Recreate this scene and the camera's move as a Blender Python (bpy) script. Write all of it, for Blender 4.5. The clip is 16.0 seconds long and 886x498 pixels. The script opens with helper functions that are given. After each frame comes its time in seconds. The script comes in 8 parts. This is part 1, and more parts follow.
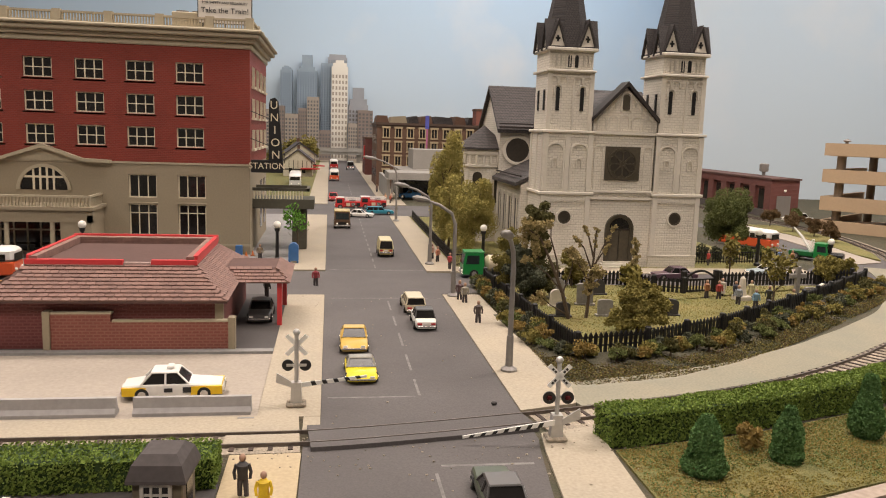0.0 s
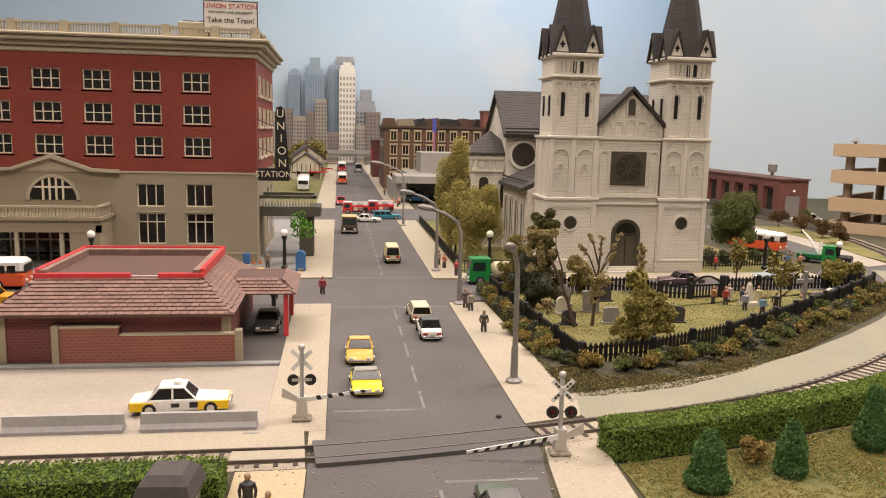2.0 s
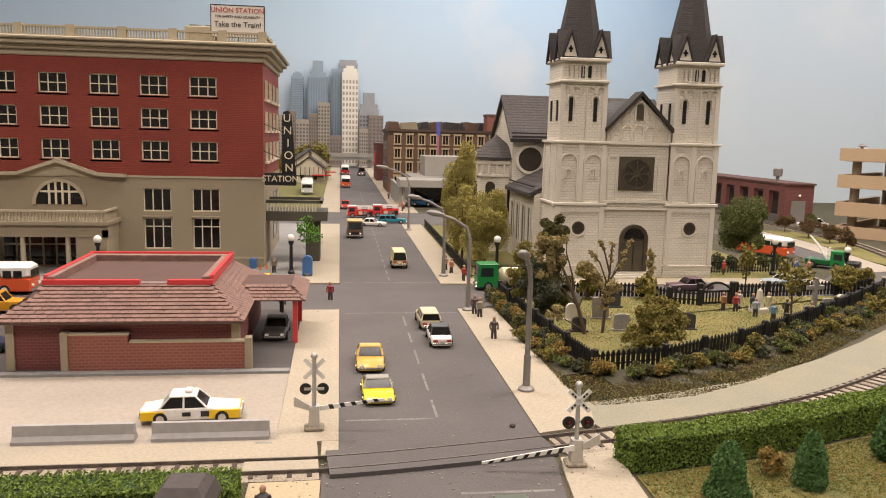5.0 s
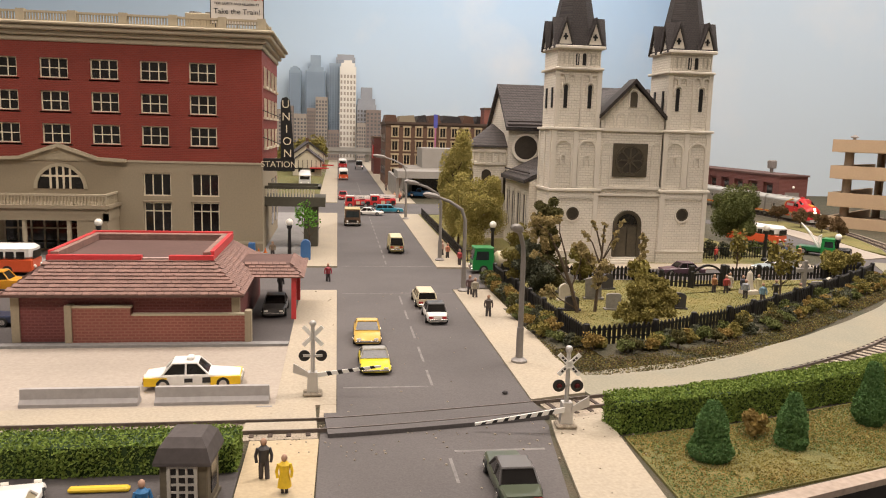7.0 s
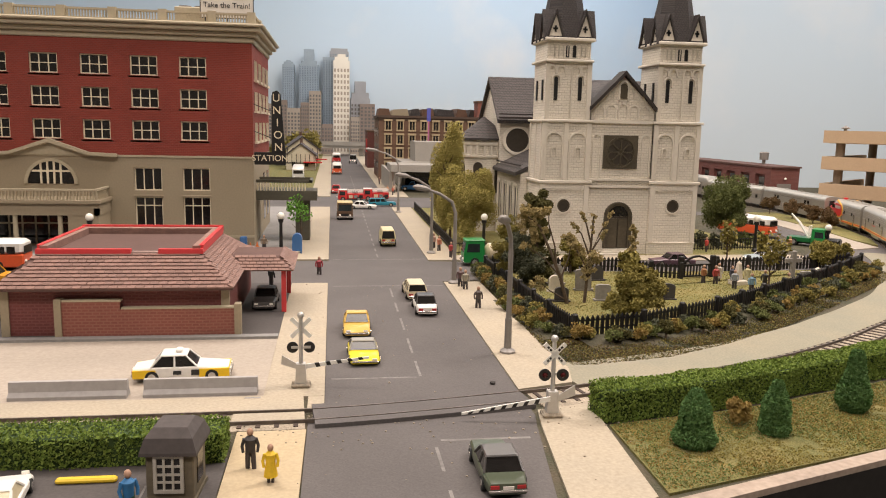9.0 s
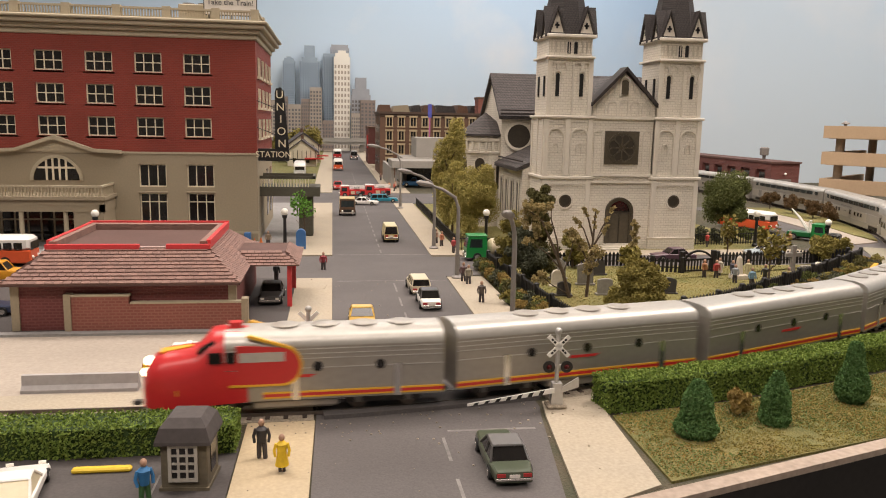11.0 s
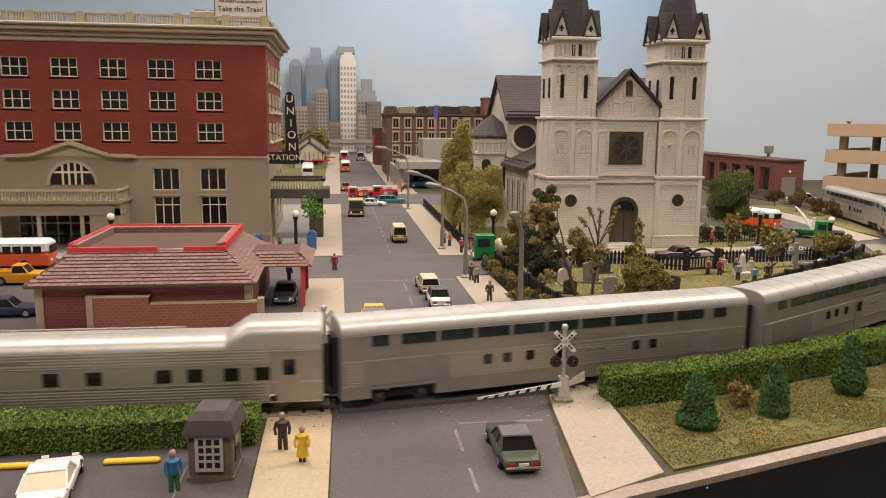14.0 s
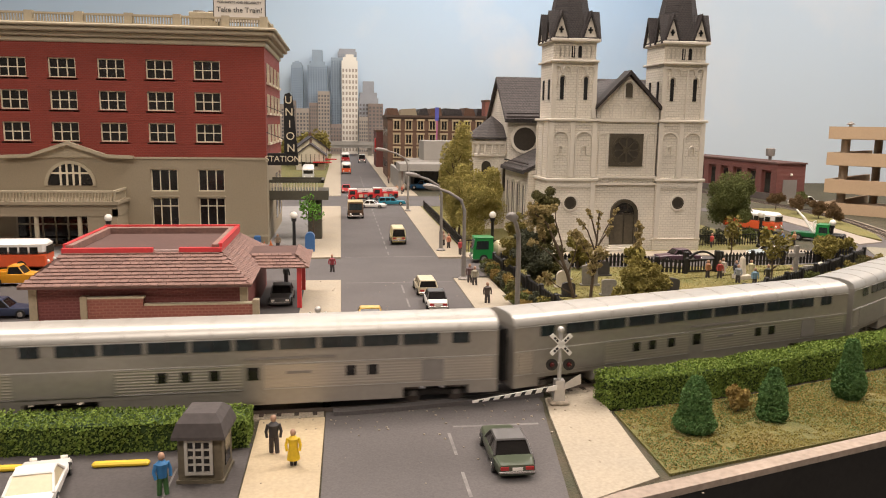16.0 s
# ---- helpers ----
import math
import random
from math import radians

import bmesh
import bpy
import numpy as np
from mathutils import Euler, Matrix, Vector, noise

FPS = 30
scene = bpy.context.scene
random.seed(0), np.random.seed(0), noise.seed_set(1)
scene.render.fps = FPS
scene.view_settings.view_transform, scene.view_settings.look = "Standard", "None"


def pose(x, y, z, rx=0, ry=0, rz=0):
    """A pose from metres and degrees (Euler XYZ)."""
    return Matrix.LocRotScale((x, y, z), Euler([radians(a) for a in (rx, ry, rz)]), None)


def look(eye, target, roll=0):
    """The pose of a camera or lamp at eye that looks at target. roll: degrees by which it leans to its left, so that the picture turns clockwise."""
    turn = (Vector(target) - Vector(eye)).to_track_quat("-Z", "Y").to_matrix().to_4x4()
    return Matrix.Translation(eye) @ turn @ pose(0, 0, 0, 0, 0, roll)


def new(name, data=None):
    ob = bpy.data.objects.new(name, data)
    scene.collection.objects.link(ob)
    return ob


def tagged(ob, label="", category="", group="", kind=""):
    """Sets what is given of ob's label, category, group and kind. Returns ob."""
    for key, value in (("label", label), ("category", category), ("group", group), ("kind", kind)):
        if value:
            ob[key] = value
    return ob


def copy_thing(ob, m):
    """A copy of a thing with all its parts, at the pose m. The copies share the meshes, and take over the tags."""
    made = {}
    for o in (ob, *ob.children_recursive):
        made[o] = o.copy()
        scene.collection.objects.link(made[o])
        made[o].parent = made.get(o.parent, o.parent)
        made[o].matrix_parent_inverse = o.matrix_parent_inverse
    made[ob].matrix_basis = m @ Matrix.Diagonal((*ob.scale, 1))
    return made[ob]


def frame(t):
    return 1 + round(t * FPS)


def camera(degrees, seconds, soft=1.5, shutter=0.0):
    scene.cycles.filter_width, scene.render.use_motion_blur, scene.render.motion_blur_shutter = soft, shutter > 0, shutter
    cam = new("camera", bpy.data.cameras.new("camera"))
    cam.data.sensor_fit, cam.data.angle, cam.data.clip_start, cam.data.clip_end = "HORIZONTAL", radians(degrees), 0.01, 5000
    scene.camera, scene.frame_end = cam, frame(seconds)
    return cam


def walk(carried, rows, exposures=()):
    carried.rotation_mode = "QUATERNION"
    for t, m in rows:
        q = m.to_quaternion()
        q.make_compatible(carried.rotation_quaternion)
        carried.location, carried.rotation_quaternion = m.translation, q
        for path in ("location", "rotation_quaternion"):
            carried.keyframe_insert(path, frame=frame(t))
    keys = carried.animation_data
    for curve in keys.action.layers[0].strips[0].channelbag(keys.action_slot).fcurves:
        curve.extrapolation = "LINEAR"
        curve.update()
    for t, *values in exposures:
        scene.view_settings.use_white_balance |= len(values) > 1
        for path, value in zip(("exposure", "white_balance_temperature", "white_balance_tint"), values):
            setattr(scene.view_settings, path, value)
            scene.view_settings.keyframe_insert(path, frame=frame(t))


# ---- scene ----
# A model-railway town at 1:87. Plan numbers below are centimetres; S turns them into metres.
S = 0.01
cam = camera(59.0, 16.0, 1.05, 0.25)
PATH = [
    (0, (0.02464, -0.01858, 0.16993), (0.16901, 0.95987, 0.02232), 1.871),
    (0.5, (0.02875, -0.02029, 0.17281), (0.16876, 0.95884, 0.02547), 1.723),
    (1, (0.02939, -0.02226, 0.17794), (0.16713, 0.95728, 0.03126), 1.590),
    (1.5, (0.02713, -0.02067, 0.18054), (0.16120, 0.95930, 0.03327), 1.460),
    (2, (0.02797, -0.01999, 0.17955), (0.16048, 0.95995, 0.03071), 1.315),
    (2.5, (0.02803, -0.02041, 0.17766), (0.15879, 0.95977, 0.02883), 1.232),
    (3, (0.02828, -0.01934, 0.17930), (0.15773, 0.96096, 0.03015), 1.175),
    (3.5, (0.02727, -0.01815, 0.17968), (0.15690, 0.96205, 0.02997), 1.210),
    (5.8, (0.01925, -0.01351, 0.18258), (0.15046, 0.96737, 0.03887), 1.430),
    (6, (0.02162, -0.01941, 0.17576), (0.15353, 0.96108, 0.03004), 1.291),
    (6.5, (0.02627, -0.03034, 0.17085), (0.15975, 0.94965, 0.02320), 1.440),
    (7, (0.02055, -0.03126, 0.16775), (0.15475, 0.94850, 0.01926), 1.552),
    (7.5, (0.02406, -0.03319, 0.16673), (0.15986, 0.94603, 0.01609), 1.541),
    (8, (0.02751, -0.03854, 0.16667), (0.16575, 0.94007, 0.01429), 1.468),
    (8.5, (0.02655, -0.04132, 0.16749), (0.16546, 0.93696, 0.01366), 1.362),
    (9, (0.02581, -0.03466, 0.16656), (0.16535, 0.94320, 0.01063), 1.251),
    (11.5, (0.02116, -0.04882, 0.16679), (0.16009, 0.92809, 0.00450), 1.037),
    (12, (0.02405, -0.05786, 0.17022), (0.16213, 0.91885, 0.00601), 0.836),
    (12.5, (0.02878, -0.06299, 0.17182), (0.16561, 0.91375, 0.00670), 0.713),
    (13, (0.01887, -0.06008, 0.16987), (0.15340, 0.91718, 0.00596), 0.558),
    (13.5, (0.01436, -0.05797, 0.16867), (0.14698, 0.91979, 0.00622), 0.549),
    (14, (0.01684, -0.05979, 0.16975), (0.14798, 0.91840, 0.00870), 0.604),
    (14.5, (0.01871, -0.06282, 0.16853), (0.14816, 0.91573, 0.00828), 0.585),
    (15, (0.02310, -0.06929, 0.16926), (0.15185, 0.90949, 0.00984), 0.576),
    (15.5, (0.02165, -0.06587, 0.17039), (0.15008, 0.91322, 0.01259), 0.651),
    (16, (0.02159, -0.05602, 0.16844), (0.15024, 0.92302, 0.01055), 0.735),
]
walk(cam, [(t, look(eye, target, roll)) for t, eye, target, roll in PATH], [(0.0, -0.2), (1.0, -0.01), (9.0, -0.02), (11.5, -0.13), (13.5, -0.2), (15.0, -0.15), (15.5, 0.02), (16.0, 0.04)])

# ---- light: a closed room with warm white area lamps, unseen, added under the ceiling ----
world = bpy.data.worlds.new("world")
scene.world = world
world.use_nodes = True
world.node_tree.nodes["Background"].inputs[0].default_value = (1.0, 0.93, 0.85, 1)
world.node_tree.nodes["Background"].inputs[1].default_value = 0.025
LAMP_TINT = (1.0, 0.87, 0.782)
# x, y, watts: added lamps, some set to brighten sky wall, church side and train
UNSEEN_LAMPS = [(-10, -95, 44), (-150, -60, 31), (190, -60, 5), (44, 45, 24), (110, 85, 42), (-62, 122, 54), (20, 330, 42), (120, 350, 34), (190, 130, 36), (-160, 330, 16)]
CEILING = 175
for px_, py_, watts in UNSEEN_LAMPS:
    lamp = bpy.data.lights.new("ceiling_panel_light", "AREA")
    lamp.shape, lamp.size, lamp.size_y, lamp.energy, lamp.color = "RECTANGLE", 0.9, 0.45, watts * 0.62, LAMP_TINT
    new("ceiling_panel_light", lamp).matrix_world = pose(px_ * S, py_ * S, (CEILING - 4) * S)


# ---- mesh helpers ----
class B:
    """Collects faces in centimetres."""

    def __init__(self):
        self.v, self.f = [], []

    def add(self, verts, faces):
        n = len(self.v)
        self.v += [tuple(p) for p in verts]
        self.f += [tuple(n + i for i in face) for face in faces]
        return self

    def box(self, x0, x1, y0, y1, z0, z1):
        return self.add([(x, y, z) for z in (z0, z1) for y in (y0, y1) for x in (x0, x1)],
                        [(0, 2, 3, 1), (4, 5, 7, 6), (0, 1, 5, 4), (1, 3, 7, 5), (3, 2, 6, 7), (2, 0, 4, 6)])

    def cbox(self, x0, x1, y0, y1, z0, z1, c=0.1):
        """A box with chamfered edges."""
        c = min(c, (x1 - x0) * 0.45, (y1 - y0) * 0.45, (z1 - z0) * 0.45)
        ring = [(x0 + c, y0), (x1 - c, y0), (x1, y0 + c), (x1, y1 - c), (x1 - c, y1), (x0 + c, y1), (x0, y1 - c), (x0, y0 + c)]
        mx, my = (x0 + x1) / 2, (y0 + y1) / 2
        inner = [(mx + (x - mx) * (1 - 2 * c / (x1 - x0)), my + (y - my) * (1 - 2 * c / (y1 - y0))) for x, y in ring]
        return self.loft([[(x, y, z0) for x, y in inner], [(x, y, z0 + c) for x, y in ring], [(x, y, z1 - c) for x, y in ring], [(x, y, z1) for x, y in inner]])

    def loft(self, rings, cap=True, closed=True):
        n, base = len(rings[0]), len(self.v)
        for ring in rings:
            self.v += [tuple(p) for p in ring]
        for k in range(len(rings) - 1):
            for i in range(n if closed else n - 1):
                j = (i + 1) % n
                self.f.append((base + k * n + i, base + k * n + j, base + (k + 1) * n + j, base + (k + 1) * n + i))
        if cap:
            self.f.append(tuple(base + i for i in reversed(range(n))))
            self.f.append(tuple(base + (len(rings) - 1) * n + i for i in range(n)))
        return self

    def cyl(self, x, y, z0, z1, r0, r1=None, n=12, turn=0.0):
        r1 = r0 if r1 is None else r1
        def ring(r, z):
            return [(x + r * math.cos(2 * math.pi * i / n + turn), y + r * math.sin(2 * math.pi * i / n + turn), z) for i in range(n)]
        return self.loft([ring(r0, z0), ring(max(r1, 0.001), z1)])

    def lathe(self, x, y, profile, n=14):
        return self.loft([[(x + max(r, 0.001) * math.cos(2 * math.pi * i / n), y + max(r, 0.001) * math.sin(2 * math.pi * i / n), z) for i in range(n)] for r, z in profile])

    def tube(self, pts, r0, r1=None, n=7):
        r1 = r0 if r1 is None else r1
        pts = [Vector(p) for p in pts]
        rings = []
        for i, p in enumerate(pts):
            d = (pts[min(i + 1, len(pts) - 1)] - pts[max(i - 1, 0)]).normalized()
            a = d.orthogonal().normalized() if abs(d.z) > 0.9 else d.cross(Vector((0, 0, 1))).normalized()
            b = d.cross(a)
            r = r0 + (r1 - r0) * i / max(1, len(pts) - 1)
            rings.append([p + r * (math.cos(2 * math.pi * k / n) * a + math.sin(2 * math.pi * k / n) * b) for k in range(n)])
        return self.loft(rings)

    def prism(self, poly, axis, a, b):
        """A polygon pushed along an axis: 'y' takes (x, z), 'x' takes (y, z), 'z' takes (x, y)."""
        def p(u, v, w):
            return {"y": (u, w, v), "x": (w, u, v), "z": (u, v, w)}[axis]
        return self.loft([[p(u, v, a) for u, v in poly], [p(u, v, b) for u, v in poly]])

    def ball(self, x, y, z, rx, ry=None, rz=None, n=10, m=6):
        ry, rz = ry or rx, rz or rx
        return self.loft([[(x + rx * max(math.sin(math.pi * k / m), 0.02) * math.cos(2 * math.pi * i / n), y + ry * max(math.sin(math.pi * k / m), 0.02) * math.sin(2 * math.pi * i / n), z - rz * math.cos(math.pi * k / m)) for i in range(n)] for k in range(m + 1)])


def mesh_of(name, b, material, smooth=False):
    me = bpy.data.meshes.new(name)
    me.from_pydata([(x * S, y * S, z * S) for x, y, z in b.v], [], b.f)
    me.materials.append(material)
    me.validate()
    bm = bmesh.new()
    bm.from_mesh(me)
    bmesh.ops.recalc_face_normals(bm, faces=bm.faces)
    bm.to_mesh(me)
    bm.free()
    if smooth:
        me.shade_smooth()
        me.set_sharp_from_angle(angle=radians(40))
    return me


def part(name, b, material, parent=None, label="", smooth=False):
    """One mesh object under a thing or a part, or a piece of the setting with no parent."""
    ob = new(name, b if isinstance(b, bpy.types.Mesh) else mesh_of(name, b, material, smooth))
    ob.parent = parent
    return tagged(ob, label)


def thing(name, label, category, group="", kind="", at=(0, 0, 0), turn=0.0):
    ob = new(name)
    ob.empty_display_size = 0.005
    ob.matrix_world = C(*at, turn)
    return tagged(ob, label, category, group, kind)


def solid(name, b, material, label, category, group="", kind="", smooth=False):
    """A thing of one mesh."""
    return tagged(part(name, b, material, None, "", smooth), label, category, group, kind)


def C(x, y, z=0.0, turn=0.0):
    return pose(x * S, y * S, z * S, 0, 0, turn)


def arc(cx, cz, r, a0, a1, n):
    return [(cx + r * math.cos(radians(a0 + (a1 - a0) * i / n)), cz + r * math.sin(radians(a0 + (a1 - a0) * i / n))) for i in range(n + 1)]


def spline(points, step=1.0):
    """Evenly spaced points on a Catmull-Rom curve."""
    pts = [Vector(p) for p in points]
    fine = []
    for i in range(len(pts) - 1):
        p0, p1, p2, p3 = pts[max(i - 1, 0)], pts[i], pts[i + 1], pts[min(i + 2, len(pts) - 1)]
        for k in range(24):
            t = k / 24
            fine.append(0.5 * (2 * p1 + (p2 - p0) * t + (2 * p0 - 5 * p1 + 4 * p2 - p3) * t * t + (3 * p1 - p0 - 3 * p2 + p3) * t ** 3))
    fine.append(pts[-1])
    out, left = [fine[0]], step
    for a, b in zip(fine, fine[1:]):
        d = (b - a).length
        while d >= left > 0:
            a = a + (b - a) * (left / d)
            d -= left
            out.append(a)
            left = step
        left -= d
    return out


def beside(pts, off):
    """A curve moved sideways, to its left by off."""
    out = []
    for i, p in enumerate(pts):
        d = (pts[min(i + 1, len(pts) - 1)] - pts[max(i - 1, 0)]).normalized()
        out.append(Vector((p.x - d.y * off, p.y + d.x * off)))
    return out


# ---- materials ----
def shader(name):
    m = bpy.data.materials.new(name)
    m.use_nodes = True
    t = m.node_tree
    return m, t, t.nodes["Principled BSDF"]


def paint(name, rgb, rough=0.6, metal=0.0, vary=0.18, grain=300.0, patch=25.0, bump=0.15, spec=0.5, other=None, rand=0.0, depth=0.0004):
    """A surface with variation at two scales, in object space."""
    m, t, p = shader(name)
    n, l = t.nodes, t.links
    co = n.new("ShaderNodeTexCoord")
    big, fine = n.new("ShaderNodeTexNoise"), n.new("ShaderNodeTexNoise")
    big.inputs["Scale"].default_value, fine.inputs["Scale"].default_value = patch, grain
    big.inputs["Detail"].default_value, fine.inputs["Detail"].default_value = 5, 3
    l.new(co.outputs["Object"], big.inputs["Vector"])
    l.new(co.outputs["Object"], fine.inputs["Vector"])
    mix = n.new("ShaderNodeMix")
    mix.data_type = "RGBA"
    ramp = n.new("ShaderNodeMapRange")
    ramp.inputs["From Min"].default_value, ramp.inputs["From Max"].default_value = 0.3, 0.7
    l.new(big.outputs["Fac"], ramp.inputs["Value"])
    l.new(ramp.outputs["Result"], mix.inputs["Factor"])
    dark = other or tuple(c * (1 - vary) for c in rgb)
    mix.inputs["A"].default_value, mix.inputs["B"].default_value = (*dark, 1), (*rgb, 1)
    hsv = n.new("ShaderNodeHueSaturation")
    value = n.new("ShaderNodeMapRange")
    value.inputs["From Min"].default_value, value.inputs["From Max"].default_value = 0.25, 0.75
    value.inputs["To Min"].default_value, value.inputs["To Max"].default_value = 1 - vary * 0.7, 1 + vary * 0.7
    l.new(fine.outputs["Fac"], value.inputs["Value"])
    if rand:
        info = n.new("ShaderNodeObjectInfo")
        each = n.new("ShaderNodeMapRange")
        each.inputs["To Min"].default_value, each.inputs["To Max"].default_value = 1 - rand, 1 + rand
        l.new(info.outputs["Random"], each.inputs["Value"])
        mul = n.new("ShaderNodeMath")
        mul.operation = "MULTIPLY"
        l.new(value.outputs["Result"], mul.inputs[0])
        l.new(each.outputs["Result"], mul.inputs[1])
        l.new(mul.outputs[0], hsv.inputs["Value"])
    else:
        l.new(value.outputs["Result"], hsv.inputs["Value"])
    l.new(mix.outputs["Result"], hsv.inputs["Color"])
    l.new(hsv.outputs["Color"], p.inputs["Base Color"])
    p.inputs["Roughness"].default_value, p.inputs["Metallic"].default_value = rough, metal
    p.inputs["Specular IOR Level"].default_value = spec
    if bump:
        b = n.new("ShaderNodeBump")
        b.inputs["Strength"].default_value, b.inputs["Distance"].default_value = bump, depth
        l.new(fine.outputs["Fac"], b.inputs["Height"])
        l.new(b.outputs["Normal"], p.inputs["Normal"])
    return m


def coursed(name, rgb, rgb2, mortar, length, height, joint=0.06, rough=0.7, bump=0.6, depth=0.0005, slope=False):
    """Courses of bricks, blocks or shingles; length and height in cm. Runs round upright walls, or up a slope."""
    m, t, p = shader(name)
    n, l = t.nodes, t.links
    co, sep, add, com = n.new("ShaderNodeTexCoord"), n.new("ShaderNodeSeparateXYZ"), n.new("ShaderNodeMath"), n.new("ShaderNodeCombineXYZ")
    l.new(co.outputs["Object"], sep.inputs[0])
    l.new(sep.outputs["X"], add.inputs[0])
    l.new(sep.outputs["Y"], add.inputs[1])
    l.new(add.outputs[0], com.inputs["X"])
    l.new(sep.outputs["Z"], com.inputs["Y"])
    brick = n.new("ShaderNodeTexBrick")
    brick.inputs["Scale"].default_value = 1.0 / (2 * length * S)
    brick.inputs["Brick Width"].default_value, brick.inputs["Row Height"].default_value = 0.5, 0.5 * height / length
    brick.inputs["Mortar Size"].default_value, brick.inputs["Mortar Smooth"].default_value = joint * 0.5 * height / length, 0.3
    brick.inputs["Color1"].default_value, brick.inputs["Color2"].default_value, brick.inputs["Mortar"].default_value = (*rgb, 1), (*rgb2, 1), (*mortar, 1)
    l.new(com.outputs[0], brick.inputs["Vector"])
    noise_, soil = n.new("ShaderNodeTexNoise"), n.new("ShaderNodeTexNoise")
    noise_.inputs["Scale"].default_value, soil.inputs["Scale"].default_value, soil.inputs["Detail"].default_value = 500, 14, 6
    l.new(co.outputs["Object"], noise_.inputs["Vector"])
    l.new(co.outputs["Object"], soil.inputs["Vector"])
    hsv, rng = n.new("ShaderNodeHueSaturation"), n.new("ShaderNodeMapRange")
    rng.inputs["From Min"].default_value, rng.inputs["From Max"].default_value, rng.inputs["To Min"].default_value, rng.inputs["To Max"].default_value = 0.3, 0.7, 0.86, 1.1
    l.new(soil.outputs["Fac"], rng.inputs["Value"])
    l.new(rng.outputs["Result"], hsv.inputs["Value"])
    l.new(brick.outputs["Color"], hsv.inputs["Color"])
    l.new(hsv.outputs["Color"], p.inputs["Base Color"])
    p.inputs["Roughness"].default_value = rough
    inv, mul = n.new("ShaderNodeMath"), n.new("ShaderNodeMath")
    inv.operation, mul.operation, mul.inputs[1].default_value = "SUBTRACT", "ADD", 0.0
    inv.inputs[0].default_value = 1.0
    l.new(brick.outputs["Fac"], inv.inputs[1])
    half = n.new("ShaderNodeMath")
    half.operation, half.inputs[1].default_value = "MULTIPLY", 0.6
    l.new(noise_.outputs["Fac"], half.inputs[0])
    l.new(inv.outputs[0], mul.inputs[0])
    l.new(half.outputs[0], mul.inputs[1])
    b = n.new("ShaderNodeBump")
    b.inputs["Strength"].default_value, b.inputs["Distance"].default_value = bump, depth
    l.new(mul.outputs[0], b.inputs["Height"])
    l.new(b.outputs["Normal"], p.inputs["Normal"])
    return m


def glow(name, rgb, strength):
    m, t, p = shader(name)
    p.inputs["Base Color"].default_value = (*rgb, 1)
    p.inputs["Emission Color"].default_value, p.inputs["Emission Strength"].default_value = (*rgb, 1), strength
    return m


def ribbed(name, rgb, pitch, rough=0.35, metal=0.85):
    """Fluted stainless steel: fine level ribs."""
    m, t, p = shader(name)
    n, l = t.nodes, t.links
    co, sep, wave = n.new("ShaderNodeTexCoord"), n.new("ShaderNodeSeparateXYZ"), n.new("ShaderNodeTexWave")
    l.new(co.outputs["Object"], wave.inputs["Vector"])
    wave.bands_direction = "Z"
    wave.inputs["Scale"].default_value = 0.314 / (pitch * S)
    b = n.new("ShaderNodeBump")
    b.inputs["Strength"].default_value, b.inputs["Distance"].default_value = 0.5, 0.0003
    l.new(wave.outputs["Fac"], b.inputs["Height"])
    l.new(b.outputs["Normal"], p.inputs["Normal"])
    no, r = n.new("ShaderNodeTexNoise"), n.new("ShaderNodeMapRange")
    no.inputs["Scale"].default_value = 40
    l.new(co.outputs["Object"], no.inputs["Vector"])
    r.inputs["To Min"].default_value, r.inputs["To Max"].default_value = rough - 0.1, rough + 0.15
    l.new(no.outputs["Fac"], r.inputs["Value"])
    l.new(r.outputs["Result"], p.inputs["Roughness"])
    p.inputs["Base Color"].default_value, p.inputs["Metallic"].default_value = (*rgb, 1), metal
    return m


ASPHALT = paint("asphalt", (0.108, 0.097, 0.094), 0.85, vary=0.24, grain=900, patch=12, bump=0.25)
ASPHALT_DARK = paint("dark_asphalt", (0.08, 0.07, 0.067), 0.8, vary=0.25, grain=600, patch=14, bump=0.25)
CONCRETE = paint("cream_concrete", (0.39, 0.332, 0.247), 0.88, vary=0.2, grain=500, patch=22, other=(0.35, 0.305, 0.235))
# the yellow side of a light and shadow boundary, put into the concrete's colour
WALK_YELLOW_LIT = paint("yellowed_concrete", (0.4, 0.33, 0.225), 0.88, vary=0.14, grain=500, patch=16, other=(0.43, 0.34, 0.21))
LOT_WHITE = paint("pale_concrete", (0.375, 0.325, 0.27), 0.88, vary=0.16, grain=400, patch=8)
KERB_GREY = paint("grey_kerb", (0.27, 0.26, 0.25), 0.85)
VERGE = paint("grey_green_path", (0.235, 0.225, 0.17), 0.92, vary=0.25, grain=600, patch=20, other=(0.28, 0.25, 0.18))
BALLAST = paint("ballast", (0.4, 0.34, 0.26), 0.95, vary=0.45, grain=700, patch=40, bump=0.8, depth=0.001)
GRASS = paint("grass", (0.15, 0.15, 0.045), 0.95, vary=0.5, grain=900, patch=26, bump=1.0, other=(0.23, 0.19, 0.065), depth=0.0012)
GRASS_DRY = paint("dry_grass", (0.19, 0.155, 0.05), 0.95, vary=0.5, grain=900, patch=30, bump=1.0, other=(0.12, 0.135, 0.042), depth=0.0012)
EARTH = paint("earth", (0.085, 0.068, 0.042), 0.95, vary=0.4, grain=700, patch=40, bump=0.8, depth=0.001, other=(0.05, 0.052, 0.028))
BOARD_BLACK = paint("black_fascia", (0.02, 0.019, 0.018), 0.55, vary=0.3)
PLASTER_EDGE = paint("plaster_edge", (0.39, 0.312, 0.25), 0.9, vary=0.25, grain=300)
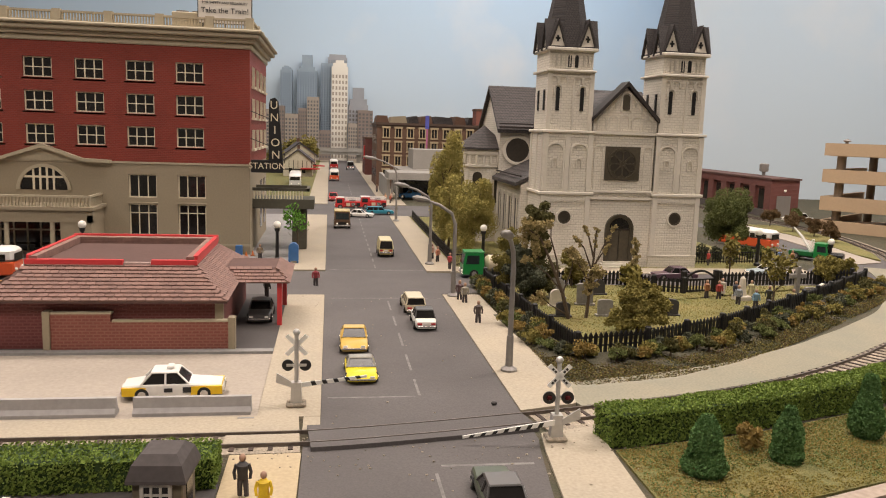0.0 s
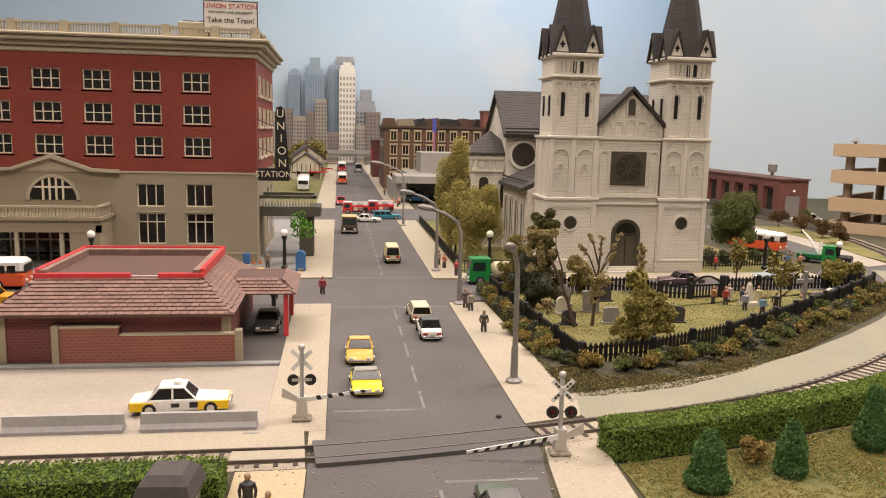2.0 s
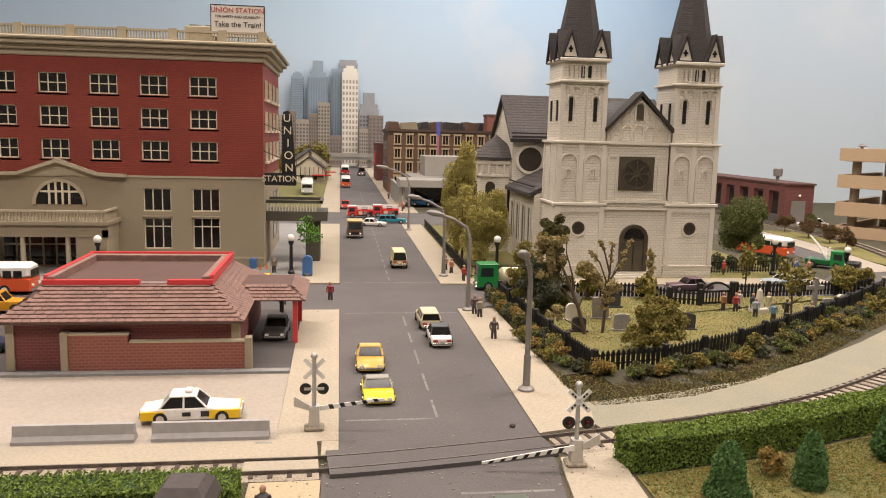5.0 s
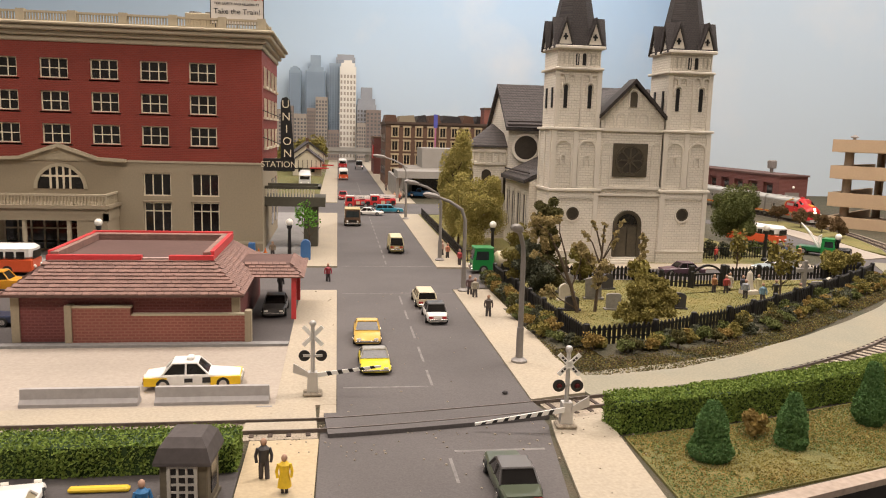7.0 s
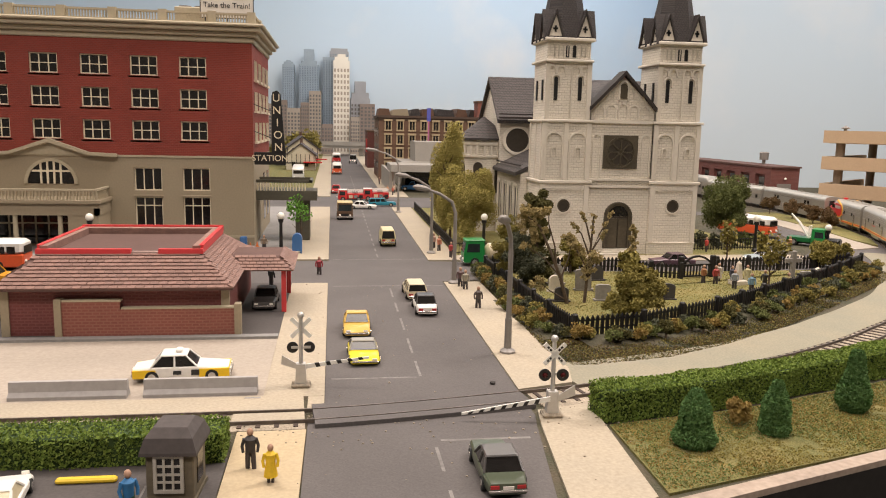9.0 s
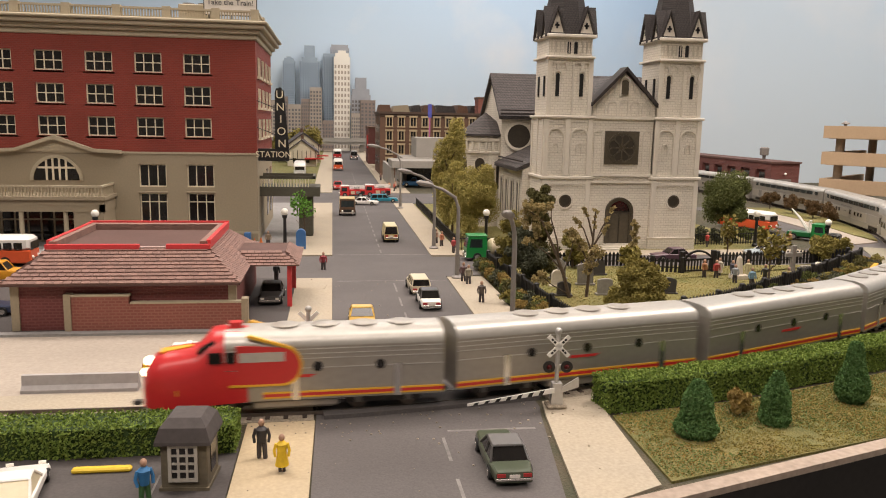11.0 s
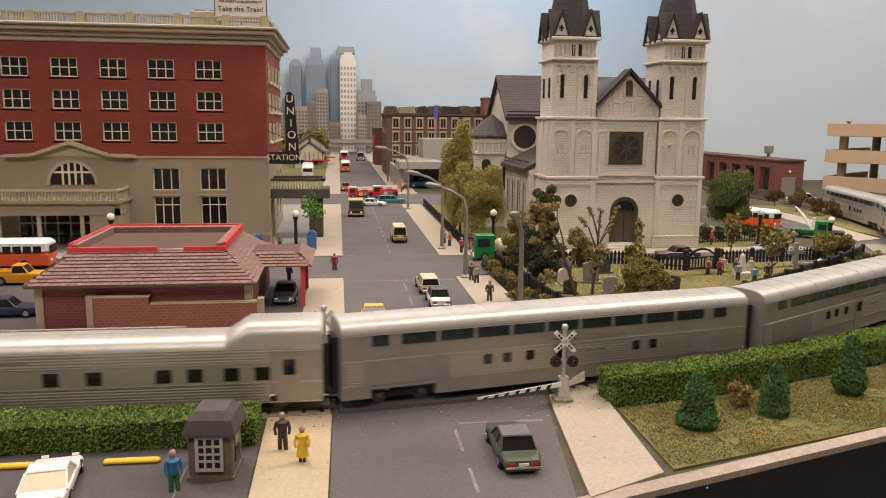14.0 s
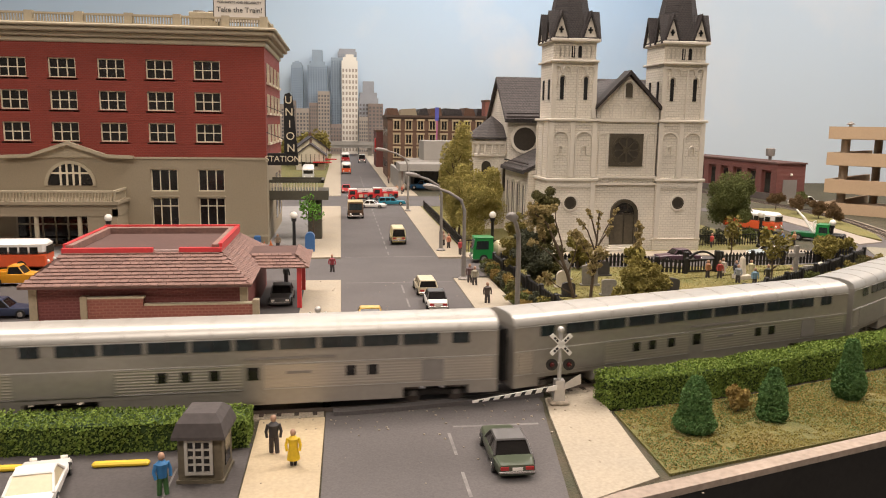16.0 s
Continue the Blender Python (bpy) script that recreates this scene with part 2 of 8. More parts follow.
BRICK_RED = coursed("red_brick", (0.255, 0.032, 0.017), (0.215, 0.026, 0.014), (0.23, 0.05, 0.034), 0.5, 0.22, 0.2)
BRICK_REST = coursed("restaurant_brick", (0.16, 0.04, 0.036), (0.14, 0.035, 0.032), (0.18, 0.06, 0.052), 0.52, 0.24, 0.2)
BRICK_ORANGE = coursed("orange_brick", (0.26, 0.085, 0.06), (0.235, 0.075, 0.054), (0.29, 0.12, 0.088), 0.52, 0.24, 0.2)
BRICK_BROWN = coursed("brown_brick", (0.13, 0.062, 0.035), (0.1, 0.05, 0.03), (0.14, 0.08, 0.05), 0.6, 0.3, 0.2)
BRICK_MAROON = coursed("maroon_brick", (0.17, 0.05, 0.04), (0.13, 0.04, 0.03), (0.17, 0.07, 0.06), 0.6, 0.3, 0.2)
STONE = coursed("white_stone", (0.75, 0.695, 0.595), (0.71, 0.66, 0.565), (0.62, 0.565, 0.48), 0.7, 0.33, 0.16, 0.75, 0.9, 0.001)
STONE_TRIM = paint("white_stone_trim", (0.67, 0.62, 0.53), 0.75, vary=0.07, patch=30)
STUCCO = paint("tan_stucco", (0.325, 0.27, 0.185), 0.85, vary=0.1, grain=500, patch=10)
STUCCO_TRIM = paint("tan_trim", (0.44, 0.38, 0.27), 0.8, vary=0.1, patch=20)
CREAM = paint("cream_paint", (0.72, 0.64, 0.48), 0.6, vary=0.06)
SLATE = coursed("slate", (0.075, 0.062, 0.058), (0.055, 0.046, 0.044), (0.03, 0.026, 0.026), 0.5, 0.42, 0.16, 0.7, 1.0, 0.0008)
SPIRE = coursed("spire_slate", (0.04, 0.031, 0.028), (0.033, 0.026, 0.024), (0.02, 0.017, 0.017), 0.4, 0.3, 0.15, 0.7, 0.8)
ROOF_EDGE = paint("dark_roof_edge", (0.03, 0.022, 0.02), 0.7)
SHINGLE = paint("brown_shingle", (0.25, 0.145, 0.115), 0.8, vary=0.25, grain=250, patch=60, rand=0.16, other=(0.19, 0.11, 0.09))
SHINGLE_BED = paint("shingle_bed", (0.11, 0.06, 0.05), 0.9)
RED_TRIM = paint("red_trim", (0.62, 0.05, 0.055), 0.4, vary=0.08)
BLACK_IRON = paint("black_iron", (0.013, 0.012, 0.012), 0.5, vary=0.3)
GLASS_DARK = paint("dark_window", (0.018, 0.016, 0.015), 0.12, vary=0.6, patch=40, bump=0)
GLASS_BLUE = paint("tinted_window", (0.03, 0.04, 0.042), 0.1, vary=0.5, patch=60, bump=0)
BRONZE = paint("bronze_window", (0.085, 0.07, 0.045), 0.5, vary=0.3, patch=60)
BRONZE_DARK = paint("dark_bronze", (0.045, 0.036, 0.026), 0.45, vary=0.3)
GREY_METAL = paint("grey_metal", (0.26, 0.24, 0.22), 0.5, 0.2, vary=0.12)
SILVER = paint("silver_paint", (0.55, 0.53, 0.5), 0.4, 0.5, vary=0.1)
WHITE = paint("white_paint", (0.78, 0.76, 0.7), 0.4, vary=0.05)
LINE_WHITE = paint("worn_road_paint", (0.22, 0.208, 0.196), 0.8, vary=0.3, patch=110, other=(0.125, 0.115, 0.11))
GLOBE = paint("white_globe", (0.85, 0.82, 0.74), 0.3, vary=0.02, bump=0)
TYRE = paint("tyre", (0.015, 0.015, 0.015), 0.8)
CHROME = paint("chrome", (0.6, 0.58, 0.55), 0.22, 0.9, vary=0.05, bump=0)
RUST_RAIL = paint("rail", (0.17, 0.14, 0.12), 0.45, 0.6, vary=0.3)
TIE = paint("tie", (0.075, 0.052, 0.04), 0.9, vary=0.35, rand=0.3)
STEEL = ribbed("fluted_steel", (0.53, 0.485, 0.42), 0.17, 0.36, 0.72)
STEEL_SMOOTH = paint("plain_steel", (0.4, 0.37, 0.325), 0.4, 0.55, vary=0.1, patch=20, bump=0.05)
STEEL_ROOF = paint("roof_steel", (0.47, 0.45, 0.41), 0.42, 0.45, vary=0.1, patch=12, bump=0.05)
UNDERFRAME = paint("underframe", (0.07, 0.064, 0.06), 0.6, 0.2, vary=0.4)
WAR_RED = paint("red_livery", (0.55, 0.028, 0.03), 0.32, vary=0.06, bump=0)
LIVERY_YELLOW = paint("yellow_stripe", (0.75, 0.4, 0.03), 0.4, vary=0.06, bump=0)
BLACK_PAINT = paint("black_paint", (0.012, 0.012, 0.012), 0.4, bump=0)
HEADLIGHT = glow("headlight", (1.0, 0.85, 0.55), 6.0)
SIGN_WHITE = paint("sign_white", (0.7, 0.66, 0.6), 0.5, vary=0.04)
BARK = paint("bark", (0.12, 0.085, 0.055), 0.9, vary=0.4, bump=0.6)


# ---- the setting ----
def sheet(name, poly, z, material, label, category, depth=0.3):
    return solid(name, B().prism(poly, "z", z - depth, z), material, label, category, kind="structure")


def rect(x0, x1, y0, y1):
    return [(x0, y0), (x1, y0), (x1, y1), (x0, y1)]


def sky_paint():
    m, t, p = shader("painted_sky")
    n, l = t.nodes, t.links
    co, sep, rng, ramp = n.new("ShaderNodeTexCoord"), n.new("ShaderNodeSeparateXYZ"), n.new("ShaderNodeMapRange"), n.new("ShaderNodeValToRGB")
    l.new(co.outputs["Object"], sep.inputs[0])
    rng.inputs["From Min"].default_value, rng.inputs["From Max"].default_value = 0.0, 1.5
    l.new(sep.outputs["Z"], rng.inputs["Value"])
    l.new(rng.outputs["Result"], ramp.inputs["Fac"])
    e = ramp.color_ramp.elements
    e[0].color, e[1].color = (0.55, 0.63, 0.69, 1), (0.36, 0.53, 0.72, 1)
    no, cl, mix = n.new("ShaderNodeTexNoise"), n.new("ShaderNodeMapRange"), n.new("ShaderNodeMix")
    no.inputs["Scale"].default_value, no.inputs["Detail"].default_value = 1.6, 6
    cl.inputs["From Min"].default_value, cl.inputs["From Max"].default_value, cl.inputs["To Max"].default_value = 0.56, 0.75, 0.7
    l.new(co.outputs["Object"], no.inputs["Vector"])
    l.new(no.outputs["Fac"], cl.inputs["Value"])
    l.new(cl.outputs["Result"], mix.inputs["Factor"])
    mix.data_type = "RGBA"
    l.new(ramp.outputs["Color"], mix.inputs["A"])
    mix.inputs["B"].default_value = (0.68, 0.68, 0.68, 1)
    l.new(mix.outputs["Result"], p.inputs["Base Color"])
    p.inputs["Roughness"].default_value = 0.85
    return m


SKY = sky_paint()
ROOM_WHITE = paint("room_wall", (0.6, 0.57, 0.52), 0.9, vary=0.05, patch=3)
CARPET = paint("room_floor", (0.12, 0.1, 0.09), 0.95, vary=0.2, patch=4)

# the table top: its front edge runs aslant
edge = [(-300, 16), (-20, 17), (-10, 18.7), (13, 26), (32, 32), (90, 50), (160, 62), (300, 70)]
table = solid("ground", B().prism(edge + [(300, 1060), (-300, 1060)], "z", -3, 0), EARTH, "brown textured model landscape on a table", "ground", kind="structure")
fascia = B()
for (xa, ya), (xb, yb) in zip(edge, edge[1:]):
    fascia.prism([(xa, ya - 0.35), (xb, yb - 0.35), (xb, yb - 0.02), (xa, ya - 0.02)], "z", -40, -0.25)
solid("table_fascia", fascia, BOARD_BLACK, "black painted front board of the layout table", "fascia", kind="structure")
lip = B()
for (xa, ya), (xb, yb) in zip(edge, edge[1:]):
    lip.prism([(xa, ya - 0.4), (xb, yb - 0.4), (xb, yb + 0.55), (xa, ya + 0.55)], "z", -0.24, 0.1)
solid("table_edge", lip, PLASTER_EDGE, "rough pinkish plaster edge of the table", "edge", kind="structure")
sheet("floor", rect(-500, 500, -300, 1100), -95, CARPET, "dark carpeted room floor", "floor", 5)
room = [("wall_south", rect(-500, 500, -305, -300)), ("wall_west", rect(-505, -500, -300, 1100)), ("wall_east", rect(500, 505, -300, 1100)), ("wall_north", rect(-500, 500, 1100, 1105))]
for wall_name, poly in room:
    solid(wall_name, B().prism(poly, "z", -95, CEILING), ROOM_WHITE, "plain off-white room wall", "wall", kind="structure")
solid("ceiling", B().box(-505, 505, -305, 1105, CEILING, CEILING + 5), ROOM_WHITE, "plain white ceiling above the unseen added lamps", "ceiling", kind="structure")

# backdrop: a far sky wall with a tunnel for the track, and a nearer one behind the brick works
FAR_Y, NEAR_Y = 440, 222
SKY_LABEL = "painted pale blue sky backdrop wall"
for poly, z0, z1 in ((rect(-300, 112, FAR_Y, FAR_Y + 2), 0, 160), (rect(128, 202, FAR_Y, FAR_Y + 2), 0, 160), (rect(112, 128, FAR_Y, FAR_Y + 2), 11, 160),
                     ([(103.6, NEAR_Y), (105.6, NEAR_Y), (204, FAR_Y), (202, FAR_Y)], 0, 160), (rect(105.7, 300, NEAR_Y, NEAR_Y + 2), 0, 160), (rect(-302, -300, 16, FAR_Y), 0, 160), (rect(300, 302, 70, NEAR_Y), 0, 160)):
    solid("backdrop", B().prism(poly, "z", z0, z1), SKY, SKY_LABEL, "backdrop", kind="structure")

# streets: main street from the viewer to the far end, two crossing streets
R0, R1 = 2.1, 14.3
sheet("road", [(1.1, 21.8), (12.2, 25.6), (14.0, 37.5), (14.3, 39), (R1, 430), (R0, 430), (R0, 42), (1.2, 39)], 0.06, ASPHALT, "worn grey asphalt main street", "road")
sheet("road", rect(-120, R0 - 0.001, 78, 91.5), 0.056, ASPHALT, "grey asphalt side street", "road")
sheet("road", [(R1 + 0.001, 78.5), (20, 79.5), (60, 84), (74, 80), (96, 92), (90, 108), (72, 100), (64, 92), (20, 90.5), (R1 + 0.001, 91)], 0.056, ASPHALT, "grey asphalt street beside the churchyard", "road")
sheet("road", [(72, 100), (90, 108), (92, 128), (86, 150), (74, 150), (78, 126)], 0.052, ASPHALT, "grey asphalt lane behind the church", "road")
sheet("road", rect(-60, R0 - 0.001, 154, 176), 0.056, ASPHALT, "grey asphalt side street", "road")
sheet("road", rect(R1 + 0.001, 58, 154, 176), 0.056, ASPHALT, "grey asphalt side street", "road")
sheet("parking_lot", [(-80, 17), (-20, 17.5), (-10, 19.2), (-2.6, 21.5), (-2.6, 34.5), (-80, 34.5)], 0.05, ASPHALT_DARK, "dark asphalt parking lot by the hedge", "parking lot")
sheet("pavement", [(-2.5, 21.6), (1.0, 22.8), (1.15, 37.7), (-2.5, 37.6)], 0.16, WALK_YELLOW_LIT, "concrete pavement beside the crossing, yellow light put into its colour", "pavement")
sheet("pavement", [(12.9, 26.2), (17.3, 28.3), (17.9, 37.6), (18.6, 40.6), (14.6, 39.6), (14.2, 37.2)], 0.16, CONCRETE, "cream concrete pavement beside the crossing", "pavement")
sheet("pavement", rect(-1.6, 2.08, 43, 77.6), 0.16, CONCRETE, "cream concrete pavement along the street", "pavement")
sheet("pavement", [(1.1, 40.9), (2.08, 41.1), (2.08, 42.98), (1.1, 42.98)], 0.15, CONCRETE, "cream concrete strip along the track", "pavement")
sheet("parking_lot", rect(-90, -1.62, 43, 56.4), 0.1, LOT_WHITE, "pale concrete lot in front of the restaurant", "parking lot")
sheet("kerb", rect(-90, -1.62, 56.4, 57.2), 0.3, KERB_GREY, "dark grey concrete kerb before the restaurant", "kerb")
sheet("parking_lot", rect(-90, -1.62, 57.2, 77.6), 0.2, ASPHALT_DARK, "dark asphalt round the restaurant", "parking lot")
sheet("pavement", [(14.32, 43.3), (18.2, 44.4), (18.9, 47.5), (18.6, 50), (18.2, 77.8), (14.32, 77.8)], 0.16, CONCRETE, "cream concrete pavement along the churchyard", "pavement")
sheet("pavement", rect(-2.2, 2.08, 92, 153.5), 0.16, CONCRETE, "cream concrete pavement beside the station", "pavement")
sheet("pavement", rect(-120, -2.22, 92, 153.5), 0.15, KERB_GREY, "grey paved forecourt of the station", "pavement")
sheet("pavement", rect(14.32, 18.2, 91.5, 153.5), 0.16, CONCRETE, "cream concrete pavement beside the church", "pavement")
sheet("pavement", rect(18.2, 66, 91, 95), 0.155, CONCRETE, "cream concrete pavement before the church", "pavement")
sheet("pavement", rect(-2.4, 2.08, 176.5, 425), 0.16, CONCRETE, "cream concrete pavement", "pavement")
sheet("pavement", rect(14.32, 20, 176.5, 425), 0.16, CONCRETE, "cream concrete pavement", "pavement")
sheet("lawn", rect(-60, -2.42, 177, 425), 0.1, GRASS_DRY, "dry grass yard", "lawn")
sheet("lawn", rect(18.22, 64, 95.02, 153), 0.1, GRASS, "grass round the church", "lawn")
sheet("lawn", [(93.4, 147), (93.6, 131), (91.0, 120), (86.9, 108.5), (83.6, 102.5), (83.4, 107.7), (85.9, 120.1), (87.2, 131.9), (87, 147)], 0.3, GRASS, "strip of grass beside the track", "lawn")
sheet("pavement", [(87, 147), (87.2, 131.9), (85.9, 120.1), (83.4, 107.7), (82.6, 101.0), (77.6, 99.2), (78.5, 104.7), (81.0, 118), (82.5, 132), (82.5, 147)], 0.2, LOT_WHITE, "pale pavement beside the curved track", "pavement")
sheet("lawn", [(17.95, 28.6), (32, 32.6), (60, 41), (60, 52), (48, 46.5), (41, 43.5), (27, 38.8), (18.1, 37.0)], 0.14, GRASS_DRY, "patchy green and yellow lawn by the hedge", "lawn")

# worn road markings
def marking(name, x0, x1, y0, y1):
    solid(name, B().box(x0, x1, y0, y1, 0.058, 0.066), LINE_WHITE, "worn white road line", "road marking", "road markings", "structure")


marking("stop_line", 2.5, 8.1, 46.3, 46.55)
marking("stop_line", 8.3, 13.2, 35.65, 35.9)
marking("stop_line", 2.6, 14.0, 76.2, 76.4)
marking("stop_line", 2.6, 14.0, 92.4, 92.6)
marking("stop_line", 2.6, 8.0, 151.5, 151.8)
for y0, y1 in ((23, 25.6), (27.4, 30.0), (32.0, 34.9), (46.6, 50), (52, 56), (58.5, 62.5), (65, 68.5), (71, 75)):
    marking("lane_line", 7.85, 8.02, y0, y1) if y0 < 40 else marking("lane_line", 8.3, 8.48, y0, y1)
for k in range(12):
    marking("lane_line", 8.1, 8.3, 94 + k * 4.7, 96.3 + k * 4.7)
for k in range(9):
    marking("lane_line", 8.1, 8.3, 180 + k * 8, 184 + k * 8)
for x in (-14.2, -8.6, -18.5):
    solid("wheel_stop", B().cbox(x - 1.4, x + 1.3, 32.2, 32.6, 0.05, 0.3, 0.08), paint("stop_yellow", (0.72, 0.5, 0.03), 0.5, vary=0.12), "yellow painted parking wheel stop", "wheel stop", "wheel stops in the lot")
for x in (-11.3, -5.9, -17.2):
    solid("lane_line", B().box(x - 0.05, x + 0.05, 22, 31.8, 0.052, 0.058), LINE_WHITE, "faint parking bay line", "road marking", "road markings", "structure")

# ---- the railway ----
TRACK = spline([(-420, 39.4), (-200, 39.4), (-60, 39.4), (-16, 39.4), (-2.6, 39.5), (2, 39.65), (7.7, 40.45), (15, 41.8), (21.7, 43.3), (26.1, 44.4), (31.2, 46.0), (37.2, 48.5), (44.6, 52.6), (48.6, 55.3), (55, 59.8), (64.5, 67.8), (75.5, 82),
                (85, 100.8), (88.6, 107.6), (92.7, 120.5), (95.2, 130.4), (97, 145), (97.2, 158), (96.2, 175), (96.4, 200), (99, 230), (105, 280), (112, 345), (120, 440), (127, 700), (130, 1050)], 0.5)


def strip(pts, off0, off1, z0, z1):
    a, b = beside(pts, off0), beside(pts, off1)
    bm_ = B()
    rings = [[(p.x, p.y, z0), (q.x, q.y, z0), (q.x, q.y, z1), (p.x, p.y, z1)] for p, q in zip(a, b)]
    return bm_.loft(rings)


def stretch(test):
    return [p for p in TRACK if test(p)]


front = stretch(lambda p: p.x > -110 and p.y < 225)
solid("track_bed", strip([p for p in front if p.x < 1.0], -1.7, 1.35, 0.0, 0.12), BALLAST, "tan ballast bed of the track", "track bed", kind="structure")
right_bed = [p for p in front if p.x > 14.6]
solid("track_bed", strip(right_bed, -2.0, 1.35, 0.0, 0.12), BALLAST, "tan ballast bed of the curved track", "track bed", kind="structure")
solid("path", strip([p for p in right_bed if p.x < 82 and p.y < 96 and p.x > 18.4], 1.36, 5.8, 0.0, 0.15), VERGE, "grey-green painted path along the curve", "path", kind="structure")
cross = [p for p in front if 1.2 < p.x < 14.5]
solid("road", strip(cross, -0.74, 0.74, 0.05, 0.3), ASPHALT, "asphalt infill between the rails of the level crossing", "road", kind="structure")
solid("road", strip(cross, 0.9, 1.6, 0.05, 0.3), ASPHALT, "asphalt ramp beside the level crossing", "road", kind="structure")
solid("road", strip(cross, -1.6, -0.9, 0.05, 0.3), ASPHALT, "asphalt ramp beside the level crossing", "road", kind="structure")
strip_left = [p for p in front if -90 < p.x < 1.1]
solid("pavement", strip(strip_left, 0.97, 3.6, 0.0, 0.2), CONCRETE, "cream plaster strip along the track", "pavement", kind="structure")
solid("track_bed", strip([p for p in front if -3.4 < p.x < 1.1], -0.68, 0.68, 0.0, 0.22), CONCRETE, "cream plaster infill between the rails", "track bed", kind="structure")
rail_run = stretch(lambda p: p.x > -300 and p.y < 600)[::2]
for off in (-0.825, 0.825):
    solid("rail", strip(rail_run, off - 0.05, off + 0.05, 0.1, 0.33), RUST_RAIL, "dark steel model rail", "rail", "rails", "structure")
tie_mesh = mesh_of("tie", B().box(-1.35, 1.35, -0.13, 0.13, 0.05, 0.17), TIE)
tie_bed = thing("railway_ties", "dark wooden ties under the rails", "railway ties", kind="structure")
count = 0
for i in range(0, len(front) - 1):
    if i % 2 or 1.0 < front[i].x < 14.8 or count >= 300 or front[i].x < -30:
        continue
    d = front[i + 1] - front[i]
    tie = new("tie", tie_mesh)
    tie.parent = tie_bed
    tie.matrix_local = C(front[i].x, front[i].y, 0, math.degrees(math.atan2(d.y, d.x)) + 90)
    count += 1


# ---- wall openings ----
def frame_window(parent, x, z, w, h, y, cols=4, rows=2, sill=True, frame_mat=None, depth=0.35):
    """A window in a wall that faces -y: frame, glass, bars and sill; x is its middle, z its foot."""
    fm = frame_mat or CREAM
    win = part("window", B().box(x - w / 2, x + w / 2, y - 0.02, y + 0.03, z, z + h), GLASS_DARK, parent)
    b = B()
    for x0, x1, z0, z1 in ((x - w / 2, x + w / 2, z, z + 0.16), (x - w / 2, x + w / 2, z + h - 0.16, z + h), (x - w / 2, x - w / 2 + 0.16, z + 0.16, z + h - 0.16), (x + w / 2 - 0.16, x + w / 2, z + 0.16, z + h - 0.16)):
        b.box(x0, x1, y - 0.16, y - 0.02, z0, z1)
    part("frame", b, fm, win)
    bars = B()
    for k in range(1, cols):
        u = x - w / 2 + w * k / cols
        bars.box(u - 0.07, u + 0.07, y - 0.12, y - 0.021, z + 0.16, z + h - 0.16)
    for k in range(1, rows):
        u = z + h * k / rows
        bars.box(x - w / 2 + 0.16, x + w / 2 - 0.16, y - 0.1, y - 0.022, u - 0.06, u + 0.06)
    part("glazing_grid", bars, fm, win)
    if sill:
        part("sill", B().cbox(x - w / 2 - 0.25, x + w / 2 + 0.25, y - 0.4, y - 0.02, z - 0.32, z - 0.01, 0.05), fm, win)
    return win


# ---- the station building ----
HX, HY, HD = -8.05, 103.3, 26.0
HL = -78.0
hotel = thing("station_building", "five-storey red brick station with tan stucco ground floors", "building", at=(0.25, 0, 0))
wall = B()
wall.box(HL, HX, HY + 0.5, HY + HD, 11.9, 26.6)
part("brick_wall", wall, BRICK_RED, hotel, "red brick upper walls")
# front skin with openings left between piers and bands
cols_x = [-15.53 - 6.056 * k for k in range(10)]
rows_z = [(13.95, 2.5), (18.05, 2.5), (22.15, 2.5)]
skin = B()
xs = sorted([HL, HX] + [c + s * 1.7 for c in cols_x for s in (-1, 1)])
zs = [11.9] + [v for z, h in rows_z for v in (z, z + h)] + [26.6]
for i in range(len(xs) - 1):
    for j in range(len(zs) - 1):
        if not (i % 2 == 1 and j % 2 == 1):
            skin.box(xs[i], xs[i + 1], HY, HY + 0.5, zs[j], zs[j + 1])
part("brick_front", skin, BRICK_RED, hotel, "red brick front with window openings")
for c in cols_x:
    for z, h in rows_z:
        frame_window(hotel, c, z, 3.4, h, HY + 0.4, 3, 2)
low = B().box(HL, HX, HY + 0.5, HY + HD, 0.15, 11.9)
ARCH_X = -33.4
gcols = [-15.4, -21.5, -45.2, -51.3, -57.4, -63.5]
gx = sorted([HL, HX] + [c + s * 1.75 for c in gcols for s in (-1, 1)])
gz = [0.15, 2.5, 6.6, 7.4, 10.4, 11.9]
for i in range(len(gx) - 1):
    for j in range(len(gz) - 1):
        if not (i % 2 == 1 and j in (1, 3)):
            low.box(gx[i], gx[i + 1], HY - 0.1, HY + 0.5, gz[j], gz[j + 1])
part("stucco_wall", low, STUCCO, hotel, "tan stucco ground floor wall")
for c in gcols:
    low_win = frame_window(hotel, c, 2.5, 3.5, 4.1, HY + 0.35, 3, 1, False)
    part("transom", B().box(c - 1.6, c + 1.6, HY + 0.24, HY + 0.329, 5.35, 5.5), CREAM, low_win)
    part("hood", B().cbox(c - 1.85, c + 1.85, HY - 0.35, HY - 0.1, 6.62, 6.86, 0.05), STUCCO, low_win)
    frame_window(hotel, c, 7.4, 3.5, 3.0, HY + 0.35, 3, 1, True, CREAM)
part("belt_course", B().box(HL, HX + 0.15, HY - 0.22, HY - 0.1, 11.75, 12.0), STUCCO_TRIM, hotel)
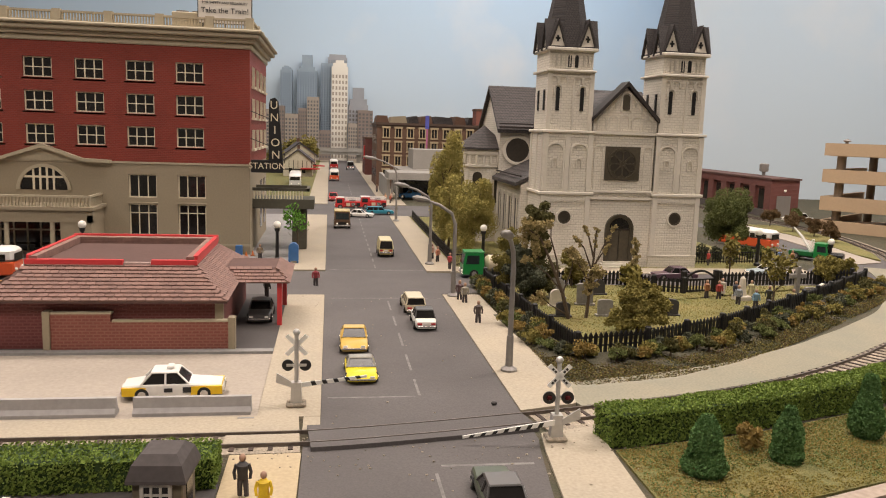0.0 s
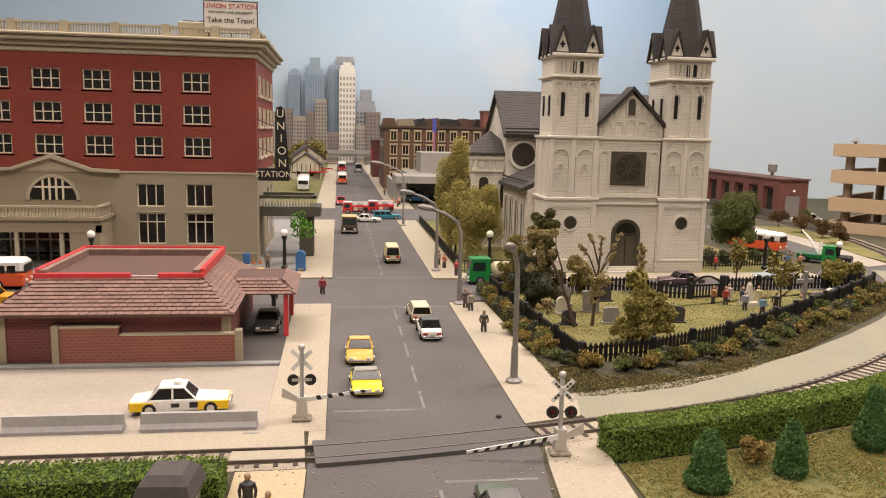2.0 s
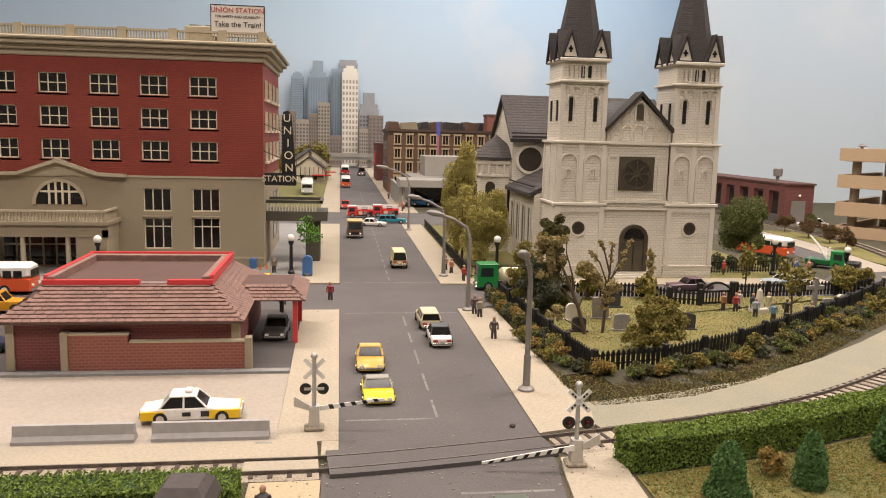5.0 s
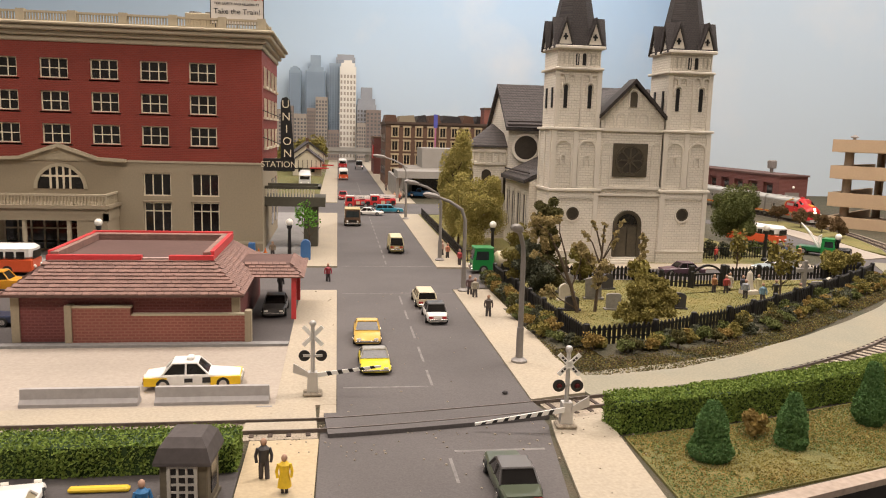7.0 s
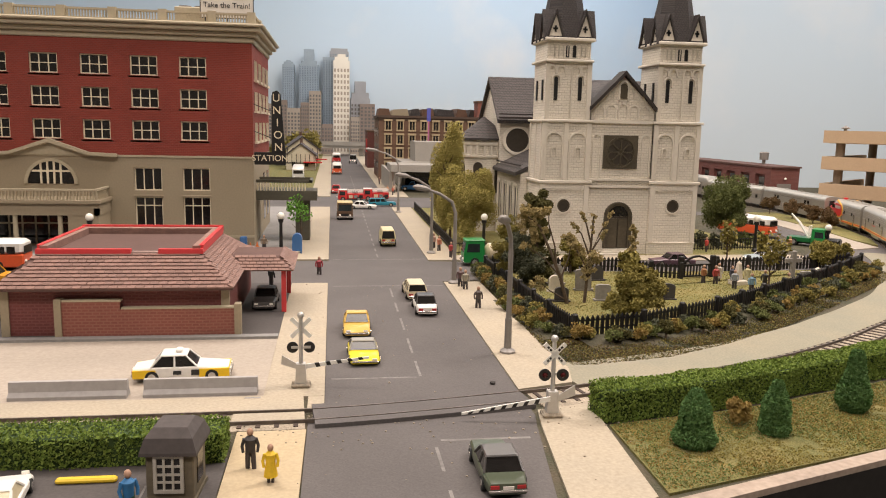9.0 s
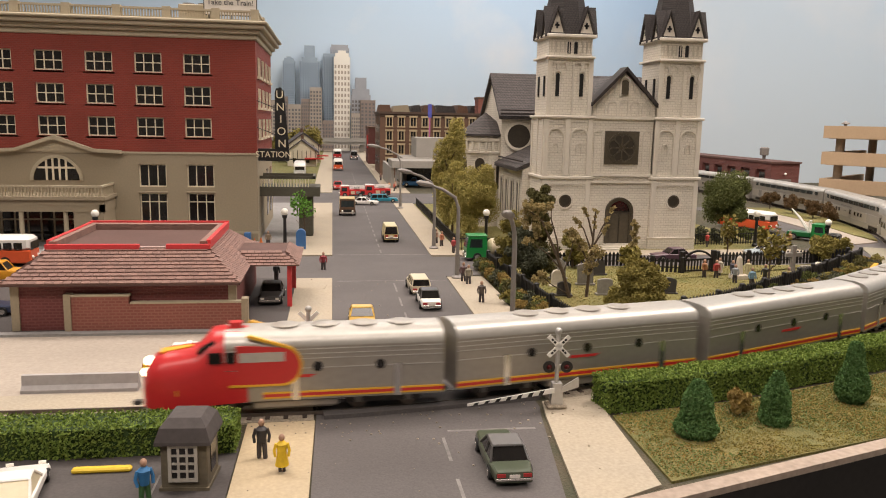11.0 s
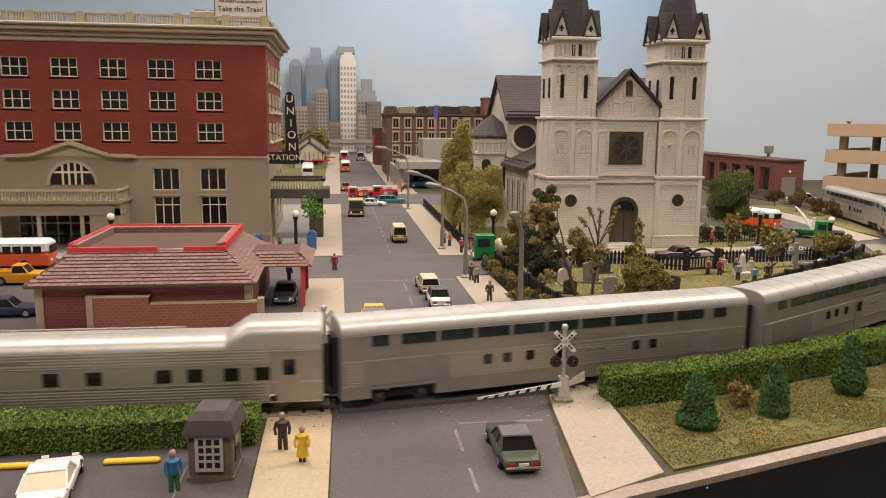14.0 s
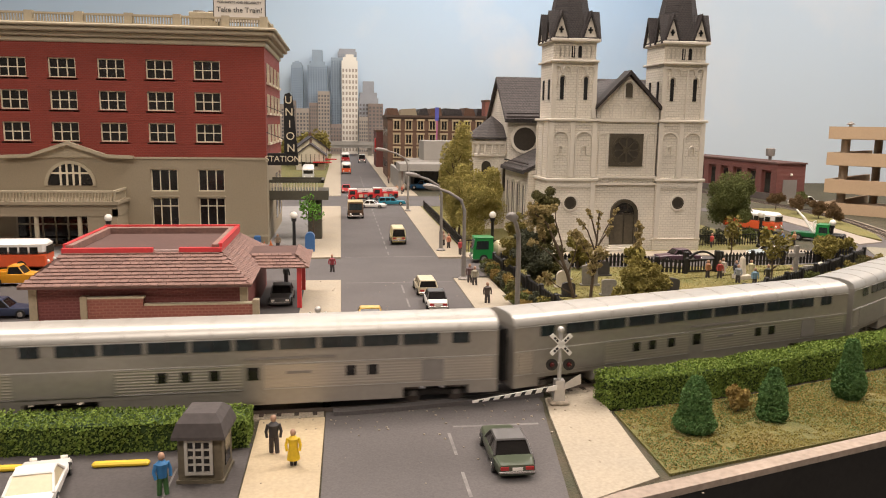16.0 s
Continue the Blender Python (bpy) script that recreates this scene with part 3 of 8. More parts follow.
# cornice in steps, front and side
for z0, z1, out in ((26.6, 27.3, 0.25), (27.3, 27.9, 0.7), (27.9, 28.5, 1.3), (28.5, 28.9, 1.7)):
    part("cornice", B().cbox(HL, HX + out, HY - out, HY + HD + out, z0, z1, 0.12), STUCCO_TRIM, hotel, "projecting tan cornice step")
bal = B().box(HL, HX + 0.5, HY - 0.6, HY - 0.1, 28.9, 29.1).box(HL, HX + 0.5, HY - 0.6, HY - 0.1, 30.0, 30.25)
bal.box(HX - 0.0, HX + 0.5, HY - 0.1, HY + HD, 28.9, 29.1).box(HX, HX + 0.5, HY - 0.1, HY + HD, 30.0, 30.25)
part("balustrade_rail", bal, STUCCO_TRIM, hotel)
posts = [HX + 0.1] + [HX - 4.8 - 6.056 * k for k in range(11)]
for x in posts:
    part("balustrade_post", B().box(x - 0.55, x + 0.45, HY - 0.75, HY + 0.1, 28.9, 30.4), STUCCO_TRIM, hotel)
for y in (HY + 7, HY + 14, HY + 21):
    part("balustrade_post", B().box(HX - 0.1, HX + 0.65, y, y + 1, 28.9, 30.4), STUCCO_TRIM, hotel)
bl = B()
for k in range(200):
    x = HX - 0.6 - k * 0.35
    if x > HL:
        bl.box(x - 0.08, x + 0.08, HY - 0.45, HY - 0.25, 29.1, 30.0)
for k in range(60):
    bl.box(HX + 0.15, HX + 0.35, HY + 0.5 + k * 0.42, HY + 0.66 + k * 0.42, 29.1, 30.0)
tagged(part("balustrade_infill", bl, STUCCO_TRIM, hotel), kind="stuff")
# side windows
for k, y in enumerate((HY + 4, HY + 10, HY + 16, HY + 22)):
    for z, h in rows_z:
        win = part("window", B().box(HX - 0.02, HX + 0.04, y - 1.5, y + 1.5, z, z + h), GLASS_DARK, hotel)
        fr = B()
        for v in (-1.5, -0.5, 0.5, 1.4):
            fr.box(HX + 0.041, HX + 0.15, y + v, y + v + 0.12, z, z + h)
        part("frame", fr.box(HX + 0.04, HX + 0.14, y - 1.5, y + 1.5, z + h / 2 - 0.06, z + h / 2 + 0.06), CREAM, win)
        part("sill", B().box(HX, HX + 0.4, y - 1.8, y + 1.8, z - 0.3, z), CREAM, win)
    if k > 1:
        part("window", B().box(HX - 0.02, HX + 0.06, y - 1.5, y + 1.5, 2, 9), GLASS_DARK, hotel)
# arched window, pediment, entrance porch with balcony
aw = part("arched_window", B().prism(arc(ARCH_X, 8.2, 2.9, 0, 180, 20), "y", HY - 0.14, HY - 0.08), GLASS_DARK, hotel)
trim = B()
o, i_ = arc(ARCH_X, 8.2, 3.25, 0, 180, 20), arc(ARCH_X, 8.2, 2.85, 0, 180, 20)
for k in range(20):
    trim.prism([o[k], o[k + 1], i_[k + 1], i_[k]], "y", HY - 0.4, HY - 0.1)
part("arch_trim", trim, STUCCO_TRIM, aw)
bars = B()
for u in (-1.2, -0.4, 0.4, 1.2):
    bars.box(ARCH_X + u - 0.12, ARCH_X + u + 0.12, HY - 0.3, HY - 0.141, 8.2, 8.2 + math.sqrt(2.85 ** 2 - u * u))
bars.box(ARCH_X - 2.3, ARCH_X + 2.3, HY - 0.28, HY - 0.142, 9.7, 9.95)
part("glazing_grid", bars, CREAM, aw)
ped = [(-41.6, 11.75), (-38.2, 11.9), (ARCH_X, 13.5), (-28.6, 11.9), (-25.2, 11.75), (-25.2, 12.15), (-28.6, 12.3), (ARCH_X, 14.0), (-38.2, 12.3), (-41.6, 12.15)]
part("pediment", B().prism(ped, "y", HY - 0.9, HY - 0.12).prism([(-38.2, 11.9), (-28.6, 11.9), (ARCH_X, 13.5)], "y", HY - 0.3, HY - 0.11), STUCCO_TRIM, hotel, "low tan pediment over the arched window")
porch = part("porch", B().box(-50, -26.3, 97.8, HY - 0.1, 5.6, 6.2).box(-50.3, -26.0, 97.4, HY - 0.1, 6.2, 6.6).box(-50, -26.3, 97.8, 98.3, 4.7, 5.6).box(-26.9, -26.3, 97.8, HY - 0.1, 4.7, 5.6), STUCCO, hotel, "tan flat-roofed entrance porch")
pb = B().box(-50, -26.4, 97.8, 98.2, 7.7, 7.95).box(-26.8, -26.4, 98.2, HY - 0.1, 7.7, 7.95)
for k in range(60):
    pb.box(-49.6 + k * 0.39, -49.45 + k * 0.39, 97.9, 98.1, 6.6, 7.7)
for k in range(12):
    pb.box(-26.7, -26.5, 98.5 + k * 0.4, 98.65 + k * 0.4, 6.6, 7.7)
tagged(part("balcony_railing", pb, STUCCO_TRIM, porch), kind="stuff")
part("pier", B().box(-30.0, -26.4, 97.9, HY - 0.1, 0.16, 4.7), STUCCO, porch)
for x in (-31.0, -36.2, -41.0, -46.0):
    part("column", B().cyl(x, 98.2, 0.16, 4.7, 0.32, 0.28), STUCCO_TRIM, porch)
part("entrance_glass", B().box(-40.5, -30.5, HY - 0.16, HY - 0.1, 0.4, 4.6), GLASS_DARK, hotel)
eb = B()
for k in range(7):
    eb.box(-40.5 + k * 1.6, -40.3 + k * 1.6, HY - 0.3, HY - 0.16, 0.4, 4.6)
part("entrance_frame", eb.box(-40.5, -30.5, HY - 0.29, HY - 0.17, 3.0, 3.2), STUCCO_TRIM, hotel)


def lettering(text, size, at, material, parent, turn=(90, 0, 0)):
    cu = bpy.data.curves.new("lettering", "FONT")
    cu.body, cu.size, cu.align_x, cu.align_y, cu.extrude = text, size * S, "CENTER", "CENTER", 0.0004
    cu.materials.append(material)
    ob = new("lettering", cu)
    ob.parent = parent
    ob.matrix_local = pose(at[0] * S, at[1] * S, at[2] * S, *turn)
    return ob


SIGN_RED, SIGN_BLACK = paint("sign_red", (0.45, 0.05, 0.04), 0.6), paint("sign_black", (0.02, 0.018, 0.018), 0.6)
LETTER_CREAM = paint("letter_cream", (0.75, 0.66, 0.48), 0.5, vary=0.03)
part("sill_band", B().box(HL, HX, HY - 0.16, HY - 0.1, 1.2, 1.5), STUCCO_TRIM, hotel)
board = thing("roof_sign", "white station billboard with red and black lettering on a roof", "sign", at=(-11.0, HY + 1.5, 28.65))
part("panel", B().box(-3.3, 3.3, -0.1, 0.1, 1.2, 5.1), SIGN_WHITE, board)
part("border", B().box(-3.35, 3.35, -0.14, 0.14, 5.1, 5.2).box(-3.35, 3.35, -0.14, 0.14, 1.1, 1.2).box(-3.4, -3.3, -0.14, 0.14, 1.1, 5.2).box(3.3, 3.4, -0.14, 0.14, 1.1, 5.2), SIGN_BLACK, board)
for x in (-2.8, 0, 2.8):
    part("post", B().box(x - 0.1, x + 0.1, -0.1, 0.1, 0, 1.1), SIGN_BLACK, board)
lettering("UNION STATION", 0.86, (0, -0.13, 4.5), SIGN_RED, board)
lettering("FOR SAFETY AND RELIABILITY", 0.42, (0, -0.13, 3.72), SIGN_BLACK, board)
lettering("Take the Train!", 0.95, (0, -0.13, 2.75), SIGN_BLACK, board)
part("small_print", B().box(-2.6, 2.6, -0.13, -0.1, 1.62, 1.78), SIGN_BLACK, board, "row of small dark print")
unit = thing("rooftop_unit", "pale rooftop ventilation box with two fans", "ventilation unit", at=(-15.6, HY + 3.5, 28.9))
part("housing", B().cbox(-2.2, 2.2, -1, 1, 0, 2.3, 0.1), STUCCO_TRIM, unit)
for x in (-1, 1):
    part("fan_ring", B().lathe(x, 0, [(0.8, 2.3), (0.8, 2.5), (0.6, 2.5)], 16), GREY_METAL, unit)
neon = thing("station_sign", "black vertical and level blade sign with cream letters", "sign", at=(-7.72, HY - 0.15, 10.9))
part("level_blade", B().cbox(0.05, 4.15, -0.15, 0.15, 0.1, 1.75, 0.08), BLACK_PAINT, neon)
part("upright_blade", B().prism([(2.3, 1.75), (4.1, 1.75), (3.55, 9.3), (3.1, 9.8), (2.5, 9.6), (2.35, 9.0)], "y", -0.15, 0.15), BLACK_PAINT, neon)
lettering("STATION", 1.12, (2.1, -0.2, 0.95), LETTER_CREAM, neon)
for k, ch in enumerate("UNION"):
    lettering(ch, 1.45, (2.98 + 0.06 * k, -0.2, 8.8 - 1.6 * k), LETTER_CREAM, neon)
for z in (3.5, 7.0):
    part("stay", B().tube([(0, 0, z + 1), (2.6, 0, z)], 0.05), BLACK_IRON, neon)
bridge = thing("footbridge", "olive-grey covered footbridge from the station on a square pier", "footbridge", at=(0, 106, 0))
part("deck", B().box(HX + 0.05, 0.4, 0, 6, 6.0, 7.3), paint("olive_paint", (0.085, 0.078, 0.055), 0.7), bridge)
OLIVE = bpy.data.materials["olive_paint"]
part("parapet", B().box(HX + 0.05, -0.3, 0.1, 0.4, 8.4, 8.8).box(HX + 0.05, -0.3, 5.6, 5.9, 8.4, 8.8).box(-0.6, -0.2, 0.1, 5.9, 8.4, 8.8), OLIVE, bridge)
pk = B()
for k in range(17):
    pk.box(HX + 0.4 + k * 0.4, HX + 0.55 + k * 0.4, 0.15, 0.35, 7.3, 8.4)
tagged(part("balustrade_infill", pk, CREAM, bridge), kind="stuff")
part("pier", B().cbox(-2.6, -0.6, 2, 5, 0.16, 6.0, 0.1), OLIVE, bridge)

# crumbs and stones lying about the crossing
crumb = random.Random(11)
debris = B()
for _ in range(260):
    x_, y_, r_ = crumb.uniform(-3, 19), crumb.choice((crumb.uniform(34, 43.5), crumb.gauss(39, 1.2), crumb.uniform(24, 78))), crumb.uniform(0.03, 0.1)
    debris.ball(x_, y_, 0.17 if not 2 < x_ < 14.3 else 0.08, r_, r_ * 0.8, r_ * 0.6, 5, 3)
tagged(part("debris", debris, BALLAST), "loose crumbs of ballast round the crossing", "debris", kind="stuff")
solid("stone", B().ball(12.9, 44.6, 0.18, 0.2, 0.17, 0.14, 8, 5), UNDERFRAME, "small dark stone lying on the street", "stone")


# ---- the church ----
CY = 96.0
church = thing("church", "white stone twin-tower church with dark slate roofs", "church", at=(-0.1, 0, 0))


def annulus(b, cx, cz, ro, ri, y0, y1, n=24, a0=0.0, a1=360.0):
    """A flat ring, or a piece of one, on a wall that faces -y."""
    whole = abs(a1 - a0) >= 360
    k = n if whole else n + 1
    turn = [radians(a0 + (a1 - a0) * i / n) for i in range(k)]
    verts = [(cx + r * math.cos(a), y, cz + r * math.sin(a)) for a in turn for r, y in ((ro, y0), (ro, y1), (ri, y1), (ri, y0))]
    faces = [(4 * i + j, 4 * i + (j + 1) % 4, 4 * ((i + 1) % k) + (j + 1) % 4, 4 * ((i + 1) % k) + j) for i in range(n) for j in range(4)]
    if not whole:
        faces += [(0, 1, 2, 3), (4 * n + 3, 4 * n + 2, 4 * n + 1, 4 * n)]
    return b.add(verts, faces)


def arch_band(b, cx, z0, w, h, y, thick=0.16, out=0.14, legs=True):
    """A raised round-headed moulding on a wall that faces -y."""
    r = w / 2
    zc = z0 + h - r
    annulus(b, cx, zc, r, r - thick, y - out, y, 10, 0, 180)
    if legs:
        b.box(cx - r, cx - r + thick, y - out, y, z0, zc).box(cx + r - thick, cx + r, y - out, y, z0, zc)
    return b


def corbels(b, x0, x1, z, y, n):
    w = (x1 - x0) / n
    for k in range(n):
        arch_band(b, x0 + (k + 0.5) * w, z, w, w * 0.75, y, w * 0.22, 0.16, False)
    return b.box(x0, x1, y - 0.16, y, z + w * 0.72, z + w * 0.72 + 0.22)


def tower(x0, x1, name):
    y0, y1 = CY, CY + 6.6
    cx, cy = (x0 + x1) / 2 - 0.07, (y0 + y1) / 2
    body = part(name, B().box(x0 - 0.1, x1 + 0.1, y0 - 0.1, y1, 0.1, 9.7), STONE, church, "white stone bell tower")
    part("middle_stage", B().box(x0, x1, y0, y1 - 0.1, 9.7, 17.6), STONE, body)
    part("upper_stage", B().box(x0 + 0.3, x1 - 0.45, y0 + 0.2, y1 - 0.3, 17.6, 28.0), STONE, body)
    tr = B()
    for z, h, o_ in ((1.5, 0.25, 0.2), (9.5, 0.4, 0.35), (17.4, 0.35, 0.3), (25.0, 0.3, 0.35), (27.6, 0.4, 0.4)):
        i0, i1 = (0.3, 0.45) if z > 20 else (0.0, 0.0)
        part("string_course", B().cbox(x0 + i0 - o_, x1 - i1 + o_, y0 - o_, y1 + o_ - 0.1, z, z + h, 0.07), STONE_TRIM, body)
    for u in (x0 - 0.02, x1 - 0.6):
        tr.box(u, u + 0.62, y0 - 0.14, y0, 10.0, 17.3).box(u + (0.2 if u < cx else -0.2), u + 0.6 + (0.2 if u < cx else -0.2), y0 + 0.06, y0 + 0.2, 17.8, 25.0)
        tr.box(u, u + 0.62, y0 - 0.24, y0 - 0.1, 1.8, 9.4)
    tr.box(cx - 0.3, cx + 0.3, y0 - 0.14, y0, 10.0, 17.3)
    for u in (y0 + 0.2, y0 + 2.9, y1 - 0.9):
        tr.box(x0 - 0.14, x0, u, u + 0.5, 10.0, 17.3)
    part("pilaster_moulding", tr, STONE_TRIM, body)
    mould = B()
    for u in (cx - 1.6, cx + 1.6):
        part("tall_arch", arch_band(B(), u, 10.2, 2.5, 6.0, y0, 0.2, 0.2), STONE_TRIM, body)
        part("small_arch", arch_band(B(), u, 13.0, 0.85, 1.3, y0, 0.16, 0.2), STONE_TRIM, body)
        part("window_hood", arch_band(B(), u, 22.2, 1.15, 1.3, y0 + 0.2, 0.16, 0.24), STONE_TRIM, body)
        for v in (-0.62, 0.62):
            part("scalloped_arch", arch_band(B(), u + v, 23.6, 1.24, 1.0, y0 + 0.2, 0.18, 0.22), STONE_TRIM, body)
        part("bay_edge", B().box(u - 1.24, u - 1.06, y0 - 0.02, y0 + 0.2, 17.9, 23.6), STONE_TRIM, body)
    corbels(mould, x0 + 0.5, x1 - 0.5, 8.4, y0 - 0.1, 9)
    for k in range(9):
        if k not in (4, 5):
            part("belfry_arch", arch_band(B(), x0 + 0.6 + (x1 - x0 - 1.2) * (k + 0.5) / 9, 25.7, 0.66, 1.6, y0 + 0.2, 0.12), STONE_TRIM, body)
    part("corbel_table", mould, STONE_TRIM, body)
    for u in (cx - 1.6, cx + 1.6):
        part("slit_window", B().prism([(u - 0.24, 20.2), (u + 0.24, 20.2)] + arc(u, 22.9, 0.24, 0, 180, 6), "y", y0 + 0.1, y0 + 0.26), BLACK_PAINT, body)
    for u in (cx - 0.25, cx + 0.65):
        part("belfry_opening", B().prism([(u - 0.22, 25.6), (u + 0.22, 25.6)] + arc(u, 26.9, 0.22, 0, 180, 6), "y", y0 + 0.1, y0 + 0.26), BLACK_PAINT, body)
    for k, v in enumerate((y0 + 1.6, y0 + 4.4)):
        part("slit_window", B().box(x0 + 0.1, x0 + 0.26, v - 0.2, v + 0.2, 20.2, 22.8), BLACK_PAINT, body)
    # round window
    ring = B()
    rz = 6.6
    annulus(ring, cx, rz, 1.08, 0.86, y0 - 0.26, y0 - 0.1)
    oc = part("round_window", B().prism(arc(cx, rz, 0.9, 0, 345, 23), "y", y0 - 0.16, y0 - 0.09), BRONZE_DARK, body)
    part("ring", ring, STONE_TRIM, oc)
    part("tracery", annulus(B(), cx, rz, 0.86, 0.66, y0 - 0.22, y0 - 0.16), BRONZE, oc)
    # spire with skirt gables
    sp = part("spire", B().cyl(cx, cy, 28.0, 44.5, 3.25, 0.05, 8, math.pi / 8), SPIRE, church, "dark slate octagonal spire")
    for ang in range(4):
        m = Matrix.Translation((cx, cy, 0)) @ Matrix.Rotation(ang * math.pi / 2, 4, "Z")
        half = (x1 - x0) / 2 - 0.15
        for sgn in (-1, 1):
            g = B()
            u = sgn * (half - 1.15)
            g.prism([(u - 1.0, 28.0), (u + 1.0, 28.0), (u, 31.0)], "y", -half - 0.02, -half + 1.8)
            g.v = [tuple(m @ Vector(p)) for p in g.v]
            part("gablet", g, STONE_TRIM, sp)
            rf = B()
            rf.prism([(u - 1.35, 27.7), (u - 1.05, 27.7), (u, 30.95), (u + 1.05, 27.7), (u + 1.35, 27.7), (u, 31.6)], "y", -half - 0.35, -half + 2.4)
            rf.v = [tuple(m @ Vector(p)) for p in rf.v]
            part("gablet_roof", rf, SPIRE, sp)
            cr = B().box(u - 0.12, u + 0.12, -half - 0.1, -half, 28.7, 29.5).box(u - 0.3, u + 0.3, -half - 0.1, -half, 29.0, 29.25)
            cr.v = [tuple(m @ Vector(p)) for p in cr.v]
            part("cross_opening", cr, BLACK_PAINT, sp)


tower(29.5, 36.0, "bell_tower")
tower(44.6, 51.1, "bell_tower")
gx0, gx1, GA = 36.0, 44.6, 40.2
front_wall = part("front_wall", B().prism([(gx0, 0.1), (gx1, 0.1), (gx1, 19.2), (GA, 23.4), (gx0, 19.2)], "y", CY + 0.2, CY + 2), STONE, church, "white stone front with gable")
tr = B()
for z, h in ((9.0, 0.3), (9.9, 0.3), (17.4, 0.35)):
    tr.box(gx0, gx1, CY - 0.12, CY + 0.2, z, z + h)
for k in range(9):
    z = 20.3 + 2.5 * (1 - abs(k - 4) / 4)
    if k != 4:
        arch_band(tr, GA + (k - 4) * 0.86, z - 0.9, 0.86, 0.9, CY + 0.2, 0.14)
for k in (-2, -1, 0, 1, 2):
    arch_band(tr, GA + k * 1.55, 18.0, 1.3, 2.0 - 0.2 * abs(k), CY + 0.2, 0.14)
corbels(tr, gx0 + 0.3, gx1 - 0.3, 9.3, CY + 0.2, 10)
for u in (gx0 + 0.95, gx1 - 0.95):
    arch_band(tr, u, 10.4, 1.2, 5.6, CY + 0.2, 0.14)
part("gable_moulding", tr, STONE_TRIM, front_wall)
gr = B()
for sgn in (-1, 1):
    e0, e1 = (GA + sgn * 4.5, 19.0), (GA, 23.6)
    gr.prism([e0, e1, (e1[0], e1[1] + 0.55), (e0[0], e0[1] + 0.5)], "y", CY - 0.5, CY + 2.2)
part("gable_edge", gr, ROOF_EDGE, church, "dark gable edge board")
gwin = part("gable_window", B().prism([(GA - 0.5, 20.6), (GA + 0.5, 20.6)] + arc(GA, 22.0, 0.5, 0, 180, 8), "y", CY + 0.02, CY + 0.21), BRONZE, front_wall)
part("frame", arch_band(B(), GA, 20.4, 1.4, 2.5, CY + 0.2, 0.2, 0.25), STONE_TRIM, gwin)
rose = part("rose_window", B().box(37.85, 42.55, CY + 0.04, CY + 0.24, 11.5, 15.85), BRONZE, front_wall, "bronze square rose window")
rc = (40.2, 13.65)
pet = B()
for r_o, r_i in ((2.05, 1.85), (0.4, 0.22)):
    o_, q_ = arc(*rc, r_o, 0, 360, 28), arc(*rc, r_i, 0, 360, 28)
    for k in range(28):
        pet.prism([o_[k], o_[k + 1], q_[k + 1], q_[k]], "y", CY - 0.08, CY + 0.04)
for k in range(8):
    a = k * math.pi / 4
    ca, sa = math.cos(a), math.sin(a)
    pet.prism([(rc[0] + 0.3 * ca - 0.06 * sa, rc[1] + 0.3 * sa + 0.06 * ca), (rc[0] + 1.45 * ca - 0.09 * sa, rc[1] + 1.45 * sa + 0.09 * ca), (rc[0] + 1.45 * ca + 0.09 * sa, rc[1] + 1.45 * sa - 0.09 * ca), (rc[0] + 0.3 * ca + 0.06 * sa, rc[1] + 0.3 * sa - 0.06 * ca)], "y", CY - 0.1, CY + 0.04)
for k in range(8):
    a = math.pi / 8 + k * math.pi / 4
    d0 = math.degrees(a)
    o_ = arc(rc[0] + 1.28 * math.cos(a), rc[1] + 1.28 * math.sin(a), 0.56, d0 - 105, d0 + 105, 12)
    q_ = arc(rc[0] + 1.28 * math.cos(a), rc[1] + 1.28 * math.sin(a), 0.46, d0 - 105, d0 + 105, 12)
    for j in range(12):
        pet.prism([o_[j], o_[j + 1], q_[j + 1], q_[j]], "y", CY - 0.07, CY + 0.04)
part("tracery", pet, BRONZE, rose)
for k in range(8):
    a = math.pi / 8 + k * math.pi / 4
    d0 = math.degrees(a)
    lobe = arc(rc[0] + 1.28 * math.cos(a), rc[1] + 1.28 * math.sin(a), 0.46, d0 - 100, d0 + 100, 10)
    part("pane", B().prism(lobe + [(rc[0] + 0.42 * math.cos(a), rc[1] + 0.42 * math.sin(a))], "y", CY + 0.0, CY + 0.039), BRONZE_DARK, rose)
portal = part("portal", B().box(38.6, 42.0, CY + 0.05, CY + 0.21, 0.9, 5.2), BRONZE_DARK, front_wall, "dark bronze church door")
pa = B()
for k, r_ in enumerate((1.9, 1.65)):
    o_, q_ = arc(40.3, 5.2, r_, 0, 180, 16), arc(40.3, 5.2, r_ - 0.25, 0, 180, 16)
    for j in range(16):
        pa.prism([o_[j], o_[j + 1], q_[j + 1], q_[j]], "y", CY - 0.25 + 0.12 * k, CY + 0.2)
    pa.box(40.3 - r_, 40.3 - r_ + 0.25, CY - 0.25 + 0.12 * k, CY + 0.2, 0.9, 5.2).box(40.3 + r_ - 0.25, 40.3 + r_, CY - 0.25 + 0.12 * k, CY + 0.2, 0.9, 5.2)
part("portal_arch", pa, BRONZE, portal)
part("fanlight", B().prism(arc(40.3, 5.25, 1.4, 0, 180, 14), "y", CY + 0.02, CY + 0.2), GLASS_DARK, portal)
part("door_leaf", B().box(38.95, 40.22, CY - 0.04, CY + 0.05, 0.9, 4.9), BRONZE, portal)
part("door_leaf", B().box(40.38, 41.65, CY - 0.04, CY + 0.05, 0.9, 4.9), BRONZE, portal)
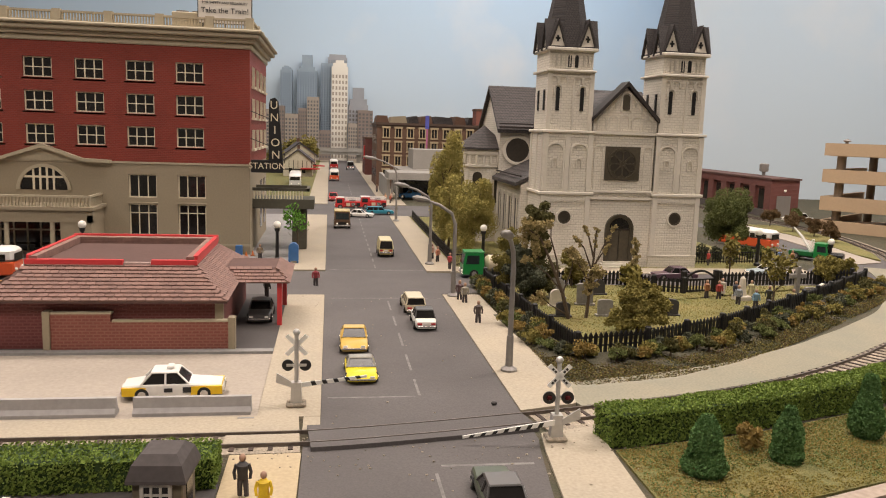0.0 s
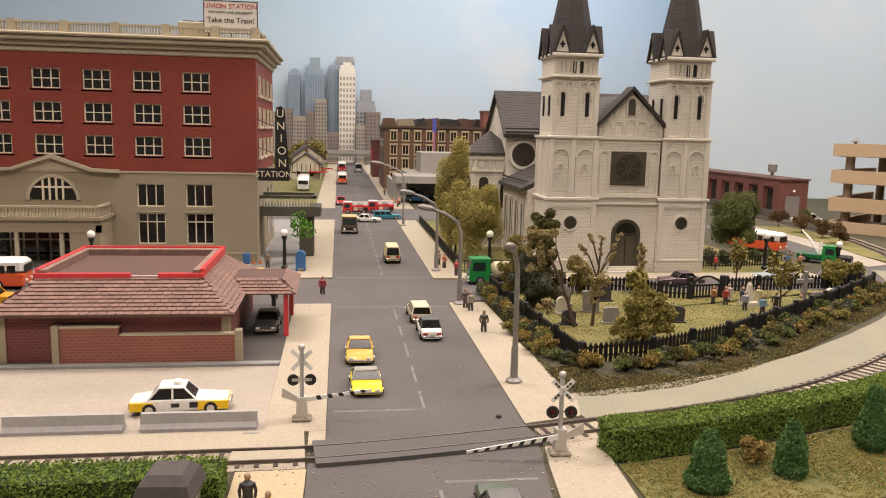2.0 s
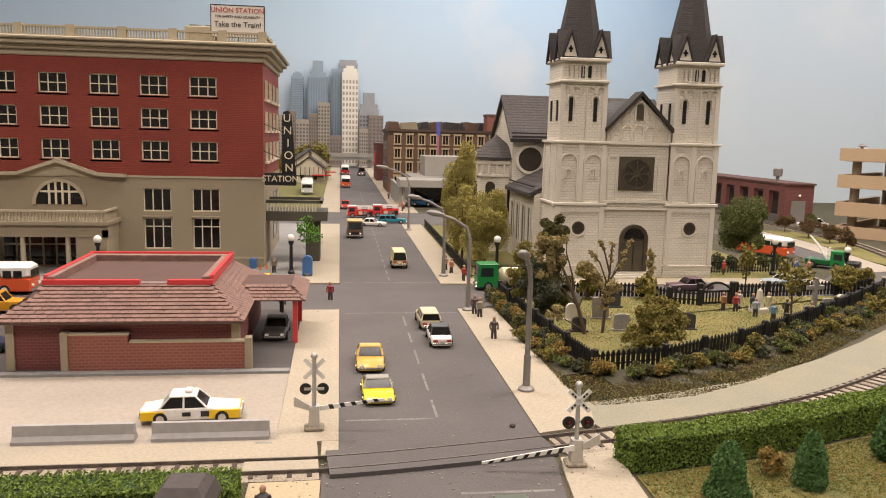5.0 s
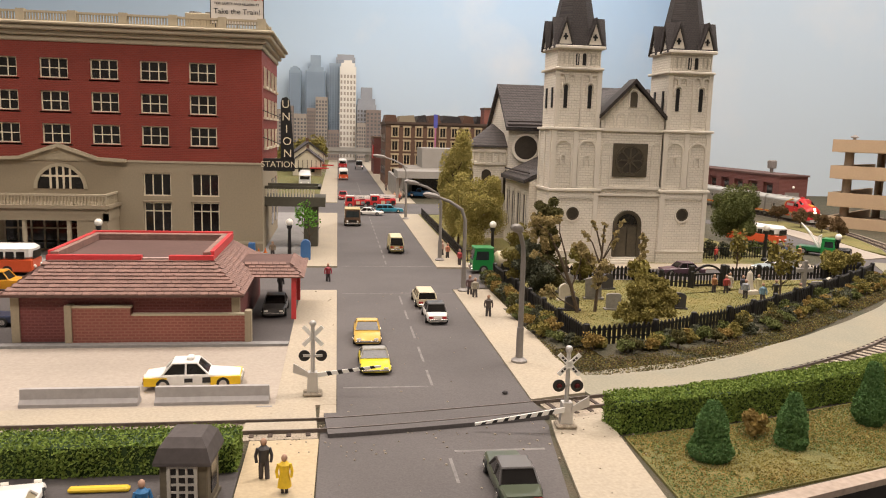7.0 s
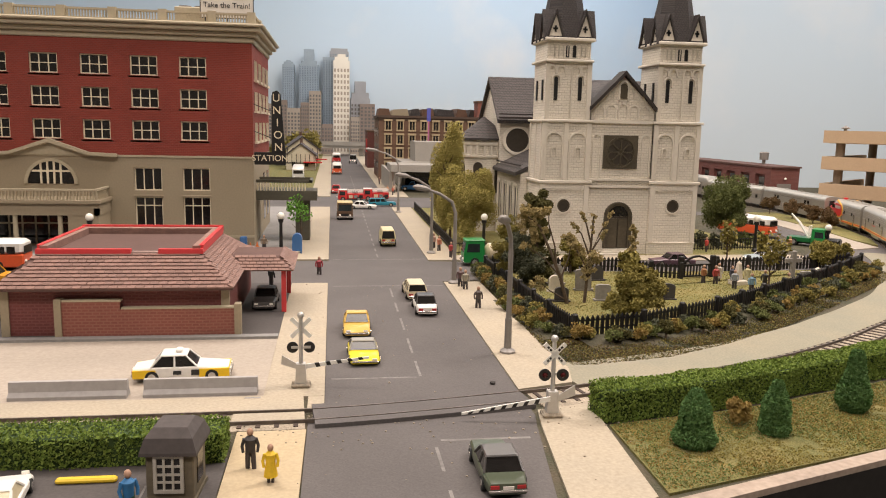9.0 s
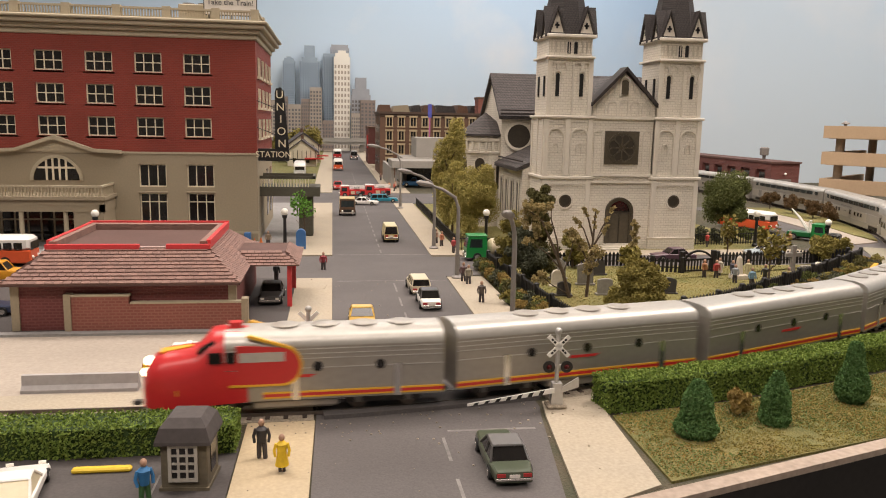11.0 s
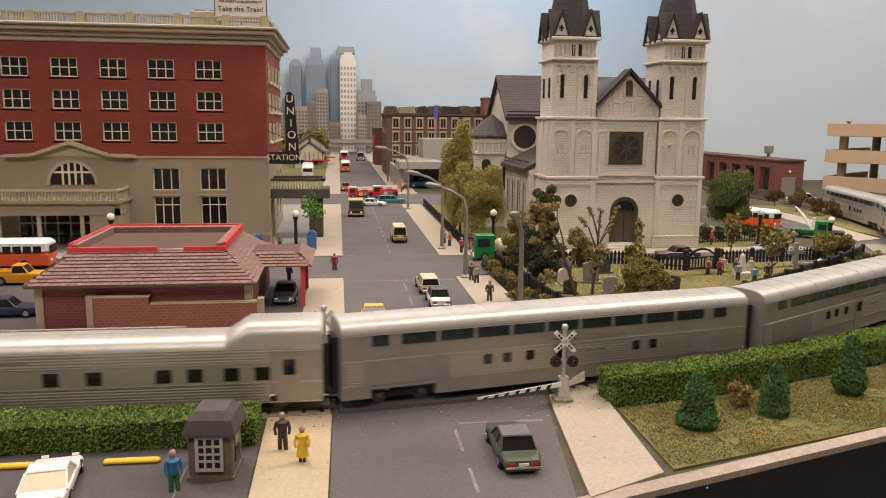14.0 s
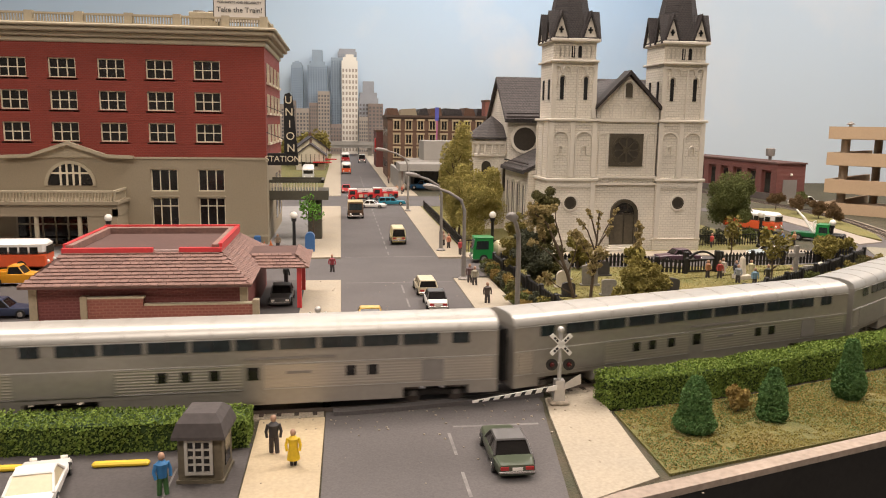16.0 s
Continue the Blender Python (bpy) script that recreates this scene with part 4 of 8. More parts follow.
for k in range(3):
    part("step", B().box(37.6 + 0.3 * k, 43.0 - 0.3 * k, CY - 1.3 + 0.4 * k, CY + 0.2, 0.1 + 0.25 * k, 0.35 + 0.25 * k), STONE_TRIM, church)
# nave, aisle, transept and apse
part("nave", B().prism([(34.5, 0.1), (46, 0.1), (46, 17.8), (40.3, 22.7), (34.5, 17.8)], "y", CY + 2, 150), STONE, church)
nr = B()
for sgn in (-1, 1):
    nr.prism([(40.3, 22.8), (40.3 + sgn * 6.6, 17.2), (40.3 + sgn * 6.6, 17.7), (40.3, 23.3)], "y", CY + 2.2, 150.5)
part("nave_roof", nr, SLATE, church, "dark slate pitched roof")
TX0, TX1, TY0, TY1 = 28.6, 53.5, 118.0, 133.0
part("transept", B().prism([(TY0, 0.1), (TY1, 0.1), (TY1, 18.0), ((TY0 + TY1) / 2, 24.0), (TY0, 18.0)], "x", TX0, TX1), STONE, church)
tr2 = B()
ym = (TY0 + TY1) / 2
for sgn in (-1, 1):
    tr2.prism([(ym, 24.1), (ym + sgn * 8.4, 17.2), (ym + sgn * 8.4, 17.7), (ym, 24.7)], "x", TX0 - 0.6, TX1 + 0.6)
part("transept_roof", tr2, SLATE, church, "dark slate pitched roof")
part("eave_rail", B().box(TX0 - 0.4, 34.4, TY0 - 1.05, TY0 - 0.9, 18.5, 18.7).box(TX0 - 0.4, 34.4, TY0 - 1.2, TY0 - 1.0, 17.9, 18.2), ROOF_EDGE, church)
tw_ = part("round_window", B().prism(arc(31.4, 14.6, 1.9, 0, 345, 23), "y", TY0 - 0.1, TY0 + 0.02), BRONZE_DARK, church)
ring = B()
annulus(ring, 31.4, 14.6, 2.3, 1.85, TY0 - 0.25, TY0)
part("ring", ring, STONE_TRIM, tw_)
part("aisle", B().prism([(28.4, 0.1), (34.6, 0.1), (34.6, 13.2), (28.4, 10.2)], "y", 102.4, TY0 - 0.02), STONE, church)
part("aisle_roof", B().prism([(27.6, 10.0), (34.6, 13.4), (34.6, 13.9), (27.6, 10.5)], "y", 102.3, TY0 - 0.03), SLATE, church)
part("aisle_rail", B().box(28.2, 28.4, 102.3, TY0, 11.3, 11.5), ROOF_EDGE, church)
for k in range(4):
    y = 104.5 + 3.6 * k
    aw_ = part("aisle_window", B().box(28.3, 28.45, y - 0.6, y + 0.6, 3, 8.2), BRONZE_DARK, church)
    part("frame", B().box(28.18, 28.3, y - 0.85, y - 0.6, 2.8, 8.4).box(28.18, 28.3, y + 0.6, y + 0.85, 2.8, 8.4).box(28.18, 28.3, y - 0.85, y + 0.85, 8.4, 8.7), STONE_TRIM, aw_)
apse = part("apse", B().cyl(26.9, 122.5, 0.1, 14.6, 3.9, 3.9, 16), STONE, church, "round white stone apse")
part("apse_roof", B().lathe(26.9, 122.5, [(4.4, 14.5), (4.4, 14.8), (0.1, 18.2)], 16), SLATE, apse)
ab = B()
for k in range(22):
    a = 2 * math.pi * k / 22
    ab.cyl(26.9 + 3.95 * math.cos(a), 122.5 + 3.95 * math.sin(a), 12.2, 13.6, 0.22, 0.22, 6)
part("apse_moulding", ab.lathe(26.9, 122.5, [(4.05, 13.6), (4.15, 13.8), (4.15, 14.2), (3.9, 14.3)], 16).lathe(26.9, 122.5, [(3.95, 11.7), (4.1, 11.8), (4.1, 12.1), (3.95, 12.2)], 16), STONE_TRIM, apse)
for a in (-112, -60, -160):
    g = B().prism([(-0.75, 6.2), (0.75, 6.2)] + arc(0, 10.3, 0.75, 0, 180, 8), "y", -3.98, -3.7)
    m = Matrix.Translation((26.9, 122.5, 0)) @ Matrix.Rotation(radians(a + 90), 4, "Z")
    g.v = [tuple(m @ Vector(p)) for p in g.v]
    part("apse_window", g, BRONZE_DARK, apse)

# ---- the restaurant ----
rest = thing("restaurant", "small red brick diner with brown shingle roof and red rim", "restaurant")
E0, E1, F0, F1 = -22.6, -5.0, 57.0, 76.0
RZ, EZ = 6.1, 3.95
I0, I1, G0, G1 = -20.2, -8.0, 61.0, 72.6
part("wall", B().box(E0 + 0.6, E1 - 0.5, F0 + 0.9, F1 - 0.8, 0.2, EZ - 0.25), BRICK_REST, rest, "dark red brick walls")
for x, y in ((E0 + 0.5, F0 + 0.8), (E1 - 1.0, F0 + 0.8)):
    part("corner_pier", B().box(x, x + 0.6, y - 0.05, y + 0.55, 0.2, EZ - 0.25), STUCCO, rest)
part("soffit", B().box(E0, E1, F0, F1, EZ - 0.14, EZ), SHINGLE_BED, rest)
slopes = B().add([(E0, F0, EZ), (E1, F0, EZ), (E1, F1, EZ), (E0, F1, EZ), (I0, G0, RZ), (I1, G0, RZ), (I1, G1, RZ), (I0, G1, RZ)],
                 [(0, 1, 5, 4), (1, 2, 6, 5), (2, 3, 7, 6), (3, 0, 4, 7), (4, 5, 6, 7)])
part("roof_bed", slopes, SHINGLE_BED, rest)
# inner sides of the roof well
well = B()
for x0, x1, y0, y1 in ((I0, I1, G1 - 0.9, G1), (I0, I0 + 0.6, G0, G1 - 0.9), (I1 - 0.6, I1, G0, G1 - 0.9)):
    well.box(x0, x1, y0, y1, RZ - 0.02, RZ + 0.55)
part("roof_well", well, SHINGLE, rest)
rim = B()
rim.box(I0 - 0.25, -13.3, G0 - 0.3, G0 + 0.15, RZ - 0.05, RZ + 0.32).box(-11.2, I1 + 0.25, G0 - 0.3, G0 + 0.15, RZ - 0.05, RZ + 0.32)
rim.box(I0 - 0.25, I0 + 0.1, G0 + 0.15, G1, RZ - 0.05, RZ + 0.62).box(I1 - 0.1, I1 + 0.25, G0 + 0.15, G1, RZ - 0.05, RZ + 0.62).box(I0 - 0.25, I1 + 0.25, G1, G1 + 0.4, RZ + 0.1, RZ + 0.7)
part("red_rim", rim, RED_TRIM, rest, "bright red roof rim")
part("rim_patch", B().box(-13.25, -11.25, G0 - 0.2, G0 + 0.1, RZ - 0.05, RZ + 0.12), paint("pink_patch", (0.5, 0.36, 0.33), 0.7), rest)
# drive-through canopy
part("canopy", B().add([(-5.6, 64.4, EZ - 0.05), (-0.8, 64.4, EZ - 0.05), (-0.8, 73.6, EZ - 0.05), (-5.6, 73.6, EZ - 0.05), (-6.6, 66.6, EZ + 0.95), (-2.0, 66.6, EZ + 0.95), (-2.0, 71.4, EZ + 0.95), (-6.6, 71.4, EZ + 0.95)],
                       [(0, 1, 5, 4), (1, 2, 6, 5), (2, 3, 7, 6), (4, 5, 6, 7), (0, 3, 2, 1), (3, 0, 4, 7)]), SHINGLE_BED, rest)
for y in (65.0, 72.8):
    part("canopy_post", B().box(-1.85, -1.45, y - 0.2, y + 0.2, 0.17, EZ - 0.05), RED_TRIM, rest)
low = thing("garden_wall", "low stepped orange brick wall with concrete end posts", "wall")
part("brickwork", B().box(-17.6, -13.4, 57.25, 57.75, 0.2, 2.95).box(-13.4, -4.9, 57.25, 57.75, 0.2, 2.35), BRICK_ORANGE, low)
part("coping", B().box(-17.7, -13.3, 57.2, 57.8, 2.95, 3.08).box(-13.3, -4.9, 57.2, 57.8, 2.35, 2.48), STUCCO_TRIM, low)
for x, z in ((-18.1, 3.15), (-4.95, 2.7)):
    part("end_post", B().box(x, x + 0.5, 57.1, 57.9, 0.2, z), STUCCO, low)


def shingles(parent, corner, along, up, rows, across, limit, pitch):
    """Rows of single shingles on a slope; corner, along and up are vectors in cm, the slope narrows by pitch at both ends."""
    a, u = Vector(along), Vector(up)
    nrm = a.cross(u).normalized()
    w, h = a.length / across, u.length / rows
    me = mesh_of("shingle", B().add([(-w * 0.47, 0, 0.02), (w * 0.47, 0, 0.02), (w * 0.47, h * 1.15, 0.0), (-w * 0.47, h * 1.15, 0.0), (-w * 0.47, 0, 0.13), (w * 0.47, 0, 0.13), (w * 0.47, h * 1.15, 0.03), (-w * 0.47, h * 1.15, 0.03)],
                                    [(0, 1, 5, 4), (1, 2, 6, 5), (3, 0, 4, 7), (4, 5, 6, 7), (2, 3, 7, 6)]), SHINGLE)
    basis = Matrix((a.normalized(), u.normalized(), nrm)).transposed().to_4x4()
    for r in range(rows):
        lo, hi = pitch[0] * r / rows, a.length - pitch[1] * r / rows
        k0 = -0.5 * w * (r % 2)
        for k in range(across + 1):
            s = k0 + (k + 0.5) * w
            if s - w * 0.4 < lo or s + w * 0.4 > hi or limit[0] <= 0:
                continue
            limit[0] -= 1
            ob = new("shingle", me)
            ob.parent = parent
            p = Vector(corner) + a.normalized() * s + u * (r / rows)
            ob.matrix_local = Matrix.Translation(p * S) @ basis @ Matrix.Rotation(random.uniform(-0.02, 0.02), 4, "Z")


# ---- the train ----
RAIL_Z = 0.33


def bogie(parent, x, axles=2, gap=2.6):
    b = part("bogie", B().cbox(x - gap * 0.75, x + gap * 0.75, -1.05, -0.85, 0.35, 0.75, 0.08).cbox(x - gap * 0.75, x + gap * 0.75, 0.85, 1.05, 0.35, 0.75, 0.08).box(x - 0.4, x + 0.4, -0.85, 0.85, 0.4, 0.7), UNDERFRAME, parent)
    for k in range(axles):
        u = x + (k - (axles - 1) / 2) * gap / (axles - 1)
        for y in (-0.82, 0.82):
            w = B()
            w.loft([[(u + 0.5 * math.cos(2 * math.pi * i / 14), y + d, 0.5 + 0.5 * math.sin(2 * math.pi * i / 14)) for i in range(14)] for d in (-0.12, 0.12)])
            part("wheel", w, RUST_RAIL, b)
        for y in (-1.15, 1.05):
            part("journal", B().box(u - 0.2, u + 0.2, y, y + 0.1, 0.4, 0.7), GREY_METAL, b)
    return b


def shell_rings(xs, half, z0, z1, crown, skew=0.0):
    """A coach body cross-section: straight sides and an arched roof."""
    prof = [(-half, z0), (-half, z1), (-half * 0.93, z1 + crown * 0.5), (-half * 0.72, z1 + crown * 0.82), (-half * 0.4, z1 + crown * 0.97), (0, z1 + crown)]
    prof = prof + [(-y, z) for y, z in reversed(prof[:-1])]
    return [[(x, y, z) for y, z in prof] for x in xs]


def coach(kind, label, length):
    """A stainless-steel car, running towards -x; kind baggage, step or high."""
    car = thing("passenger_car", label, "train car", "cars of the passenger train")
    h = length / 2 - 0.35
    z1 = {"baggage": 3.95, "step": 3.8, "high": 4.52}[kind]
    part("roof", B().loft(shell_rings((-h, h), 1.72, z1 - 0.02, z1, 0.72)), STEEL_ROOF, car, "ribbed silver roof", True)
    seams = B()
    for k in range(1, 12):
        u = -h + 2 * h * k / 12
        seams.loft(shell_rings((u - 0.03, u + 0.03), 1.735, z1, z1 + 0.005, 0.735))
    part("roof_seam", seams, STEEL_SMOOTH, car)
    part("body", B().box(-h, h, -1.7, 1.7, 1.15, z1), STEEL_SMOOTH, car, "smooth stainless steel side")
    truck_at = (-h + 3.7, h - 3.7)
    skirt = B().box(truck_at[0] + 2.0, truck_at[1] - 2.0, -1.69, 1.69, 0.5, 1.149)
    for e_ in (-1, 1):
        skirt.box(min(e_ * (h - 1.75), e_ * h), max(e_ * (h - 1.75), e_ * h), -1.69, 1.69, 0.62, 1.149)
    part("skirt", skirt, STEEL_SMOOTH, car, "plain steel skirt")
    part("wheel_recess", B().box(-h + 0.1, h - 0.1, -0.7, 0.7, 0.85, 1.148), BLACK_PAINT, car)
    if kind == "step":
        part("raised_roof", B().loft(shell_rings((h - 5.4,), 1.72, z1, z1 + 0.02, 0.72) + shell_rings((h - 4.2, h), 1.72, z1, z1 + 0.8, 0.72)), STEEL_ROOF, car, "silver raised roof end", True)
        part("roof_walk", B().tube([(-h * 0.9, 0, z1 + 1.0), (h * 0.45, 0, z1 + 1.0)], 0.05), STEEL_SMOOTH, car)
    for e_ in (-1, 1):
        part("diaphragm", B().box(min(e_ * h, e_ * (h + 0.33)), max(e_ * h, e_ * (h + 0.33)), -0.8, 0.8, 0.9, min(z1, 4.2)), BLACK_PAINT, car, "black end diaphragm")
    flutes = {"high": (1.5, 2.85), "step": (0.75, 1.8), "baggage": (1.2, 2.0)}[kind]
    trim_ = B()
    for sgn in (-1, 1):
        y0, y1 = (1.7, 1.73) if sgn > 0 else (-1.73, -1.7)
        if kind == "high":
            flute = B().box(-h + 0.3, h - 0.3, y0, y1, *flutes)
        elif kind == "step":
            flute = B().box(-h + 0.3, h - 3.0, y0, y1, *flutes).box(-h + 0.3, h - 3.0, y0, y1, 3.0, 3.85)
        else:
            flute = B().box(-h + 0.3, -h * 0.52 - 1.5, y0, y1, *flutes).box(-h * 0.2, h * 0.3, y0, y1, *flutes).box(h * 0.55 + 1.5, h - 0.3, y0, y1, *flutes)
        for f0 in range(0, len(flute.v), 8):
            panel = B()
            panel.v, panel.f = flute.v[f0:f0 + 8], [(0, 2, 3, 1), (4, 5, 7, 6), (0, 1, 5, 4), (1, 3, 7, 5), (3, 2, 6, 7), (2, 0, 4, 6)]
            part("fluting", panel, STEEL, car, "fluted stainless steel panel")
        for z in (z1 - 0.1, flutes[1] + 0.06, flutes[0] - 0.06):
            y = sgn * 1.72
            trim_.box(-h, h, y - 0.03, y + 0.03, z - 0.025, z + 0.03)
    part("trim_strip", trim_, SILVER, car)
    for sgn in (-1, 1):
        y0, y1 = (1.735, 1.765) if sgn > 0 else (-1.765, -1.735)
        if kind == "high":
            n = 11
            for k in range(n):
                u = -h + 1.1 + (2 * h - 2.2) * (k + 0.5) / n
                w = 1.06 if 0 < k < n - 1 else 0.5
                win = part("window", B().box(u - w, u + w, y0, y1, 3.76, 4.4), GLASS_BLUE, car)
                part("mullion", B().box(u - 0.04, u + 0.04, y0 - 0.01 * (sgn < 0), y1 + 0.01 * (sgn > 0), 3.76, 4.4), BLACK_PAINT, win)
            for f in (0.32, 0.365, 0.42, 0.69, 0.735):
                u = -h + 2 * h * f
                part("lower_window", B().box(u - 0.28, u + 0.28, y0, y1, 2.05, 2.65), GLASS_DARK, car)
            u = -h + 2 * h * 0.495
            door = part("door", B().box(u - 0.6, u + 0.6, y0, y1, 0.7, 2.95), STEEL_SMOOTH, car)
            part("door_window", B().box(u - 0.34, u + 0.34, y0 - 0.02 * (sgn < 0), y1 + 0.02 * (sgn > 0), 2.0, 2.75), GLASS_DARK, door)
            part("grille", B().box(h - 4.6, h - 3.3, y0, y1, 1.55, 2.8), GREY_METAL, car)
            part("side_panel", B().box(-h + 1.3, -h + 6.6, y0 + 0.005 * sgn, y1 - 0.015 * sgn, 1.45, 2.9), STEEL_SMOOTH, car)
            part("name_bar", B().box(-h * 0.05, h * 0.32, y0, y1, 3.16, 3.3), GREY_METAL, car, "row of small grey lettering")
            part("number_bar", B().box(h * 0.12, h * 0.22, y0, y1, 2.3, 2.45), GREY_METAL, car, "short grey bar of print")
        elif kind == "step":
            part("window_band", B().box(-h + 0.3, h - 3.0, y0 + 0.02 * (sgn < 0), y1 - 0.02 * (sgn > 0), 1.88, 2.95), STEEL_SMOOTH, car)
            for f in (0.06, 0.16, 0.23, 0.36, 0.48, 0.56, 0.69, 0.75, 0.82, 0.88):
                u = -h + 2 * h * f
                part("window", B().box(u - 0.42, u + 0.42, y0, y1, 2.02, 2.78), GLASS_DARK, car)
            door = part("door", B().box(h - 2.6, h - 1.2, y0, y1, 0.7, 3.4), STEEL_SMOOTH, car)
            part("door_window", B().box(h - 2.25, h - 1.55, y0 - 0.02 * (sgn < 0), y1 + 0.02 * (sgn > 0), 2.3, 3.2), GLASS_DARK, door)
            part("name_bar", B().box(-h * 0.75, -h * 0.12, y0, y1, 3.35, 3.5), GREY_METAL, car, "row of small grey lettering")
        else:
            for c0 in (-h * 0.48, h * 0.51):
                door = part("cargo_door", B().box(c0 - 1.35, c0 + 1.35, y0, y1, 0.95, 3.7), STEEL_SMOOTH, car)
                for u in (c0 - 0.56, c0 + 0.56):
                    part("door_window", B().box(u - 0.38, u + 0.38, y0 - 0.02 * (sgn < 0), y1 + 0.02 * (sgn > 0), 2.75, 3.4), GLASS_DARK, door)
            part("name_bar", B().box(-h * 0.3, h * 0.35, y0, y1, 3.4, 3.55), GREY_METAL, car, "row of small grey lettering")
    if kind == "baggage":
        for u in (-h * 0.5, -h * 0.05, h * 0.45):
            part("roof_vent", B().lathe(u, 0, [(0.35, z1 + 0.66), (0.35, z1 + 0.85), (0.15, z1 + 0.9)], 10), STEEL_SMOOTH, car)
    part("underfloor_gear", B().box(-h * 0.5, h * 0.5, -1.1, 1.1, 0.3, 0.5), UNDERFRAME, car)
    for u in truck_at:
        bogie(car, u, 2, 2.6)
    part("coupler", B().box(-h - 0.5, -h, -0.15, 0.15, 0.5, 0.75).box(h, h + 0.5, -0.15, 0.15, 0.5, 0.75), UNDERFRAME, car)
    return car


def raise_shell(car, factor):
    """Stretch a unit upwards, above its bogies."""
    done = set()
    for ob in [c for c in car.children if not c.name.startswith("bogie")]:
        for piece in [ob] + list(ob.children):
            if piece.data and piece.data.name not in done:
                done.add(piece.data.name)
                for v in piece.data.vertices:
                    v.co.z *= factor


def engine(cab, label, length):
    """A streamlined diesel unit; the nose, where there is one, points to -x."""
    car = thing("diesel_engine", label, "locomotive", "cars of the passenger train")
    h = length / 2 - 0.3
    nose = -h + (4.6 if cab else 0)
    part("body", B().box(nose, h, -1.66, 1.66, 0.85, 3.7), STEEL_SMOOTH, car, "silver body")
    part("roof", B().loft(shell_rings((nose, h), 1.68, 3.66, 3.7, 0.72)), STEEL_ROOF, car, "silver roof", True)
    lower = B()
    for sgn in (-1, 1):
        y0, y1 = (1.66, 1.7) if sgn > 0 else (-1.7, -1.66)
        lower.box(nose, h, y0, y1, 2.5, 2.54).box(nose, h, y0, y1, 3.0, 3.04).box(nose, h, y0, y1, 3.25, 3.29).box(nose, h, y0, y1, 3.5, 3.54)
    part("grille_line", lower, SILVER, car, "thin silver trim line")
    for z0, z1, mat_, nm in ((0.97, 1.06, LIVERY_YELLOW, "yellow_stripe"), (1.06, 1.22, WAR_RED, "red_stripe"), (1.22, 1.31, LIVERY_YELLOW, "yellow_stripe")):
        st = B()
        for sgn in (-1, 1):
            y0, y1 = (1.66, 1.72) if sgn > 0 else (-1.72, -1.66)
            st.box(nose + (2 if cab else 0), h, y0, y1, z0, z1)
        part(nm, st, mat_, car)
    for sgn in (-1, 1):
        y0, y1 = (1.7, 1.73) if sgn > 0 else (-1.73, -1.7)
        for u in ((nose + 5.0, nose + 8.5) if cab else (-3.6, 0.2, 3.9)):
            part("porthole", B().prism(arc(u, 2.6, 0.27, 0, 330, 11), "y", y0, y1), GLASS_DARK, car)
        part("emblem", B().prism([(-1.0, 2.05), (0.8, 2.05), (1.1, 2.2), (-1.0, 2.2)], "y", y0, y1), WAR_RED, car, "plain red emblem bar")
        for u in (-h * 0.62 if not cab else h * 0.0, h * 0.68):
            part("ladder", B().box(u - 0.22, u + 0.22, y0, y1, 0.85, 2.6), CHROME, car)
    for u in (-0.5, 1.7, 3.9, 6.1):
        part("roof_fan", B().lathe(u if cab else u - 2.8, 0, [(0.75, 4.3), (0.75, 4.48), (0.6, 4.52), (0.1, 4.5)], 16), STEEL_SMOOTH, car, "", True)
    if cab:
        # rounded nose: rings from the cab to the tip
        rings = []
        for x, top, half, bot in ((nose + 1.2, 4.43, 1.7, 0.85), (nose, 4.44, 1.7, 0.8), (nose - 0.7, 4.36, 1.68, 0.75), (nose - 1.5, 3.5, 1.66, 0.7), (nose - 3.1, 3.35, 1.6, 0.65), (nose - 3.9, 3.0, 1.42, 0.65), (nose - 4.3, 2.4, 1.08, 0.7)):
            rings.append([(x, -half, bot), (x, -half, bot + (top - bot) * 0.55), (x, -half * 0.9, bot + (top - bot) * 0.8), (x, -half * 0.5, top * 0.985), (x, 0, top),
                          (x, half * 0.5, top * 0.985), (x, half * 0.9, bot + (top - bot) * 0.8), (x, half, bot + (top - bot) * 0.55), (x, half, bot)])
        cabm = part("nose", B().loft(rings), WAR_RED, car, "red rounded nose and cab", True)
        for sgn in (-1, 1):
            y0, y1 = (1.67, 1.76) if sgn > 0 else (-1.76, -1.67)
            out_ = [(nose + 1.2, 3.8), (nose + 2.3, 3.72)] + arc(nose + 3.1, 2.72, 0.95, 75, -90, 12) + [(nose + 0.6, 1.77), (nose + 0.6, 3.8)]
            part("red_swoop", B().prism(out_, "y", y0, y1), WAR_RED, cabm)
            edge_ = B()
            o_, q_ = arc(nose + 3.1, 2.72, 1.07, 80, -90, 12), arc(nose + 3.1, 2.72, 0.93, 80, -90, 12)
            for k in range(12):
                edge_.prism([o_[k], o_[k + 1], q_[k + 1], q_[k]], "y", y0 - 0.01, y1 + 0.01)
            edge_.box(nose + 0.2, nose + 3.1, y0 - 0.01, y1 + 0.01, 1.66, 1.78)
            edge_.prism([(nose + 3.2, 3.66), (nose + 3.3, 3.78), (nose + 1.3, 4.36), (nose + 1.15, 4.25)], "y", y0 - 0.01 if sgn < 0 else y0 - 0.2, y1 + 0.2 if sgn < 0 else y1 + 0.01)
            part("yellow_edge", edge_, LIVERY_YELLOW, cabm)
            for w0, w1 in ((nose - 0.85, nose - 0.15), (nose + 0.1, nose + 0.55)):
                part("side_window", B().box(w0, w1, y0 - 0.02 * (sgn < 0), y1 + 0.02 * (sgn > 0), 2.95, 3.5), GLASS_DARK, cabm)
